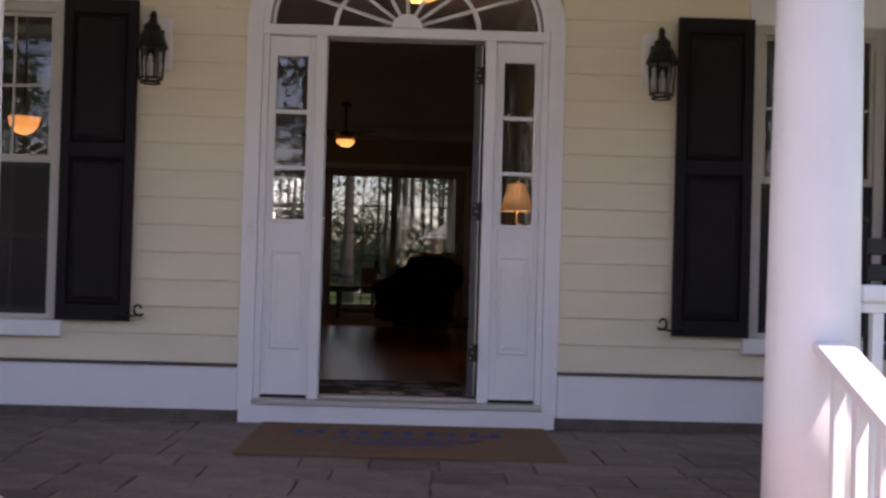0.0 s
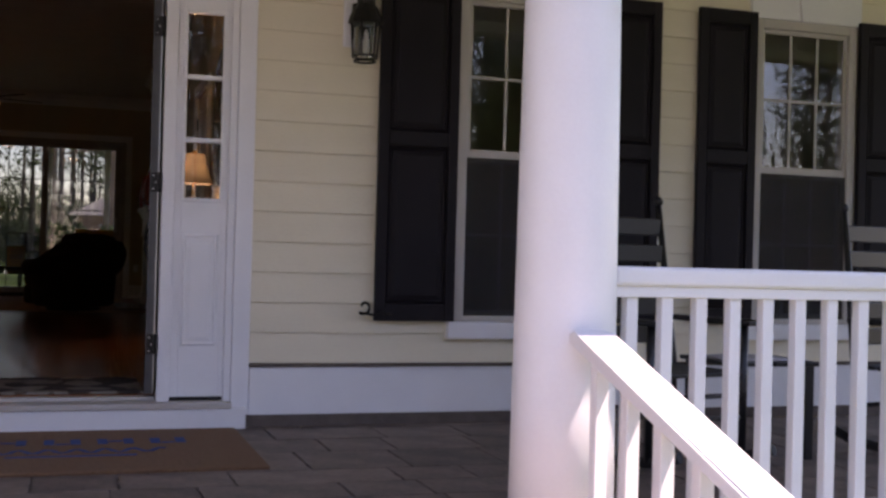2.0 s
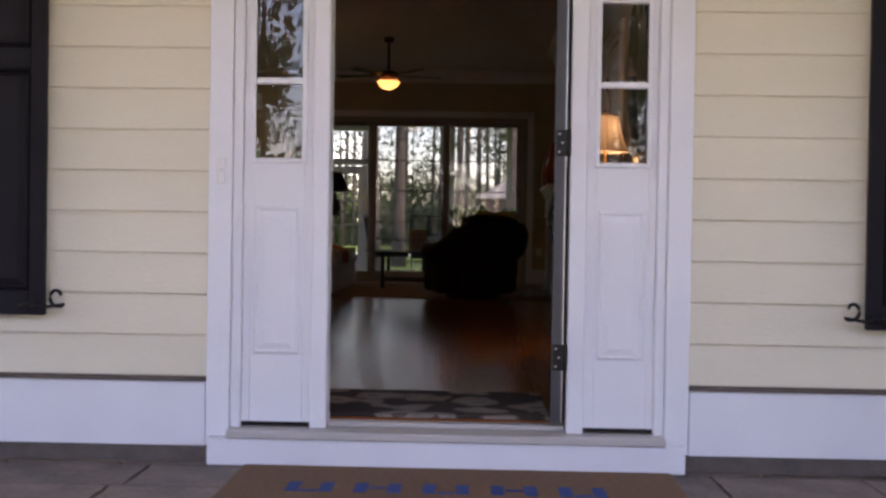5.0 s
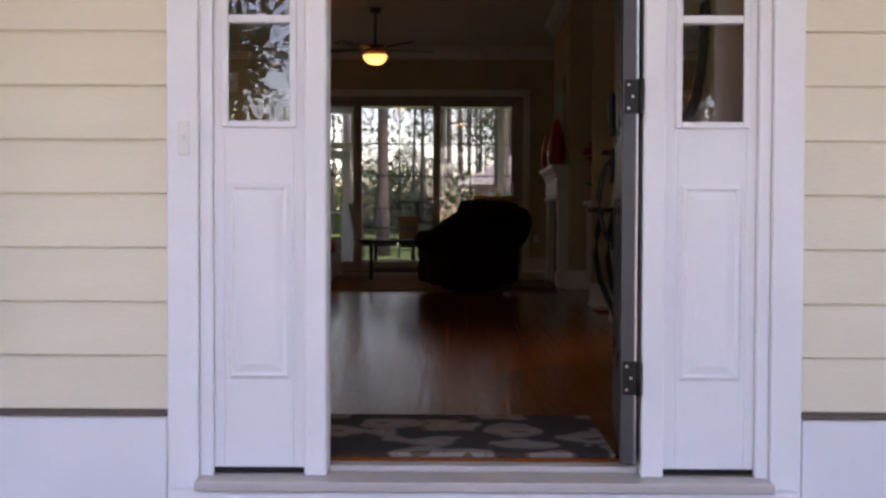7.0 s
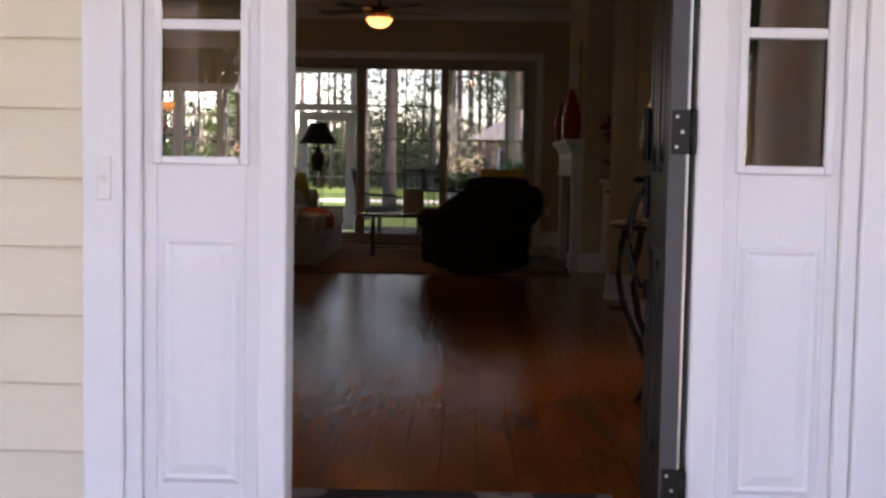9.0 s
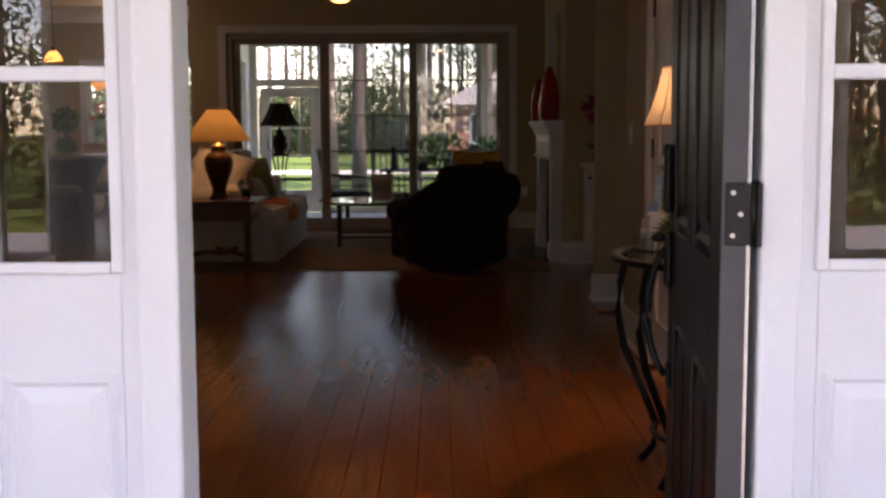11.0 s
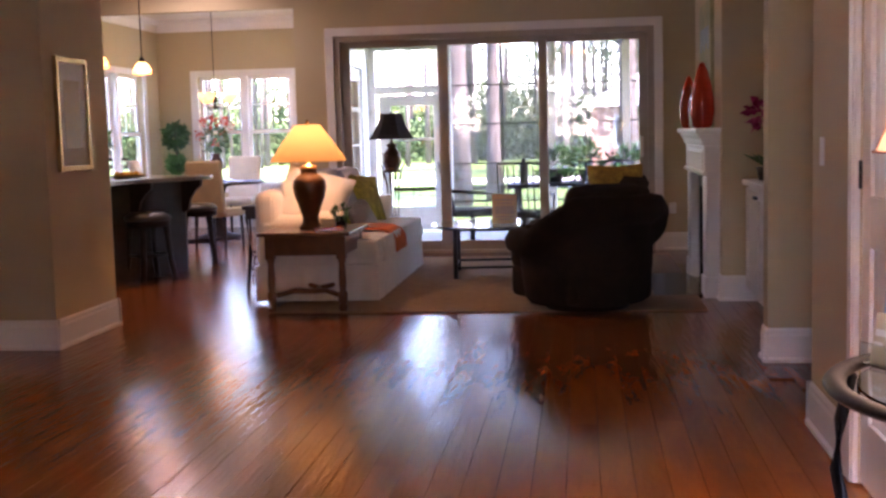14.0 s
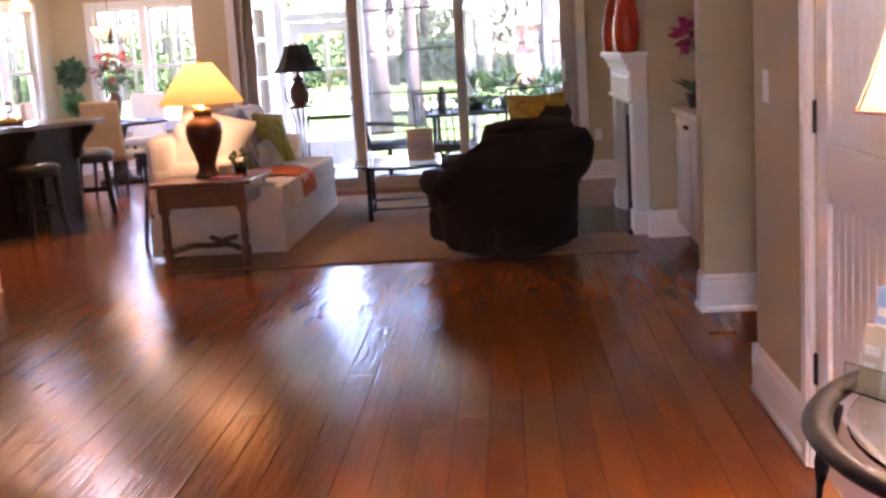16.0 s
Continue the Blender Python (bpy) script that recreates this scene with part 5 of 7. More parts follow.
for k in range(6):
    a = k * math.pi / 3
    tube(bm, [(0.09 * math.cos(a), 0.09 * math.sin(a), 0.95), (0.14 * math.cos(a), 0.14 * math.sin(a), 1.02), (0.135 * math.cos(a), 0.135 * math.sin(a), 1.10), (0.155 * math.cos(a), 0.155 * math.sin(a), 1.13)], [0.01, 0.008, 0.006, 0.002], 5)
part("leaf_scroll", bm, M["bronze"], fl)
bm = B()
prof = [(0.245, 1.262), (0.20, 1.31), (0.15, 1.40), (0.115, 1.50), (0.11, 1.52)]
lathe(bm, prof, 6, smooth=False, cap=False)
part("shade", bm, M["black_fabric"], fl, "black bell shade").modifiers.new("thick", "SOLIDIFY").thickness = 0.004


def barrel_chair(at, rz, top, label):
    """A swivel tub chair: its curved shell rolls outward along the top. It faces +y."""
    c = thing("armchair", at, label, "armchair", "brown armchairs", rz)
    bm = B()
    n, rows = 44, []
    for i in range(n + 1):
        ph = radians(-205 + 230 * i / n)         # round the back from one arm to the other
        cx, cy = math.cos(ph), math.sin(ph)
        back = max(0.0, -cy)
        h = 0.60 + (top - 0.60) * min(1.0, max(0.0, back - 0.12) * 1.6) ** 1.1
        prof = [(0.44, 0.05), (0.475, 0.10), (0.50, 0.30), (0.505, h - 0.22), (0.55, h - 0.20), (0.61, h - 0.15), (0.625, h - 0.08), (0.585, h - 0.015), (0.50, h), (0.42, h - 0.02), (0.37, h - 0.08), (0.35, h - 0.2), (0.34, 0.30), (0.33, 0.06)]
        rows.append([bm.verts.new((r * 0.98 * cx, r * 0.90 * cy, z)) for r, z in prof])
    for a, b in zip(rows, rows[1:]):
        for k in range(len(a) - 1):
            bm.faces.new((a[k], a[k + 1], b[k + 1], b[k])).smooth = True
    bm.faces.new(rows[0])
    bm.faces.new(rows[-1][::-1])
    part("shell", bm, M["brown_fabric"], c)
    bm = B()
    rbox(bm, -0.36, 0.36, -0.33, 0.50, 0.06, 0.30, 0.05, 4)
    part("seat_base", bm, M["brown_fabric"], c)
    bm = B()
    cushion(bm, 0, 0.10, 0.38, 0.36, 0.42, 0.10, None, 0.25)
    part("seat_cushion", bm, M["brown_fabric"], c)
    bm = B()
    cushion(bm, 0, -0.24, 0.66, 0.33, 0.11, 0.24, pose(0, 0, 0, 12))
    part("back_cushion", bm, M["brown_fabric"], c)
    bm = B()
    lathe(bm, [(0.30, 0.0), (0.31, 0.01), (0.31, 0.03), (0.12, 0.055)], 32)
    part("swivel_base", bm, M["dark_wood"], c)
    return c


barrel_chair((0.10, 8.42, 0.013), 34, 0.83, "dark brown upholstered swivel tub chair on the rug")
barrel_chair((0.10, 10.35, 0.013), 88, 0.89, "dark brown tub chair with floral pillows beside the fireplace")
p1 = pillow((0.38, 10.02, 0.74), 0.24, (76, 0, 24), M["gold_print"], "gold floral pillow on the brown armchair")
p2 = pillow((0.42, 10.38, 0.74), 0.21, (76, 0, 80), M["gold_print"], "gold floral pillow on the brown armchair")

# coffee table
ct = thing("coffee_table", (-0.76, 10.45, 0.012), "round glass coffee table on a dark iron frame", "table")
bm = B()
lathe(bm, [(0.54, 0.455), (0.55, 0.461), (0.54, 0.468)], 48)
part("glass_top", bm, M["table_glass"], ct)
bm = B()
tube(bm, [(0.46 * math.cos(k * 0.2618), 0.46 * math.sin(k * 0.2618), 0.443) for k in range(25)], 0.012, 6)
part("top_ring", bm, M["iron"], ct)
for k in range(4):
    a = k * math.pi / 2 + 0.85
    bm = B()
    x, y = 0.44 * math.cos(a), 0.44 * math.sin(a)
    rbox(bm, x - 0.02, x + 0.02, y - 0.02, y + 0.02, 0, 0.44, 0.004)
    part("leg", bm, M["iron"], ct)
bm = B()
for k in range(4):
    a, b = k * math.pi / 2 + 0.85, (k + 1) * math.pi / 2 + 0.85
    tube(bm, [(0.44 * math.cos(a), 0.44 * math.sin(a), 0.10), (0.44 * math.cos(b), 0.44 * math.sin(b), 0.10)], 0.011, 6)
part("stretcher", bm, M["iron"], ct)
sg = thing("tabletop_sign", (-0.62, 10.3, 0.481), "printed card in a clear stand on the coffee table", "sign")
bm = B()
rbox(bm, -0.11, 0.11, -0.004, 0.004, 0.0, 0.27, 0.002)
part("card", bm, M["paper_tan"], sg)
bm = B()
for k, (z, w) in enumerate(((0.21, 0.08), (0.18, 0.07), (0.06, 0.08), (0.035, 0.05))):
    rbox(bm, -w, w, -0.006, -0.004, z, z + 0.014, 0.001)
rbox(bm, -0.085, 0.085, -0.006, -0.004, 0.09, 0.165, 0.001)
part("print_bars", bm, M["grey_fabric"], sg)
bm = B()
rbox(bm, -0.11, 0.11, -0.03, 0.03, -0.001, 0.004, 0.001)
part("stand_foot", bm, M["table_glass"], sg)

# ceiling fan
fan = thing("ceiling_fan", (-0.97, 9.6, CEIL), "dark ceiling fan with a lit amber bowl light", "ceiling fan")
bm = B()
lathe(bm, [(0.02, -0.40), (0.015, -0.38), (0.015, -0.06), (0.06, -0.05), (0.07, 0.0)], 20)
part("downrod", bm, M["bronze"], fan)
bm = B()
lathe(bm, [(0.06, -0.52), (0.10, -0.50), (0.13, -0.46), (0.125, -0.42), (0.06, -0.395), (0.02, -0.39)], 28)
part("motor_housing", bm, M["bronze"], fan)
bm = B()
lathe(bm, [(0.01, -0.62), (0.06, -0.612), (0.105, -0.585), (0.13, -0.545), (0.138, -0.522), (0.13, -0.52)], 32)
part("bowl_light", bm, M["fan_bowl"], fan, "lit amber glass bowl")
for k in range(5):
    bl = new("blade")
    a = k * 2 * math.pi / 5 + 0.35
    t = B()
    prism(t, [(0.12, -0.03), (0.2, -0.055), (0.62, -0.07), (0.66, -0.05), (0.66, 0.05), (0.62, 0.07), (0.2, 0.055), (0.12, 0.03)], "z", -0.004, 0.004)
    o = part("blade", t, M["dark_wood"], fan)
    o.matrix_basis = pose(0, 0, -0.45, 8, 0, math.degrees(a))
    bpy.data.objects.remove(bl)

# ---- console table by the entry, lamp, mirror ----
CX, CY = 1.025, 2.22
con = thing("console_table", (CX, CY, 0), "half-round glass console table with curved black iron legs", "table")
TR, TZ = 0.45, 0.775
half = [(TR * math.cos(radians(90 + 180 * k / 28)), TR * math.sin(radians(90 + 180 * k / 28))) for k in range(29)]
bm = B()
prism(bm, [(x * 0.9, y * 0.9) for x, y in half], "z", TZ - 0.006, TZ + 0.002)
part("glass_top", bm, M["table_glass"], con)
bm = B()
tube(bm, [(x, y, TZ) for x, y in half], 0.024, 8, 0.55)
tube(bm, [(0, -TR, TZ), (0, TR, TZ)], 0.012, 6)
part("rim", bm, M["iron"], con)
for ang in (98, 150, 210, 262):
    c, s = math.cos(radians(ang)), math.sin(radians(ang))
    bm = B()
    prof = [(0.97, TZ - 0.01), (1.02, 0.66), (1.04, 0.55), (0.98, 0.42), (0.82, 0.27), (0.70, 0.15), (0.72, 0.06), (0.82, 0.0)]
    tube(bm, [(TR * r * c, TR * r * s, z) for r, z in prof], 0.014, 8)
    part("leg", bm, M["iron"], con)
bm = B()
tube(bm, [(0.31 * math.cos(radians(98 + 164 * k / 14)), 0.31 * math.sin(radians(98 + 164 * k / 14)), 0.15) for k in range(15)], 0.010, 6)
part("stretcher", bm, M["iron"], con)


def console_lamp(at):
    l = thing("table_lamp", at, "bronze candlestick lamp with a lit silk bell shade", "lamp")
    bm = B()
    lathe(bm, [(0.07, 0), (0.07, 0.012), (0.045, 0.03), (0.025, 0.05), (0.03, 0.08), (0.022, 0.11), (0.034, 0.15), (0.036, 0.19), (0.02, 0.22), (0.026, 0.25), (0.034, 0.29), (0.028, 0.31), (0.018, 0.33), (0.045, 0.355), (0.02, 0.362)], 24)
    part("turned_base", bm, M["bronze"], l)
    bm = B()
    lathe(bm, [(0.02, 0.362), (0.016, 0.38), (0.012, 0.43), (0.012, 0.46), (0.004, 0.465), (0.004, 0.675), (0.018, 0.68), (0.02, 0.69), (0.010, 0.70), (0.003, 0.705)], 16)
    part("gold_neck", bm, M["gold"], l, "gold stem and finial")
    bm = B()
    prof = [(0.143, 0.455), (0.14, 0.46), (0.115, 0.52), (0.09, 0.60), (0.073, 0.672), (0.071, 0.675)]
    lathe(bm, prof, 40, cap=False)
    part("shade", bm, M["shade_silk"], l, "lit pale silk shade").modifiers.new("thick", "SOLIDIFY").thickness = 0.002
    for r, z in ((0.1445, 0.457), (0.0735, 0.674)):
        bm = B()
        tube(bm, [(r * math.cos(k * 0.2618), r * math.sin(k * 0.2618), z) for k in range(25)], 0.003, 5)
        part("piping", bm, M["rope_trim"], l, "rose piping")
    for k in range(8):
        bm = B()
        a = k * math.pi / 4
        tube(bm, [((r + 0.0015) * math.cos(a), (r + 0.0015) * math.sin(a), z) for r, z in prof[1:]], 0.002, 4)
        part("shade_rib", bm, M["rope_trim"], l)
    return l


console_lamp((0.876, 2.61, TZ + 0.004))
br = thing("brochure_rack", (0.735, 2.44, TZ + 0.004), "clear rack of blue and teal travel brochures", "brochure rack", rz=-62)
for i, (x, dy, h, mm) in enumerate(((-0.028, 0.03, 0.27, "paper_teal"), (0.03, 0.032, 0.265, "paper_teal"), (-0.026, 0.005, 0.17, "paper_blue"), (0.028, 0.008, 0.165, "paper_tan"), (-0.02, -0.02, 0.11, "paper_tan"), (0.03, -0.022, 0.14, "paper_white"))):
    bm = B()
    rbox(bm, x - 0.026, x + 0.026, -0.003, 0.003, 0, h, 0.001)
    o = part("brochure", bm, M[mm], br)
    o.matrix_basis = pose(0, dy, 0.004, -9)
    bm = B()
    rbox(bm, x - 0.02, x + 0.014, -0.0045, -0.003, h - 0.05, h - 0.035, 0.0005)
    rbox(bm, x - 0.02, x + 0.006, -0.0045, -0.003, h - 0.072, h - 0.063, 0.0005)
    o = part("title_bar", bm, M["paper_white"], br)
    o.matrix_basis = pose(0, dy, 0.004, -9)
bm = B()
rbox(bm, -0.06, 0.06, -0.04, 0.05, 0, 0.004, 0.001)
rbox(bm, -0.06, 0.06, -0.04, -0.037, 0, 0.05, 0.001)
part("acrylic_holder", bm, M["table_glass"], br)
pb = thing("succulent_bowl", (0.78, 2.02, TZ + 0.004), "succulents in a dark bowl on the console table", "plant")
bm = B()
lathe(bm, [(0.03, 0), (0.035, 0.008), (0.06, 0.05), (0.082, 0.085), (0.078, 0.088), (0.02, 0.085)], 24)
part("bowl", bm, M["soil"], pb)
bm = B()
for cx, cy, cz, n, ln in ((-0.04, 0.04, 0.095, 34, 0.085), (0.045, -0.03, 0.09, 34, 0.09), (-0.035, -0.05, 0.095, 30, 0.08), (0.03, 0.06, 0.105, 28, 0.075), (0.0, 0.0, 0.12, 26, 0.07)):
    for k in range(n):
        a = k * 2.4
        e = -0.15 + 1.45 * k / n
        leaf_quad(bm, (cx, cy, cz), (math.cos(a) * math.cos(e), math.sin(a) * math.cos(e), math.sin(e)), (0, 0, 1), ln * (1.1 - 0.4 * k / n), 0.014)
part("rosette", bm, M["succulent"], pb)
bm = B()
for k in range(16):
    a = k * 1.9
    leaf_quad(bm, (0.0, 0.02, 0.08), (math.cos(a) * 0.5, math.sin(a) * 0.5, 1), (0.3, 1, 0), rng.uniform(0.07, 0.14), 0.006)
part("spear_leaves", bm, M["grey_green"], pb)
bk = thing("sign_frame", (0.86, 1.80, TZ + 0.004), "black framed card stand on the console table", "sign", rz=-70)
bm = B()
rbox(bm, -0.07, 0.07, 0.0, 0.012, 0, 0.19, 0.003)
part("frame_board", bm, M["black_paint"], bk)
bm = B()
rbox(bm, -0.052, 0.052, -0.002, 0.0, 0.02, 0.17, 0.001)
part("card", bm, M["paper_white"], bk)
mi = thing("wall_mirror", (RX, 2.30, 1.70), "oval mirror in a dark carved frame on the wall", "mirror")
bm = B()
pts = [(-0.012, 0.40 * math.cos(k * 2 * math.pi / 48), 0.46 * math.sin(k * 2 * math.pi / 48)) for k in range(49)]
tube(bm, pts, [0.028 + 0.006 * (k % 2) for k in range(49)], 8)
part("carved_frame", bm, M["dark_wood"], mi)
bm = B()
prism(bm, [(0.39 * math.cos(k * 2 * math.pi / 48), 0.45 * math.sin(k * 2 * math.pi / 48)) for k in range(48)], "x", -0.012, -0.004)
part("mirror_glass", bm, M["mirror"], mi)
bm = B()
rbox(bm, -0.60, 0.41, 0.19, 0.885, -0.004, 0.014, 0.005)
solo("entry_rug", bm, M["floral_rug"], "dark entry rug with pale floral pattern", "rug")
pc = thing("framed_picture", (-3.243, 7.23, 1.49), "small framed print with a pale mat", "picture")
bm = B()
for a, b, z0, z1 in ((-0.24, -0.20, -0.37, 0.37), (0.20, 0.24, -0.37, 0.37), (-0.20, 0.20, -0.37, -0.33), (-0.20, 0.20, 0.33, 0.37)):
    rbox(bm, 0.0, 0.025, a, b, z0, z1, 0.004)
part("frame", bm, M["gold"], pc)
bm = B()
box(bm, 0.004, 0.010, -0.20, 0.20, -0.33, 0.33)
part("mat_board", bm, M["paper_white"], pc)
bm = B()
rbox(bm, 0.010, 0.012, -0.12, 0.12, -0.22, 0.22, 0.0005)
part("print", bm, M["paper_tan"], pc)

# ---- kitchen bar, stools, nook ----
bar = thing("kitchen_bar", (0, 0, 0), "dark wood kitchen bar with carved corbels", "kitchen island")
bm = B()
prism(bm, [(-5.1, 8.5), (-4.42, 8.5), (-4.40, 9.6), (-4.27, 10.2), (-4.02, 10.65), (-3.84, 11.05), (-3.92, 11.32), (-4.40, 11.48), (-5.1, 11.48)], "z", 0.0, 0.91)
part("body", bm, M["dark_wood"], bar)
for k in range(2):
    bm = B()
    a = 8.52 + 0.496 * k
    rbox(bm, -4.42, -4.40, a, a + 0.06, 0.1, 0.9, 0.003)
    rbox(bm, -4.42, -4.40, a + 0.06, a + 0.44, 0.1, 0.18, 0.003)
    rbox(bm, -4.42, -4.40, a + 0.06, a + 0.44, 0.82, 0.9, 0.003)
    raised_panel(bm, "x", -4.419, 1, a + 0.07, a + 0.43, 0.19, 0.81, 0.008, 0.03)
    part("face_panel", bm, M["dark_wood"], bar)
for y, ex in ((9.85, 0.06), (10.45, 0.26), (11.05, 0.54)):
    bm = B()
    prism(bm, [(-4.41 + ex, 0.91), (-4.20 + ex, 0.91), (-4.21 + ex, 0.85), (-4.27 + ex, 0.80), (-4.32 + ex, 0.72), (-4.34 + ex, 0.62), (-4.41 + ex, 0.58)], "y", y - 0.035, y + 0.035)
    part("corbel", bm, M["dark_wood"], bar)
out = [(-5.15, 8.4), (-4.3, 8.4), (-4.28, 9.0), (-4.24, 9.7), (-4.08, 10.2), (-3.82, 10.6), (-3.61, 10.95), (-3.57, 11.15), (-3.65, 11.35), (-3.90, 11.5), (-4.3, 11.58), (-5.15, 11.58)]
bm = B()
prism(bm, out, "z", 0.912, 0.952)
bmesh.ops.bevel(bm, geom=[e for e in bm.edges if abs(e.verts[0].co.z - e.verts[1].co.z) < 1e-4], offset=0.01, segments=2, affect="EDGES")
solo("granite_worktop", bm, M["granite"], "curved speckled brown granite bar top", "worktop")


def tray(at, label):
    t = thing("serving_tray", at, label, "tray", "bar trays")
    bm = B()
    lathe(bm, [(0.12, 0), (0.19, 0.02), (0.20, 0.03), (0.19, 0.03), (0.12, 0.01)], 24, squash=0.7)
    part("dish", bm, M["gold"], t)
    r2 = random.Random(3)
    bm = B()
    for k in range(14):
        a, d = r2.uniform(0, 6.28), r2.uniform(0, 0.12)
        t2 = B()
        lathe(t2, [(0.005, 0), (0.025, 0.01), (0.03, 0.03), (0.01, 0.05)], 8)
        join(bm, t2, pose(d * math.cos(a), 0.7 * d * math.sin(a), 0.012, 0, 0, 0))
    part("fruit", bm, M["gold_print"], t)


tray((-4.55, 10.1, 0.952), "gold dish of dried fruit on the bar")
tray((-4.35, 10.85, 0.952), "gold dish of dried fruit on the bar")
pp = thing("potted_plant", (-4.86, 11.3, 0.952), "leafy dark green plant in a cream pot", "plant")
bm = B()
lathe(bm, [(0.065, 0), (0.085, 0.2), (0.09, 0.21), (0.08, 0.21)], 20)
part("pot", bm, M["white_ceramic"], pp)
bm = B()
leaf_ball(bm, rng, (0, 0, 0.34), 0.17, 170, 0.11, 0.025)
part("foliage", bm, M["leaf"], pp)
wg = []
for x, y in ((-4.75, 11.42), (-4.6, 11.45)):
    bm = B()
    lathe(bm, [(0.03, 0), (0.03, 0.004), (0.004, 0.012), (0.004, 0.08), (0.03, 0.11), (0.036, 0.15), (0.03, 0.19), (0.029, 0.19), (0.034, 0.15), (0.028, 0.112), (0.001, 0.085)], 16)
    solo("wine_glass", bm, M["table_glass"], "clear stemmed wine glass on the bar", "glass", "bar glasses", at=(x, y, 0.952))


def stool(at, rz):
    s = thing("bar_stool", at, "dark wood bar stool with an olive padded seat", "stool", "bar stools", rz)
    bm = B()
    lathe(bm, [(0.02, 0.645), (0.16, 0.64), (0.205, 0.61), (0.218, 0.585), (0.205, 0.565), (0.02, 0.56)], 28)
    part("padded_seat", bm, M["olive_leather"], s)
    bm = B()
    lathe(bm, [(0.20, 0.51), (0.205, 0.52), (0.205, 0.565), (0.19, 0.57)], 28)
    part("seat_ring", bm, M["dark_wood"], s)
    for k in range(4):
        a = k * math.pi / 2 + 0.785
        bm = B()
        c, t = math.cos(a), math.sin(a)
        tube(bm, [(0.17 * c, 0.17 * t, 0.53), (0.185 * c, 0.185 * t, 0.4), (0.20 * c, 0.20 * t, 0.2), (0.24 * c, 0.24 * t, 0.0)], [0.034, 0.03, 0.028, 0.03], 8)
        part("leg", bm, M["dark_wood"], s)
    for z in (0.24,):
        for k in range(4):
            a, b = k * math.pi / 2 + 0.785, (k + 1) * math.pi / 2 + 0.785
            bm = B()
            tube(bm, [(0.195 * math.cos(a), 0.195 * math.sin(a), z), (0.195 * math.cos(b), 0.195 * math.sin(b), z)], 0.014, 6)
            part("footrest", bm, M["dark_wood"], s)
    return s


s0 = stool((-3.95, 11.72, 0), 20)
copy_thing(s0, pose(-3.98, 10.40, 0, 0, 0, 50))


def parsons(at, rz, mm, label):
    c = thing("dining_chair", at, label, "chair", "nook chairs", rz)
    bm = B()
    rbox(bm, -0.23, 0.23, -0.23, 0.24, 0.38, 0.48, 0.03, 3)
    part("seat", bm, M[mm], c)
    bm = B()
    rbox(bm, -0.23, 0.23, -0.04, 0.04, 0.0, 0.64, 0.025, 3, pose(0, -0.24, 0.42, 8, 0, 0))
    part("backrest", bm, M[mm], c)
    for x in (-0.19, 0.19):
        for y in (-0.2, 0.2):
            bm = B()
            tube(bm, [(x, y, 0.40), (x * 1.05, y * 1.08, 0.0)], [0.024, 0.016], 6)
            part("leg", bm, M["dark_wood"], c)
    return c


parsons((-4.28, 13.5, 0), -12, "tan_fabric", "tan upholstered dining chair with a tall back")
parsons((-5.45, 14.7, 0), -80, "pale_fabric", "pale upholstered dining chair at the nook table")
parsons((-4.75, 15.95, 0), 180, "pale_fabric", "pale upholstered dining chair at the nook table")
parsons((-3.85, 15.1, 0), 95, "tan_fabric", "tan upholstered dining chair at the nook table")
nt = thing("dining_table", (-4.7, 14.8, 0), "round dark wood pedestal dining table", "table")
bm = B()
lathe(bm, [(0.60, 0.715), (0.62, 0.725), (0.62, 0.74), (0.60, 0.75)], 40)
part("tabletop", bm, M["dark_wood"], nt)
bm = B()
lathe(bm, [(0.28, 0), (0.28, 0.04), (0.12, 0.08), (0.07, 0.2), (0.1, 0.35), (0.06, 0.5), (0.12, 0.68), (0.3, 0.71), (0.3, 0.715)], 24)
part("pedestal", bm, M["dark_wood"], nt)
fw = thing("flower_vase", (-4.7, 14.8, 0.75), "red and white flower arrangement in a brown vase", "flowers")
bm = B()
lathe(bm, [(0.06, 0), (0.05, 0.03), (0.07, 0.12), (0.09, 0.22), (0.085, 0.29), (0.055, 0.34), (0.07, 0.37), (0.06, 0.37)], 24)
part("vase", bm, M["brass_vase"], fw)
bm = B()
leaf_ball(bm, rng, (0, 0, 0.58), 0.19, 120, 0.10, 0.016)
for k in range(16):
    d = rnd_dir(rng, 0.9)
    tube(bm, [(0, 0, 0.33), tuple(Vector((0, 0, 0.5)) + d * 0.24)], 0.004, 4)
part("foliage", bm, M["leaf"], fw)
for mm, n in (("red_petal", 12), ("white_petal", 7)):
    bm = B()
    for k in range(n):
        d = rnd_dir(rng, 0.5)
        leaf_ball(bm, rng, Vector((0, 0, 0.62)) + d * 0.22, 0.045, 14, 0.05, 0.016)
    part("blossom", bm, M[mm], fw)
for x, y in ((-4.4, 14.6), (-4.95, 14.6), (-4.7, 15.1)):
    bm = B()
    lathe(bm, [(0.08, 0), (0.13, 0.015), (0.13, 0.02), (0.08, 0.006)], 24)
    solo("dinner_plate", bm, M["white_ceramic"], "white dinner plate on the nook table", "plate", "nook plates", at=(x, y, 0.75))

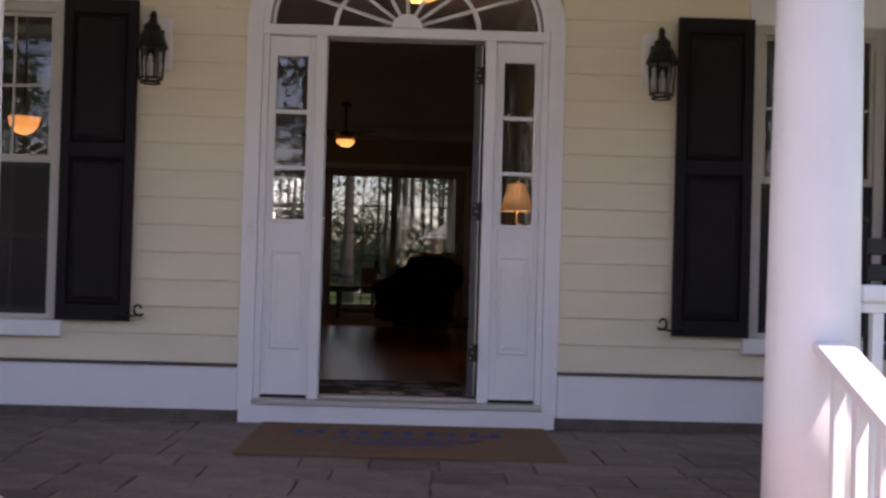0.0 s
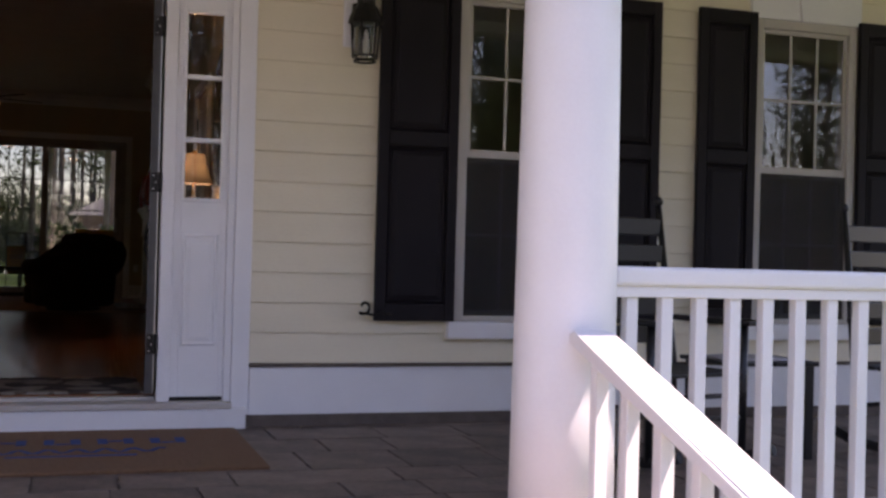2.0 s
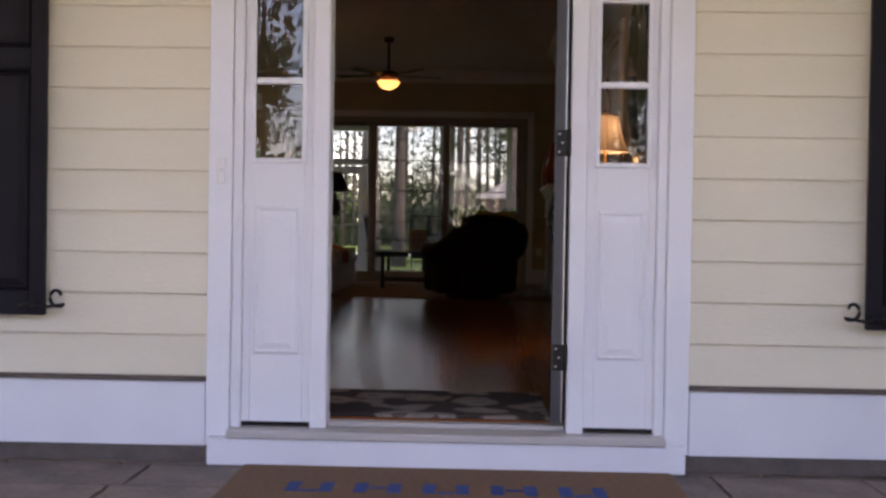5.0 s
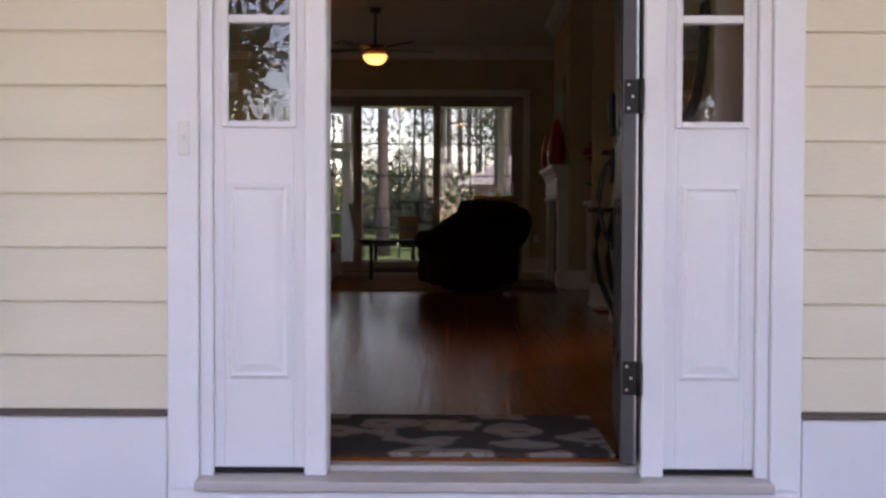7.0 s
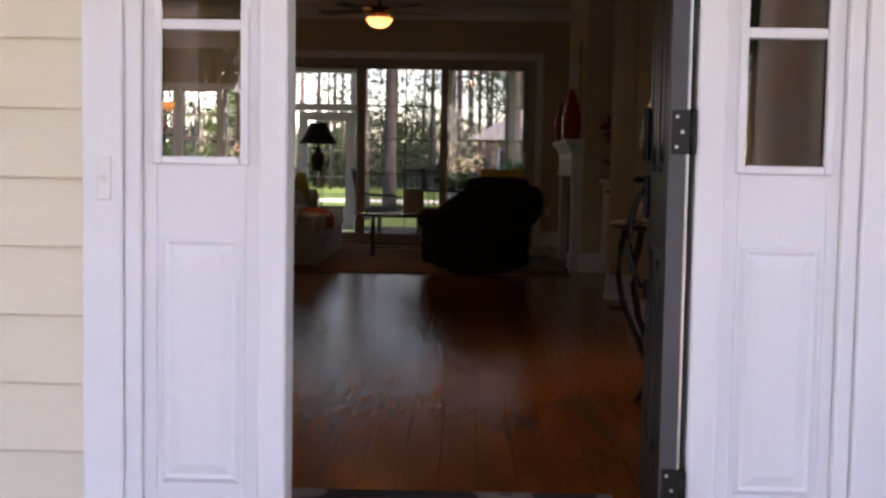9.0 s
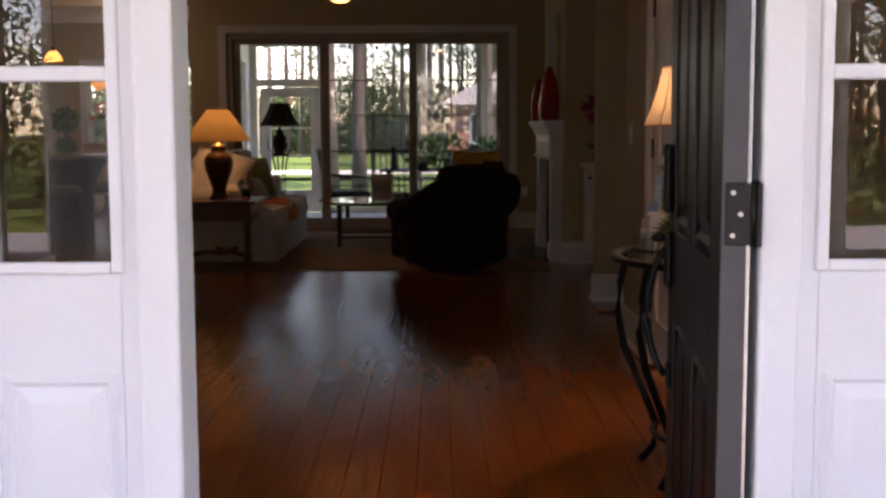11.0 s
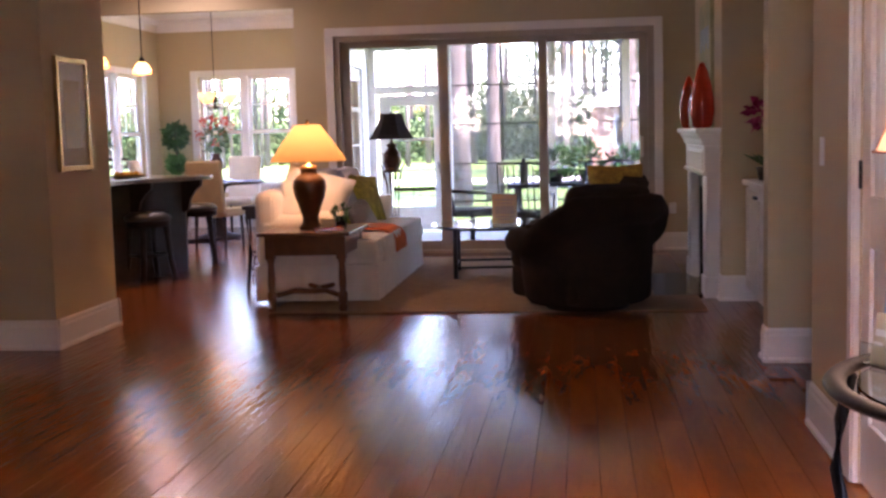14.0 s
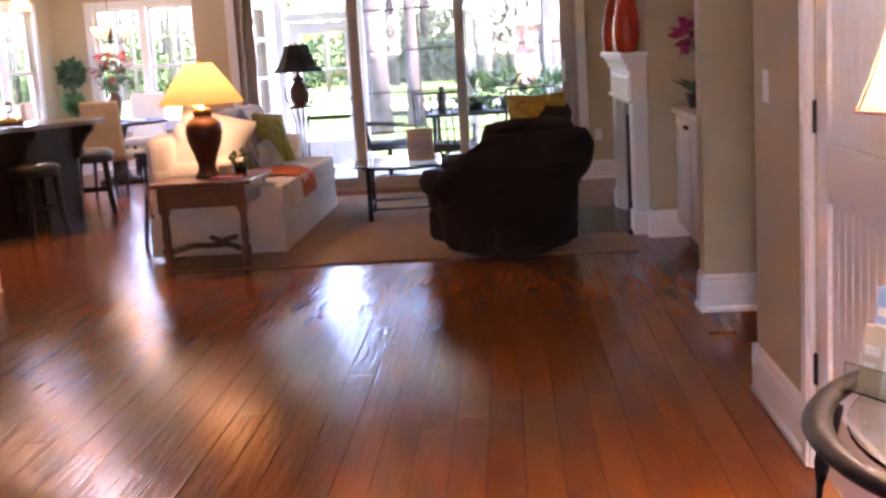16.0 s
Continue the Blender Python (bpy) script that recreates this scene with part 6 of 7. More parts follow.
ch = thing("chandelier", (-4.75, 15.0, CEIL), "dark metal chandelier with lit amber glass bowls", "chandelier")
bm = B()
tube(bm, [(0, 0, 0), (0, 0, -1.05)], 0.006, 6)
lathe(bm, [(0.06, -0.03), (0.065, 0.0)], 16)
part("chain", bm, M["iron"], ch)
bm = B()
lathe(bm, [(0.01, -1.36), (0.03, -1.33), (0.02, -1.28), (0.035, -1.2), (0.015, -1.1), (0.008, -1.04)], 16)
part("stem", bm, M["iron"], ch)
for k in range(3):
    a = k * 2.094 + 0.3
    c, s = math.cos(a), math.sin(a)
    bm = B()
    tube(bm, [(0, 0, -1.3), (0.09 * c, 0.09 * s, -1.345), (0.17 * c, 0.17 * s, -1.33), (0.2 * c, 0.2 * s, -1.27)], 0.009, 6)
    part("arm", bm, M["iron"], ch)
    bm = B()
    lathe(bm, [(0.03, -1.27), (0.07, -1.25), (0.10, -1.20), (0.115, -1.14), (0.11, -1.14)], 20, (0.2 * c, 0.2 * s, 0))
    part("bowl_shade", bm, M["bowl"], ch, "lit amber glass bowl")


def pendant(x, y):
    p = thing("pendant_lamp", (x, y, CEIL), "lit white glass pendant lamp on a dark cord", "pendant lamp", "bar pendants")
    bm = B()
    tube(bm, [(0, 0, 0), (0, 0, -0.93)], 0.006, 6)
    part("cord", bm, M["iron"], p)
    bm = B()
    lathe(bm, [(0.035, -0.985), (0.03, -0.95), (0.015, -0.92), (0.006, -0.91)], 16)
    part("socket_cap", bm, M["iron"], p)
    bm = B()
    lathe(bm, [(0.03, -0.965), (0.06, -0.99), (0.085, -1.03), (0.098, -1.08), (0.094, -1.085)], 24, cap=False)
    part("shade", bm, M["bowl"], p, "lit opal glass shade").modifiers.new("thick", "SOLIDIFY").thickness = 0.003


pendant(-4.23, 11.1)
pendant(-4.23, 10.05)
pb2 = thing("bowl_pendant", (-3.07, 2.6, CEIL), "amber glass bowl pendant lamp in the front room", "pendant lamp")
bm = B()
tube(bm, [(0, 0, 0), (0, 0, -1.1)], 0.006, 6)
part("cord", bm, M["iron"], pb2)
bm = B()
lathe(bm, [(0.02, -1.32), (0.07, -1.30), (0.11, -1.25), (0.125, -1.18), (0.12, -1.18)], 28)
part("bowl_shade", bm, M["bowl"], pb2)
fy = thing("ceiling_light", (0.05, 2.05, CEIL), "amber glass bowl light hung below the foyer ceiling", "ceiling light")
bm = B()
lathe(bm, [(0.07, 0.0), (0.07, -0.012), (0.05, -0.025), (0.012, -0.03)], 24)
part("canopy", bm, M["bronze"], fy)
for k in range(3):
    a = k * 2.0944
    bm = B()
    tube(bm, [(0.03 * math.cos(a), 0.03 * math.sin(a), -0.02), (0.157 * math.cos(a), 0.157 * math.sin(a), -0.19)], 0.004, 6)
    part("rod", bm, M["bronze"], fy)
bm = B()
lathe(bm, [(0.012, -0.29), (0.08, -0.28), (0.13, -0.25), (0.16, -0.19), (0.155, -0.19)], 32)
part("bowl_shade", bm, M["fan_bowl"], fy, "lit amber glass bowl")


# ---- front porch furniture ----
def rocker(at, rz):
    c = thing("rocking_chair", at, "black painted wooden slat-back rocking chair on the porch", "chair", "porch rocking chairs", rz)
    for x in (-0.27, 0.27):
        bm = B()
        tube(bm, [(x, -0.02 - 0.42, 0.10), (x, -0.28, 0.05), (x, 0.0, 0.025), (x, 0.25, 0.05), (x, 0.42, 0.11)], 0.017, 6, 1.6)
        part("rocker_runner", bm, M["black_paint"], c)
        bm = B()
        tube(bm, [(x, 0.22, 0.05), (x, 0.24, 0.45), (x * 0.9, 0.34, 1.19)], [0.02, 0.021, 0.014], 8)
        lathe(bm, [(0.012, 0), (0.024, 0.015), (0.018, 0.035), (0.005, 0.045)], 8, (x * 0.9, 0.34, 1.19))
        part("back_post", bm, M["black_paint"], c)
        bm = B()
        tube(bm, [(x, -0.24, 0.05), (x, -0.24, 0.64)], 0.02, 8)
        part("front_leg", bm, M["black_paint"], c)
        bm = B()
        rbox(bm, x - 0.045, x + 0.045, -0.32, 0.26, 0.635, 0.66, 0.008)
        part("armrest", bm, M["black_paint"], c)
    for k in range(8):
        bm = B()
        y = -0.25 + 0.062 * k
        rbox(bm, -0.27, 0.27, y, y + 0.05, 0.405, 0.425, 0.005)
        part("seat_slat", bm, M["black_paint"], c)
    for k in range(5):
        bm = B()
        z = 0.52 + 0.13 * k
        y = 0.245 + (z - 0.45) * 0.135
        rbox(bm, -0.25, 0.25, y - 0.008, y + 0.008, z, z + 0.085, 0.006)
        part("back_slat", bm, M["black_paint"], c)
    for y, z in ((-0.24, 0.22), (-0.24, 0.32), (0.23, 0.22)):
        bm = B()
        tube(bm, [(-0.27, y, z), (0.27, y, z)], 0.012, 6)
        part("stretcher", bm, M["black_paint"], c)
    return c


r0 = rocker((2.63, -1.25, PORCH_Z), 12)
copy_thing(r0, pose(4.10, -1.28, PORCH_Z, 0, 0, 16))
sdt = thing("porch_side_table", (3.15, -1.15, PORCH_Z), "low black slatted porch side table", "table")
for k in range(6):
    bm = B()
    rbox(bm, -0.25 + 0.085 * k, -0.175 + 0.085 * k, -0.22, 0.22, 0.44, 0.46, 0.004)
    part("top_slat", bm, M["black_paint"], sdt)
for x in (-0.21, 0.21):
    for y in (-0.18, 0.18):
        bm = B()
        rbox(bm, x - 0.02, x + 0.02, y - 0.02, y + 0.02, 0, 0.44, 0.003)
        part("leg", bm, M["black_paint"], sdt)
mg = thing("magazine", (3.15, -1.15, PORCH_Z + 0.46), "open magazine lying on the porch side table", "magazine")
for s in (-1, 1):
    bm = B()
    prism(bm, [(0, 0), (s * 0.05, 0.012), (s * 0.19, 0.004), (s * 0.19, 0.0)], "y", -0.13, 0.13)
    part("page", bm, M["grey_fabric"], mg)

dm = thing("doormat", (0.045, -0.63, PORCH_Z), "brown coir doormat with blue printed shapes", "doormat")
bm = B()
rbox(bm, -0.80, 0.80, -0.55, 0.55, 0.0, 0.016, 0.005)
part("coir_pad", bm, M["coir"], dm)
for k in range(5):
    bm = B()
    x = -0.50 + 0.235 * k
    rbox(bm, x - 0.08, x - 0.035, 0.12, 0.26, 0.0145, 0.018, 0.001)
    rbox(bm, x + 0.035, x + 0.08, 0.12, 0.26, 0.0145, 0.018, 0.001)
    rbox(bm, x - 0.03, x + 0.03, 0.12 + 0.06 * (k % 2), 0.145 + 0.06 * (k % 2), 0.0145, 0.018, 0.001)
    part("print_block", bm, M["blue"], dm, "blue printed block")
bm = B()
pts = [(-0.36 + 0.022 * k, -0.06 + 0.05 * math.sin(k * 1.15), 0.017) for k in range(36)]
tube(bm, pts, 0.014, 5, 0.15)
part("print_scroll", bm, M["blue"], dm, "blue printed scroll line")
bm = B()
rbox(bm, -0.26, 0.28, -0.20, -0.17, 0.0145, 0.018, 0.001)
part("print_bar", bm, M["blue"], dm, "blue printed bar")

# ---- back porch ----
BY = 15.9
bm = B()
box(bm, -2.86, 2.2, 12.66, BY + 0.15, -0.25, -0.05)
struct("back_porch_floor", bm, M["concrete"], "pale concrete floor of the screened back porch", "floor")
bm = B()
box(bm, -2.86, 2.3, 12.62, BY + 0.2, 2.55, 2.65)
struct("back_porch_ceiling", bm, M["trim"], "white back porch ceiling", "ceiling")
# White frame coloured taupe, so the porch shade sits in its material.
sw = new("screen_wall")
tagged(sw, "taupe framed screened porch wall with dark grid bars", "screen wall", kind="structure")
for x in (-2.80, -1.75, -0.32, 0.68, 2.1):
    bm = B()
    rbox(bm, x - 0.05, x + 0.05, BY, BY + 0.10, -0.05, 2.55, 0.005)
    part("post", bm, M["sash"] if x < -1 else M["slider"], sw)
bm = B()
rbox(bm, -2.75, -1.80, BY + 0.01, BY + 0.09, 1.86, 1.97, 0.004)
rbox(bm, -2.75, -1.80, BY + 0.01, BY + 0.09, 2.45, 2.55, 0.004)
part("transom_rail", bm, M["sash"], sw)
bm = B()
for a, b, z0, z1 in ((-2.70, -2.55, -0.03, 1.84), (-1.95, -1.81, -0.03, 1.84), (-2.55, -1.95, 1.70, 1.84), (-2.55, -1.95, -0.03, 0.30), (-2.55, -1.95, 1.22, 1.25), (-2.55, -1.95, 0.80, 0.83)):
    rbox(bm, a, b, BY + 0.02, BY + 0.07, z0, z1, 0.004)
part("screen_door", bm, M["sash"], sw, "taupe screen door")
for z in (0.36, 0.88, 1.42, 1.95):
    bm = B()
    rbox(bm, -1.70, 2.05, BY + 0.045, BY + 0.06, z - 0.009, z + 0.009, 0.002)
    part("grid_bar", bm, M["iron"], sw)
for x in (-1.0, 0.18, 1.4):
    bm = B()
    rbox(bm, x - 0.008, x + 0.008, BY + 0.046, BY + 0.059, -0.05, 2.55, 0.002)
    part("grid_bar", bm, M["iron"], sw)
bm = B()
rbox(bm, -1.70, 2.05, BY + 0.02, BY + 0.08, -0.05, 0.04, 0.004)
part("bottom_rail", bm, M["slider"], sw)
for a, b in ((-1.70, -0.37), (-0.27, 0.63), (0.73, 2.05)):
    bm = B()
    box(bm, a, b, BY + 0.064, BY + 0.066, 0.04, 2.55)
    part("insect_screen", bm, M["porch_screen"], sw, "fine dark insect screen")


def patio_chair(at, rz):
    c = thing("patio_chair", at, "dark metal swivel patio chair with a dark cushion", "chair", "patio chairs", rz)
    bm = B()
    for k in range(4):
        a = k * math.pi / 2 + 0.785
        tube(bm, [(0, 0, 0.06), (0.28 * math.cos(a), 0.28 * math.sin(a), 0.02)], 0.016, 6)
    tube(bm, [(0, 0, 0.04), (0, 0, 0.36)], 0.03, 8)
    part("pedestal", bm, M["iron"], c)
    bm = B()
    rbox(bm, -0.27, 0.27, -0.27, 0.27, 0.36, 0.45, 0.03, 3)
    part("cushion", bm, M["black_fabric"], c)
    bm = B()
    for x in (-0.26, 0.26):
        tube(bm, [(x, 0.25, 0.38), (x, -0.05, 0.38), (x, -0.25, 0.42), (x, -0.36, 1.0)], 0.014, 6)
        tube(bm, [(x, 0.22, 0.38), (x, 0.24, 0.62), (x, -0.28, 0.66)], 0.014, 6)
    for k in range(7):
        x = -0.22 + 0.0733 * k
        tube(bm, [(x, -0.26, 0.44), (x, -0.36, 0.98)], 0.007, 5)
    tube(bm, [(-0.26, -0.36, 1.0), (0.26, -0.36, 1.0)], 0.014, 6)
    part("frame", bm, M["iron"], c)
    return c


pcx = patio_chair((-1.25, 13.9, -0.05), -75)
copy_thing(pcx, pose(0.95, 14.0, -0.05, 0, 0, 80))
copy_thing(pcx, pose(-0.55, 13.25, -0.05, 0, 0, -10))
copy_thing(pcx, pose(0.30, 13.25, -0.05, 0, 0, 12))
pt = thing("patio_table", (-0.15, 14.1, -0.05), "dark metal lattice patio table", "table")
bm = B()
rbox(bm, -0.65, 0.65, -0.45, 0.45, 0.70, 0.73, 0.006)
part("tabletop", bm, M["iron"], pt)
for x in (-0.55, 0.55):
    for y in (-0.36, 0.36):
        bm = B()
        tube(bm, [(x, y, 0.70), (x, y, 0.0)], 0.02, 6)
        part("leg", bm, M["iron"], pt)
for i, (x, y, r) in enumerate(((0.15, 14.1, 0.26), (-0.25, 14.2, 0.2), (0.6, 14.15, 0.2))):
    f = thing("patio_plant", (x, y, 0.68), "dark leafy potted plant on the patio table", "plant", "patio plants")
    bm = B()
    lathe(bm, [(0.08, 0), (0.11, 0.15), (0.1, 0.15)], 14)
    part("pot", bm, M["soil"], f)
    bm = B()
    leaf_ball(bm, rng, (0, 0, 0.22), r, 130, 0.16, 0.022)
    part("foliage", bm, M["leaf"], f)
bm = B()
lathe(bm, [(0.05, 0), (0.055, 0.02), (0.05, 0.22), (0.03, 0.26), (0.035, 0.3), (0.03, 0.3)], 12)
solo("patio_lantern", bm, M["iron"], "dark metal lantern on the patio table", "lantern", at=(-0.62, 13.95, 0.68))

# ---- ground, road, path ----
bm = B()
n = 60
xs = [-400, -200, -100, -60, -40] + [-34 + 2.6 * k for k in range(27)] + [40, 60, 100, 200, 400]
ys = [-400, -200, -100, -60] + [-44 + 4 * k for k in range(38)] + [120, 160, 250, 400]
grid = []
for y in ys:
    row = []
    for x in xs:
        z = YARD_Z - 0.02 if y < 0 else -0.32
        if -9 < x < 6.5 and -2.9 < y < 17:
            z = -0.75
        elif abs(y) > 8:
            z += 0.10 * noise.noise(Vector((x * 0.06, y * 0.06, 0)))
        row.append(bm.verts.new((x, y, z)))
    grid.append(row)
for a, b in zip(grid, grid[1:]):
    for i in range(len(xs) - 1):
        bm.faces.new((a[i], a[i + 1], b[i + 1], b[i])).smooth = True
struct("ground", bm, M["grass"], "green mown lawn reaching the woods", "ground")
bm = B()
rows = []
for i in range(41):
    x = -60 + 3 * i
    y = -15.5 - 0.004 * (x + 6) ** 2
    rows.append([bm.verts.new((x, y + d, YARD_Z + 0.10 - abs(d) * 0.01)) for d in (-3.2, 0, 3.2)])
for a, b in zip(rows, rows[1:]):
    for k in (0, 1):
        bm.faces.new((a[k], b[k], b[k + 1], a[k + 1]))
struct("road", bm, M["asphalt"], "pale asphalt street in front of the house", "road")
# Walk made wider than needed so pale concrete reflects sun up to the porch.
bm = B()
box(bm, -1.6, 1.6, -12.4, -3.56, YARD_Z - 0.1, YARD_Z + 0.004)
struct("pavement", bm, M["concrete"], "pale concrete front walk to the steps", "pavement")
# Driveway added as a pale reflector that brightens the porch front.
bm = B()
box(bm, -16, -6.5, -12.3, -5.5, YARD_Z - 0.1, YARD_Z + 0.006)
struct("driveway", bm, M["concrete"], "broad pale concrete driveway beside the lawn", "driveway")
bm = B()
rows = []
for i in range(31):
    x = -45 + 3 * i
    y = 34 + 0.006 * (x + 5) ** 2
    rows.append([bm.verts.new((x, y - 1.5, -0.10)), bm.verts.new((x, y + 1.5, -0.10))])
for a, b in zip(rows, rows[1:]):
    bm.faces.new((a[0], b[0], b[1], a[1]))
struct("cart_path", bm, M["concrete"], "pale concrete path across the back lawn", "path")


# ---- trees ----
def pine_mesh(seed, h, crown0, spread, tufts, needle, tr):
    """Trunk and limbs, and the crown, of a tall pine."""
    r = random.Random(seed)
    trunk, crown = B(), B()
    lean = Vector((r.uniform(-0.03, 0.03), r.uniform(-0.03, 0.03), 0))
    pts = [Vector((0, 0, h * k / 8)) + lean * h * (k / 8) ** 2 for k in range(9)]
    tube(trunk, [tuple(p) for p in pts], [tr * (1.25 if k == 0 else 1 - 0.09 * k) for k in range(9)], 10)
    for i in range(26):
        k = crown0 + (1 - crown0) * (i / 26)
        base = Vector((0, 0, h * k)) + lean * h * k * k
        a = i * 2.4 + r.uniform(-0.4, 0.4)
        ln = spread * (1.15 - 0.75 * (k - crown0) / (1 - crown0)) * r.uniform(0.55, 1.1)
        tip = base + Vector((math.cos(a) * ln, math.sin(a) * ln, ln * r.uniform(-0.05, 0.4)))
        tube(trunk, [tuple(base), tuple((base + tip) / 2 + Vector((0, 0, 0.1))), tuple(tip)], [0.05, 0.035, 0.012], 4)
        for j in range(tufts):
            q = base.lerp(tip, r.uniform(0.3, 1.08)) + Vector((r.uniform(-0.45, 0.45), r.uniform(-0.45, 0.45), r.uniform(-0.3, 0.35)))
            for _ in range(7):
                leaf_quad(crown, q, rnd_dir(r, 0.3), rnd_dir(r), needle * r.uniform(0.7, 1.2), needle * 0.11)
    return finish(trunk, "trunk", M["bark"]), finish(crown, "crown", M["needles"])


PINES = [pine_mesh(11, 15, 0.42, 2.6, 30, 0.24, 0.21), pine_mesh(12, 13, 0.36, 2.4, 30, 0.24, 0.19), pine_mesh(13, 17, 0.48, 2.8, 30, 0.26, 0.23)]


def pine(x, y, z, k, s=1.0, label="tall pine tree with grey brown bark"):
    t = thing("pine_tree", (x, y, z), label, "tree", "pine trees", rz=(x * 71 + y * 37) % 360)
    for me, nm in zip(PINES[k], ("trunk", "crown")):
        o = new(nm, me)
        o.parent = t
    t.scale = (s, s, s)
    return t


for i, (x, y, k, s) in enumerate(((-2.55, 25, 2, 1.0), (-1.95, 27, 0, 0.8), (1.1, 26, 2, 0.95), (-6.2, 30, 1, 0.9), (-9.5, 26, 0, 1.0), (-12.5, 33, 2, 1.0), (-4.3, 42, 0, 0.9), (-0.6, 46, 1, 1.0),
                                  (4.5, 37, 0, 1.0), (-15.5, 28, 1, 1.0), (-8.0, 44, 2, 1.0), (-19.0, 36, 0, 1.0), (-22.0, 27, 2, 1.0), (-13.5, 21, 0, 0.9), (8.5, 44, 1, 1.0))):
    pine(x, y, -0.35, k, s)


def broad_mesh(seed, h, r0, n):
    r = random.Random(seed)
    trunk, crown = B(), B()
    tube(trunk, [(0, 0, 0), (0.05, 0, h * 0.2), (0.0, 0.05, h * 0.45), (0.1, 0, h * 0.8)], [0.2, 0.16, 0.12, 0.04], 8)
    for i in range(14):
        d = rnd_dir(r, 0.4)
        c = Vector((0, 0, h * 0.62)) + Vector((d.x * r0, d.y * r0, d.z * h * 0.28)) * r.uniform(0.3, 0.95)
        tube(trunk, [(0, 0, h * r.uniform(0.25, 0.5)), tuple(c)], [0.06, 0.015], 4)
        leaf_ball(crown, r, tuple(c), r0 * r.uniform(0.28, 0.45), n, 0.16, 0.05)
    return finish(trunk, "trunk", M["bark"]), finish(crown, "crown", M["needles_light"])


BROAD = [broad_mesh(21, 8, 2.6, 420), broad_mesh(22, 6.5, 2.2, 420)]
for x, y, k, s in ((-14, -27, 0, 1.2), (-7, -30, 1, 1.3), (6, -28, 0, 1.2), (12, -24, 1, 1.2), (18, -29, 0, 1.3), (-22, -26, 1, 1.3), (10.5, 31, 1, 0.9), (-24, 45, 0, 1.2), (3.0, 52, 1, 0.6), (-10, 50, 1, 0.9)):
    t = thing("leafy_tree", (x, y, YARD_Z if y < 0 else -0.4), "light green leafy tree at the lawn's edge", "tree", "leafy trees", rz=(x * 31) % 360)
    for me, nm in zip(BROAD[k], ("trunk", "crown")):
        new(nm, me).parent = t
    t.scale = (s, s, s)
for x, y, k, s in ((-17, -30, 2, 1.0), (2, -33, 0, 1.0), (9, -34, 2, 1.0), (-3.5, -36, 1, 1.1), (-11, -35, 2, 1.1)):
    pine(x, y, YARD_Z - 0.05, k, s, "tall pine tree across the street")


def woods(name, spots, seed, label, low, high, n, size, bare=0):
    """Many far trees as one mesh of trunks and leaves."""
    r = random.Random(seed)
    tb, cb = B(), B()
    for x, y, z in spots:
        h = r.uniform(low, high)
        tube(tb, [(x, y, z - 0.3), (x + r.uniform(-0.3, 0.3), y, z + h * 0.9)], [r.uniform(0.13, 0.22), 0.06], 5)
        lo = r.choice((0.12, 0.35, 0.5))
        for _ in range(n):
            k = r.uniform(lo, 1.0)
            w = (1.08 - k) * r.uniform(2.2, 3.6) + 0.5
            a = r.uniform(0, 6.28)
            rad = w * math.sqrt(r.random())
            leaf_quad(cb, (x + rad * math.cos(a), y + rad * math.sin(a), z + h * k), rnd_dir(r, 0.2), rnd_dir(r), size * r.uniform(0.22, 0.5), size * r.uniform(0.05, 0.11))
    for _ in range(bare):                       # thin bare stems between the trees
        x, y, z = r.choice(spots)
        x, y = x + r.uniform(-3, 3), y - r.uniform(0, 6)
        tube(tb, [(x, y, z - 0.3), (x + r.uniform(-0.3, 0.3), y, z + r.uniform(7, 12))], [r.uniform(0.07, 0.14), 0.04], 5)
    t = new(name)
    tagged(t, label, "woods", kind="stuff")
    part("trunks", tb, M["bark"], t)
    part("foliage", cb, M["needles"], t)


def thicket(name, rows, x0, x1, z, seed, n, label, size=1.0):
    """The undergrowth of the woods, many small leaves in a deep uneven band."""
    r = random.Random(seed)
    cb = B()
    for y, tall in rows:
        for _ in range(n):
            x = r.uniform(x0, x1)
            top = tall * (1 + 0.35 * noise.noise(Vector((x * 0.11, y, 0))) + 0.3 * noise.noise(Vector((x * 0.4, y, 3))))
            leaf_quad(cb, (x, y + r.uniform(-3, 3), z + top * r.random() ** 0.85), rnd_dir(r, 0.2), rnd_dir(r), size * r.uniform(0.28, 0.55), size * r.uniform(0.08, 0.16))
    solo(name, cb, M["needles"], label, "shrubs", kind="stuff")


thicket("far_thicket", ((70, 2.6), (82, 4.0), (94, 5.5)), -62, 30, -0.4, 51, 45000, "dark green undergrowth below the far woods", 0.75)
thicket("street_thicket", ((-48, 5.0), (-62, 8.0)), -60, 80, YARD_Z, 52, 17000, "dark green undergrowth across the street")
rw = random.Random(9)
woods("far_woods", [(rw.uniform(-75, 55), rw.uniform(60, 88), -0.4) for _ in range(175)], 31, "dense mixed pine woods behind the lawn", 11, 18, 620, 0.8, 160)
woods("street_woods", [(rw.uniform(-70, 90), rw.uniform(-58, -36), YARD_Z) for _ in range(165)], 32, "dense woods across the street", 11, 17, 650, 1.1)
bm = B()
r5 = random.Random(17)
for k in range(70):
    x = -30 + k * 0.9 + r5.uniform(-0.4, 0.4)
    leaf_ball(bm, r5, (x, -22.5 + r5.uniform(-1, 1) - 0.004 * (x + 6) ** 2, YARD_Z + 0.6), r5.uniform(0.6, 1.3), 70, 0.35, 0.12)
solo("shrub_border", bm, M["needles_light"], "low green shrubs along the far side of the street", "shrubs", kind="stuff")


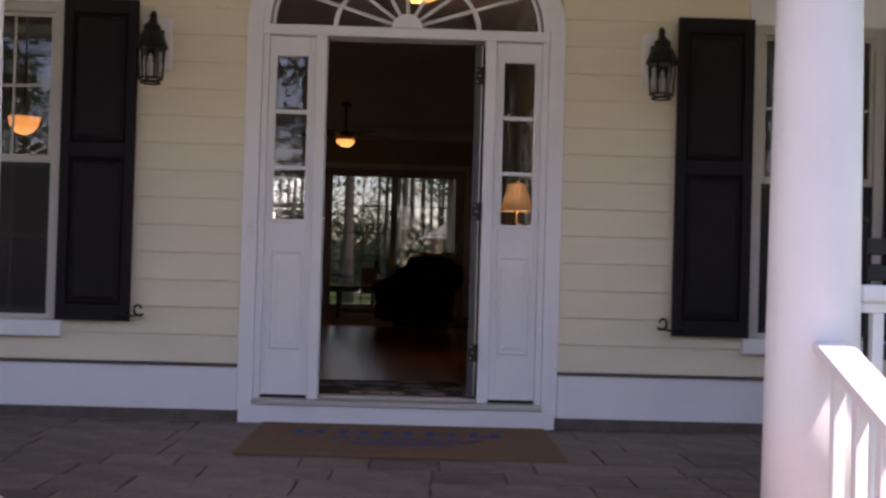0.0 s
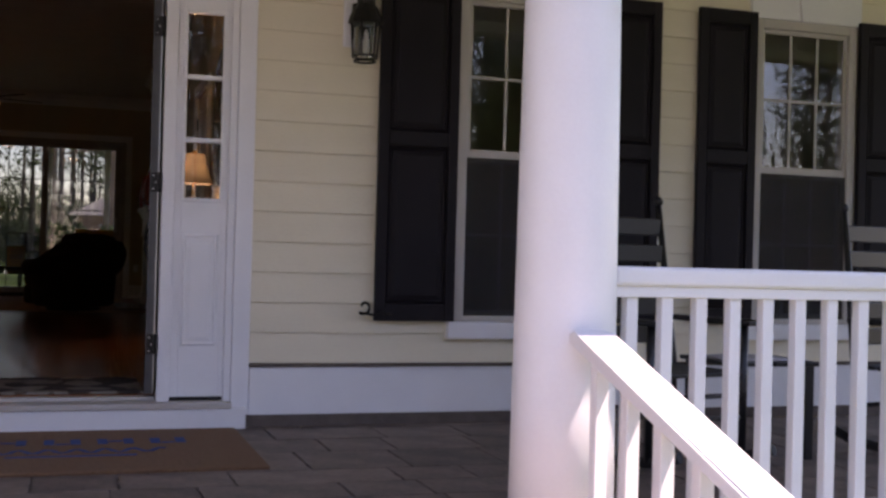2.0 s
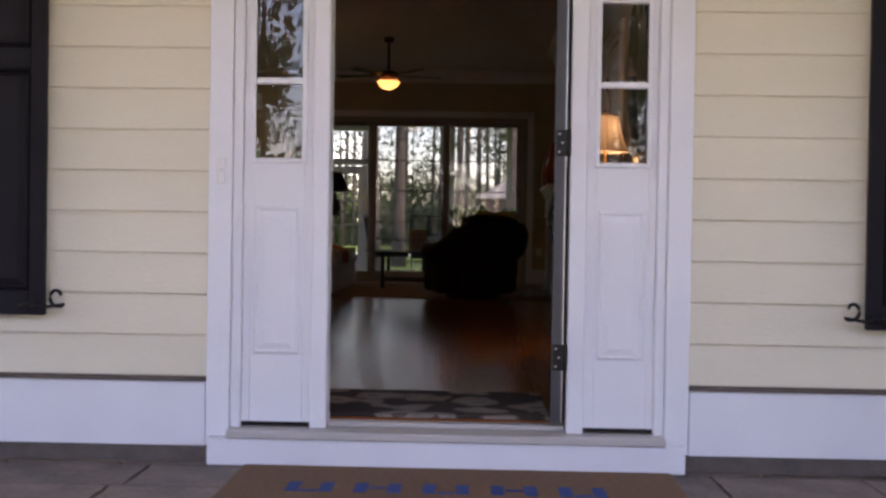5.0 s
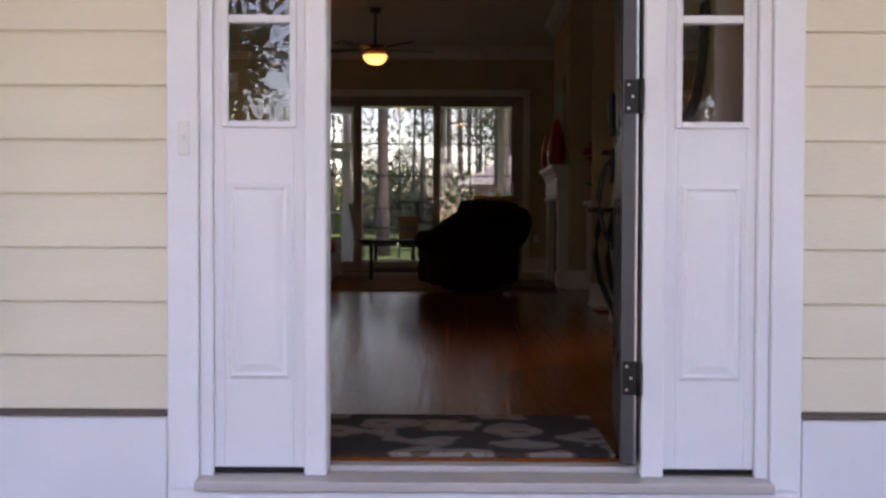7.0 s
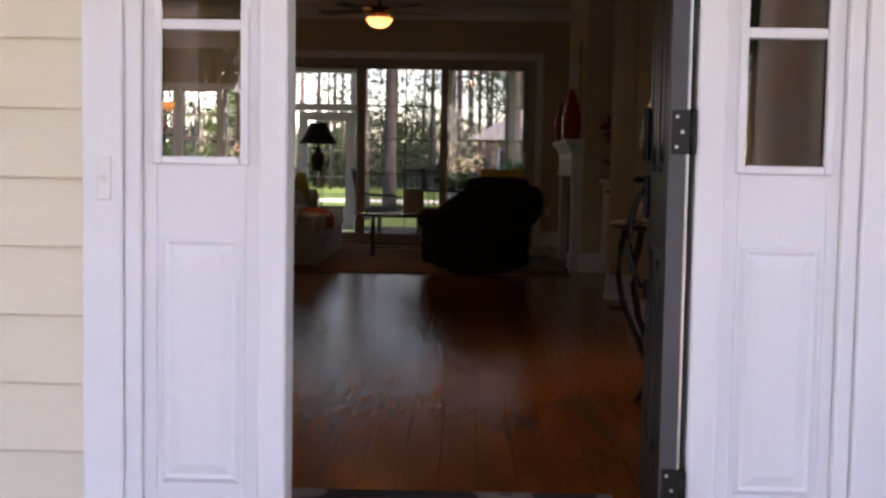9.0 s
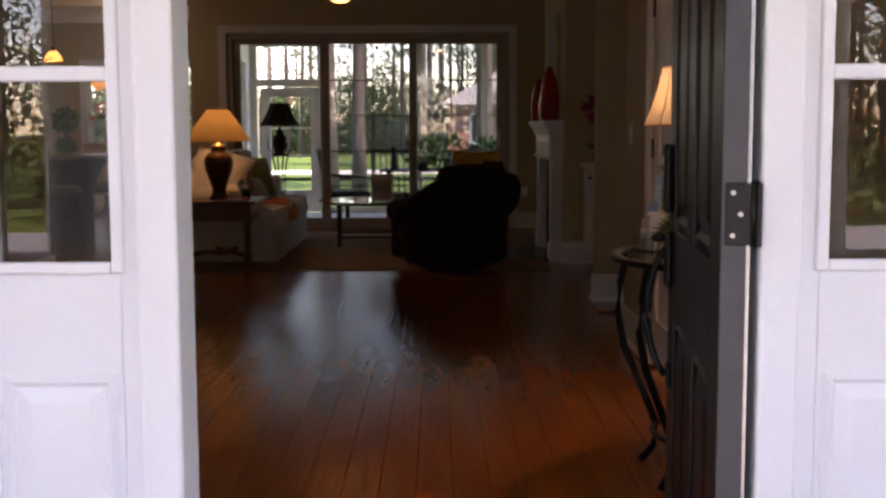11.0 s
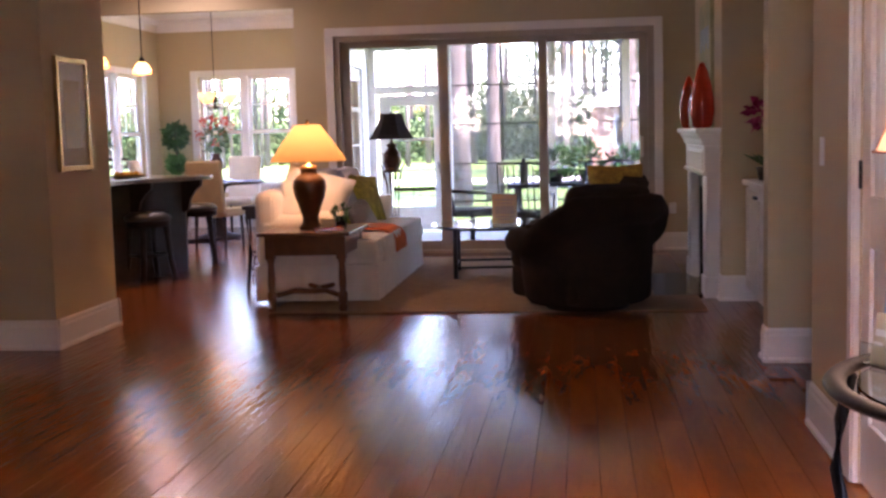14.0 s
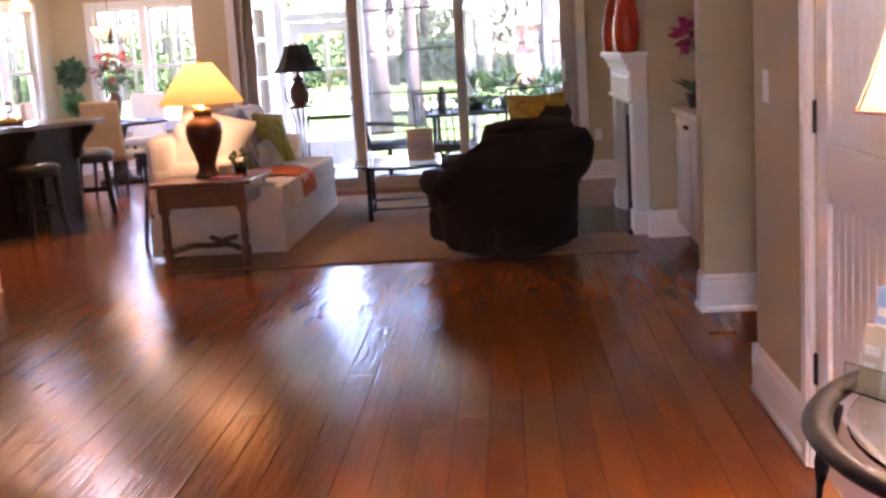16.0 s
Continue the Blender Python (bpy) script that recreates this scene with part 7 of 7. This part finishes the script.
def neighbour(x, y, z, w, d, h, rz, roof_h, label):
    hs = thing("house", (x, y, z), label, "house", "neighbouring houses", rz)
    bm = B()
    box(bm, -w / 2, w / 2, -d / 2, d / 2, -0.5, h)
    part("wall", bm, M["brick"], hs)
    bm = B()
    o = 0.5
    lo = [bm.verts.new(p) for p in ((-w / 2 - o, -d / 2 - o, h), (w / 2 + o, -d / 2 - o, h), (w / 2 + o, d / 2 + o, h), (-w / 2 - o, d / 2 + o, h))]
    a, b = bm.verts.new((-w / 2 + d / 2, 0, h + roof_h)), bm.verts.new((w / 2 - d / 2, 0, h + roof_h))
    for f in ((lo[0], lo[1], b, a), (lo[1], lo[2], b), (lo[2], lo[3], a, b), (lo[3], lo[0], a), (lo[3], lo[2], lo[1], lo[0])):
        bm.faces.new(f)
    part("roof", bm, M["grey_roof"], hs)
    for k in range(4):
        xx = -w / 2 + w * (k + 0.5) / 4
        wn_ = new("window")
        wn_.parent = hs
        bm = B()
        for a0, b0, z0, z1 in ((xx - 0.5, xx - 0.42, 0.9, 2.3), (xx + 0.42, xx + 0.5, 0.9, 2.3), (xx - 0.42, xx + 0.42, 2.22, 2.3), (xx - 0.42, xx + 0.42, 0.9, 0.98)):
            box(bm, a0, b0, -d / 2 - 0.04, -d / 2 - 0.002, z0, z1)
        part("frame", bm, M["trim"], wn_)
        bm = B()
        box(bm, xx - 0.42, xx + 0.42, -d / 2 - 0.02, -d / 2 - 0.004, 0.98, 2.22)
        part("pane", bm, M["slate"], wn_)


neighbour(6.3, 56, -0.4, 11.5, 8.0, 2.7, 0, 2.6, "red brick house with a grey hipped roof across the lawn")
neighbour(-30, -30, YARD_Z, 14, 9, 2.8, 155, 3.2, "brick house with a grey roof across the street")


# ---- pieces: floor boards and stamped porch slabs ----
PW = 0.127
r6 = random.Random(41)
plank_me = {}


def plank_mesh(length):
    key = round(length, 1)
    if key not in plank_me:
        t = B()
        g = 0.0003
        prism(t, [(g, -0.018), (PW - g, -0.018), (PW - g, -0.002), (PW - g - 0.001, 0.0), (g + 0.001, 0.0), (g, -0.002)], "y", g, key - g)
        plank_me[key] = finish(t, "plank", M["floor"])
    return plank_me[key], key


rest = B()
count = 0
col = 0
x = -8.0 + 0.001
while x < 1.75:
    y = 0.175 - r6.uniform(0, 1.0)
    while y < 12.5:
        ln = r6.choice((0.9, 1.1, 1.3, 1.5, 1.7))
        y0, y1 = max(y, 0.175), min(y + ln, 12.5)
        if y1 - y0 > 0.05 and not (x + PW > 1.06 and (y0 < 5.0)):
            full = abs((y1 - y0) - ln) < 1e-4
            if full and -1.9 < x < 1.0 and y0 < 8.2 and count < 300:
                me, key = plank_mesh(ln)
                o = new("plank", me)
                o.parent = floor
                o.location = (x, y0, r6.uniform(-0.0006, 0.0006))
                count += 1
            else:
                g = 0.0003
                prism(rest, [(x + g, -0.018), (x + PW - g, -0.018), (x + PW - g, -0.002), (x + PW - g - 0.001, 0.0), (x + g + 0.001, 0.0), (x + g, -0.002)], "y", y0 + g, y1 - g)
        y += ln
    x += PW
x = -6.1
while x < -3.1:
    y = 12.51
    while y < 16.6:
        y1 = min(y + r6.choice((0.9, 1.2, 1.5)), 16.64)
        prism(rest, [(x + 0.002, -0.018), (x + PW - 0.002, -0.018), (x + PW - 0.002, -0.003), (x + PW - 0.005, 0.0), (x + 0.005, 0.0), (x + 0.002, -0.003)], "y", y + 0.002, y1 - 0.002)
        y = y1
    x += PW
o = part("more_planks", rest, M["floor"], floor)
o["kind"] = "stuff"

# stamped stones in courses of uneven depth and width
y0 = -2.93
row = 0
while y0 < -0.02:
    d = min(r6.choice((0.28, 0.36, 0.44)), 0.005 - y0)
    x0 = -6.75 - r6.uniform(0, 0.3)
    while x0 < 8.4:
        w = r6.choice((0.32, 0.44, 0.56, 0.68))
        x1 = min(x0 + w, 8.45)
        t = B()
        g, n, ring = 0.0022, 5, []
        for (ax, ay), (bx, by) in (((g, g), (x1 - x0 - g, g)), ((x1 - x0 - g, g), (x1 - x0 - g, d - g)), ((x1 - x0 - g, d - g), (g, d - g)), ((g, d - g), (g, g))):
            for k in range(n):
                u, k2 = k / n, r6.uniform(0, 0.03)
                px, py = ax + (bx - ax) * u, ay + (by - ay) * u
                ring.append((px + ((x1 - x0) / 2 - px) * k2, py + (d / 2 - py) * k2))
        prism(t, ring, "z", -0.013, 0.0)
        s = part("stone_slab", t, M["porch"], porch)
        s.location = (x0, y0, PORCH_Z + r6.uniform(-0.001, 0.001))
        x0 = x1
    y0 += d
    row += 1
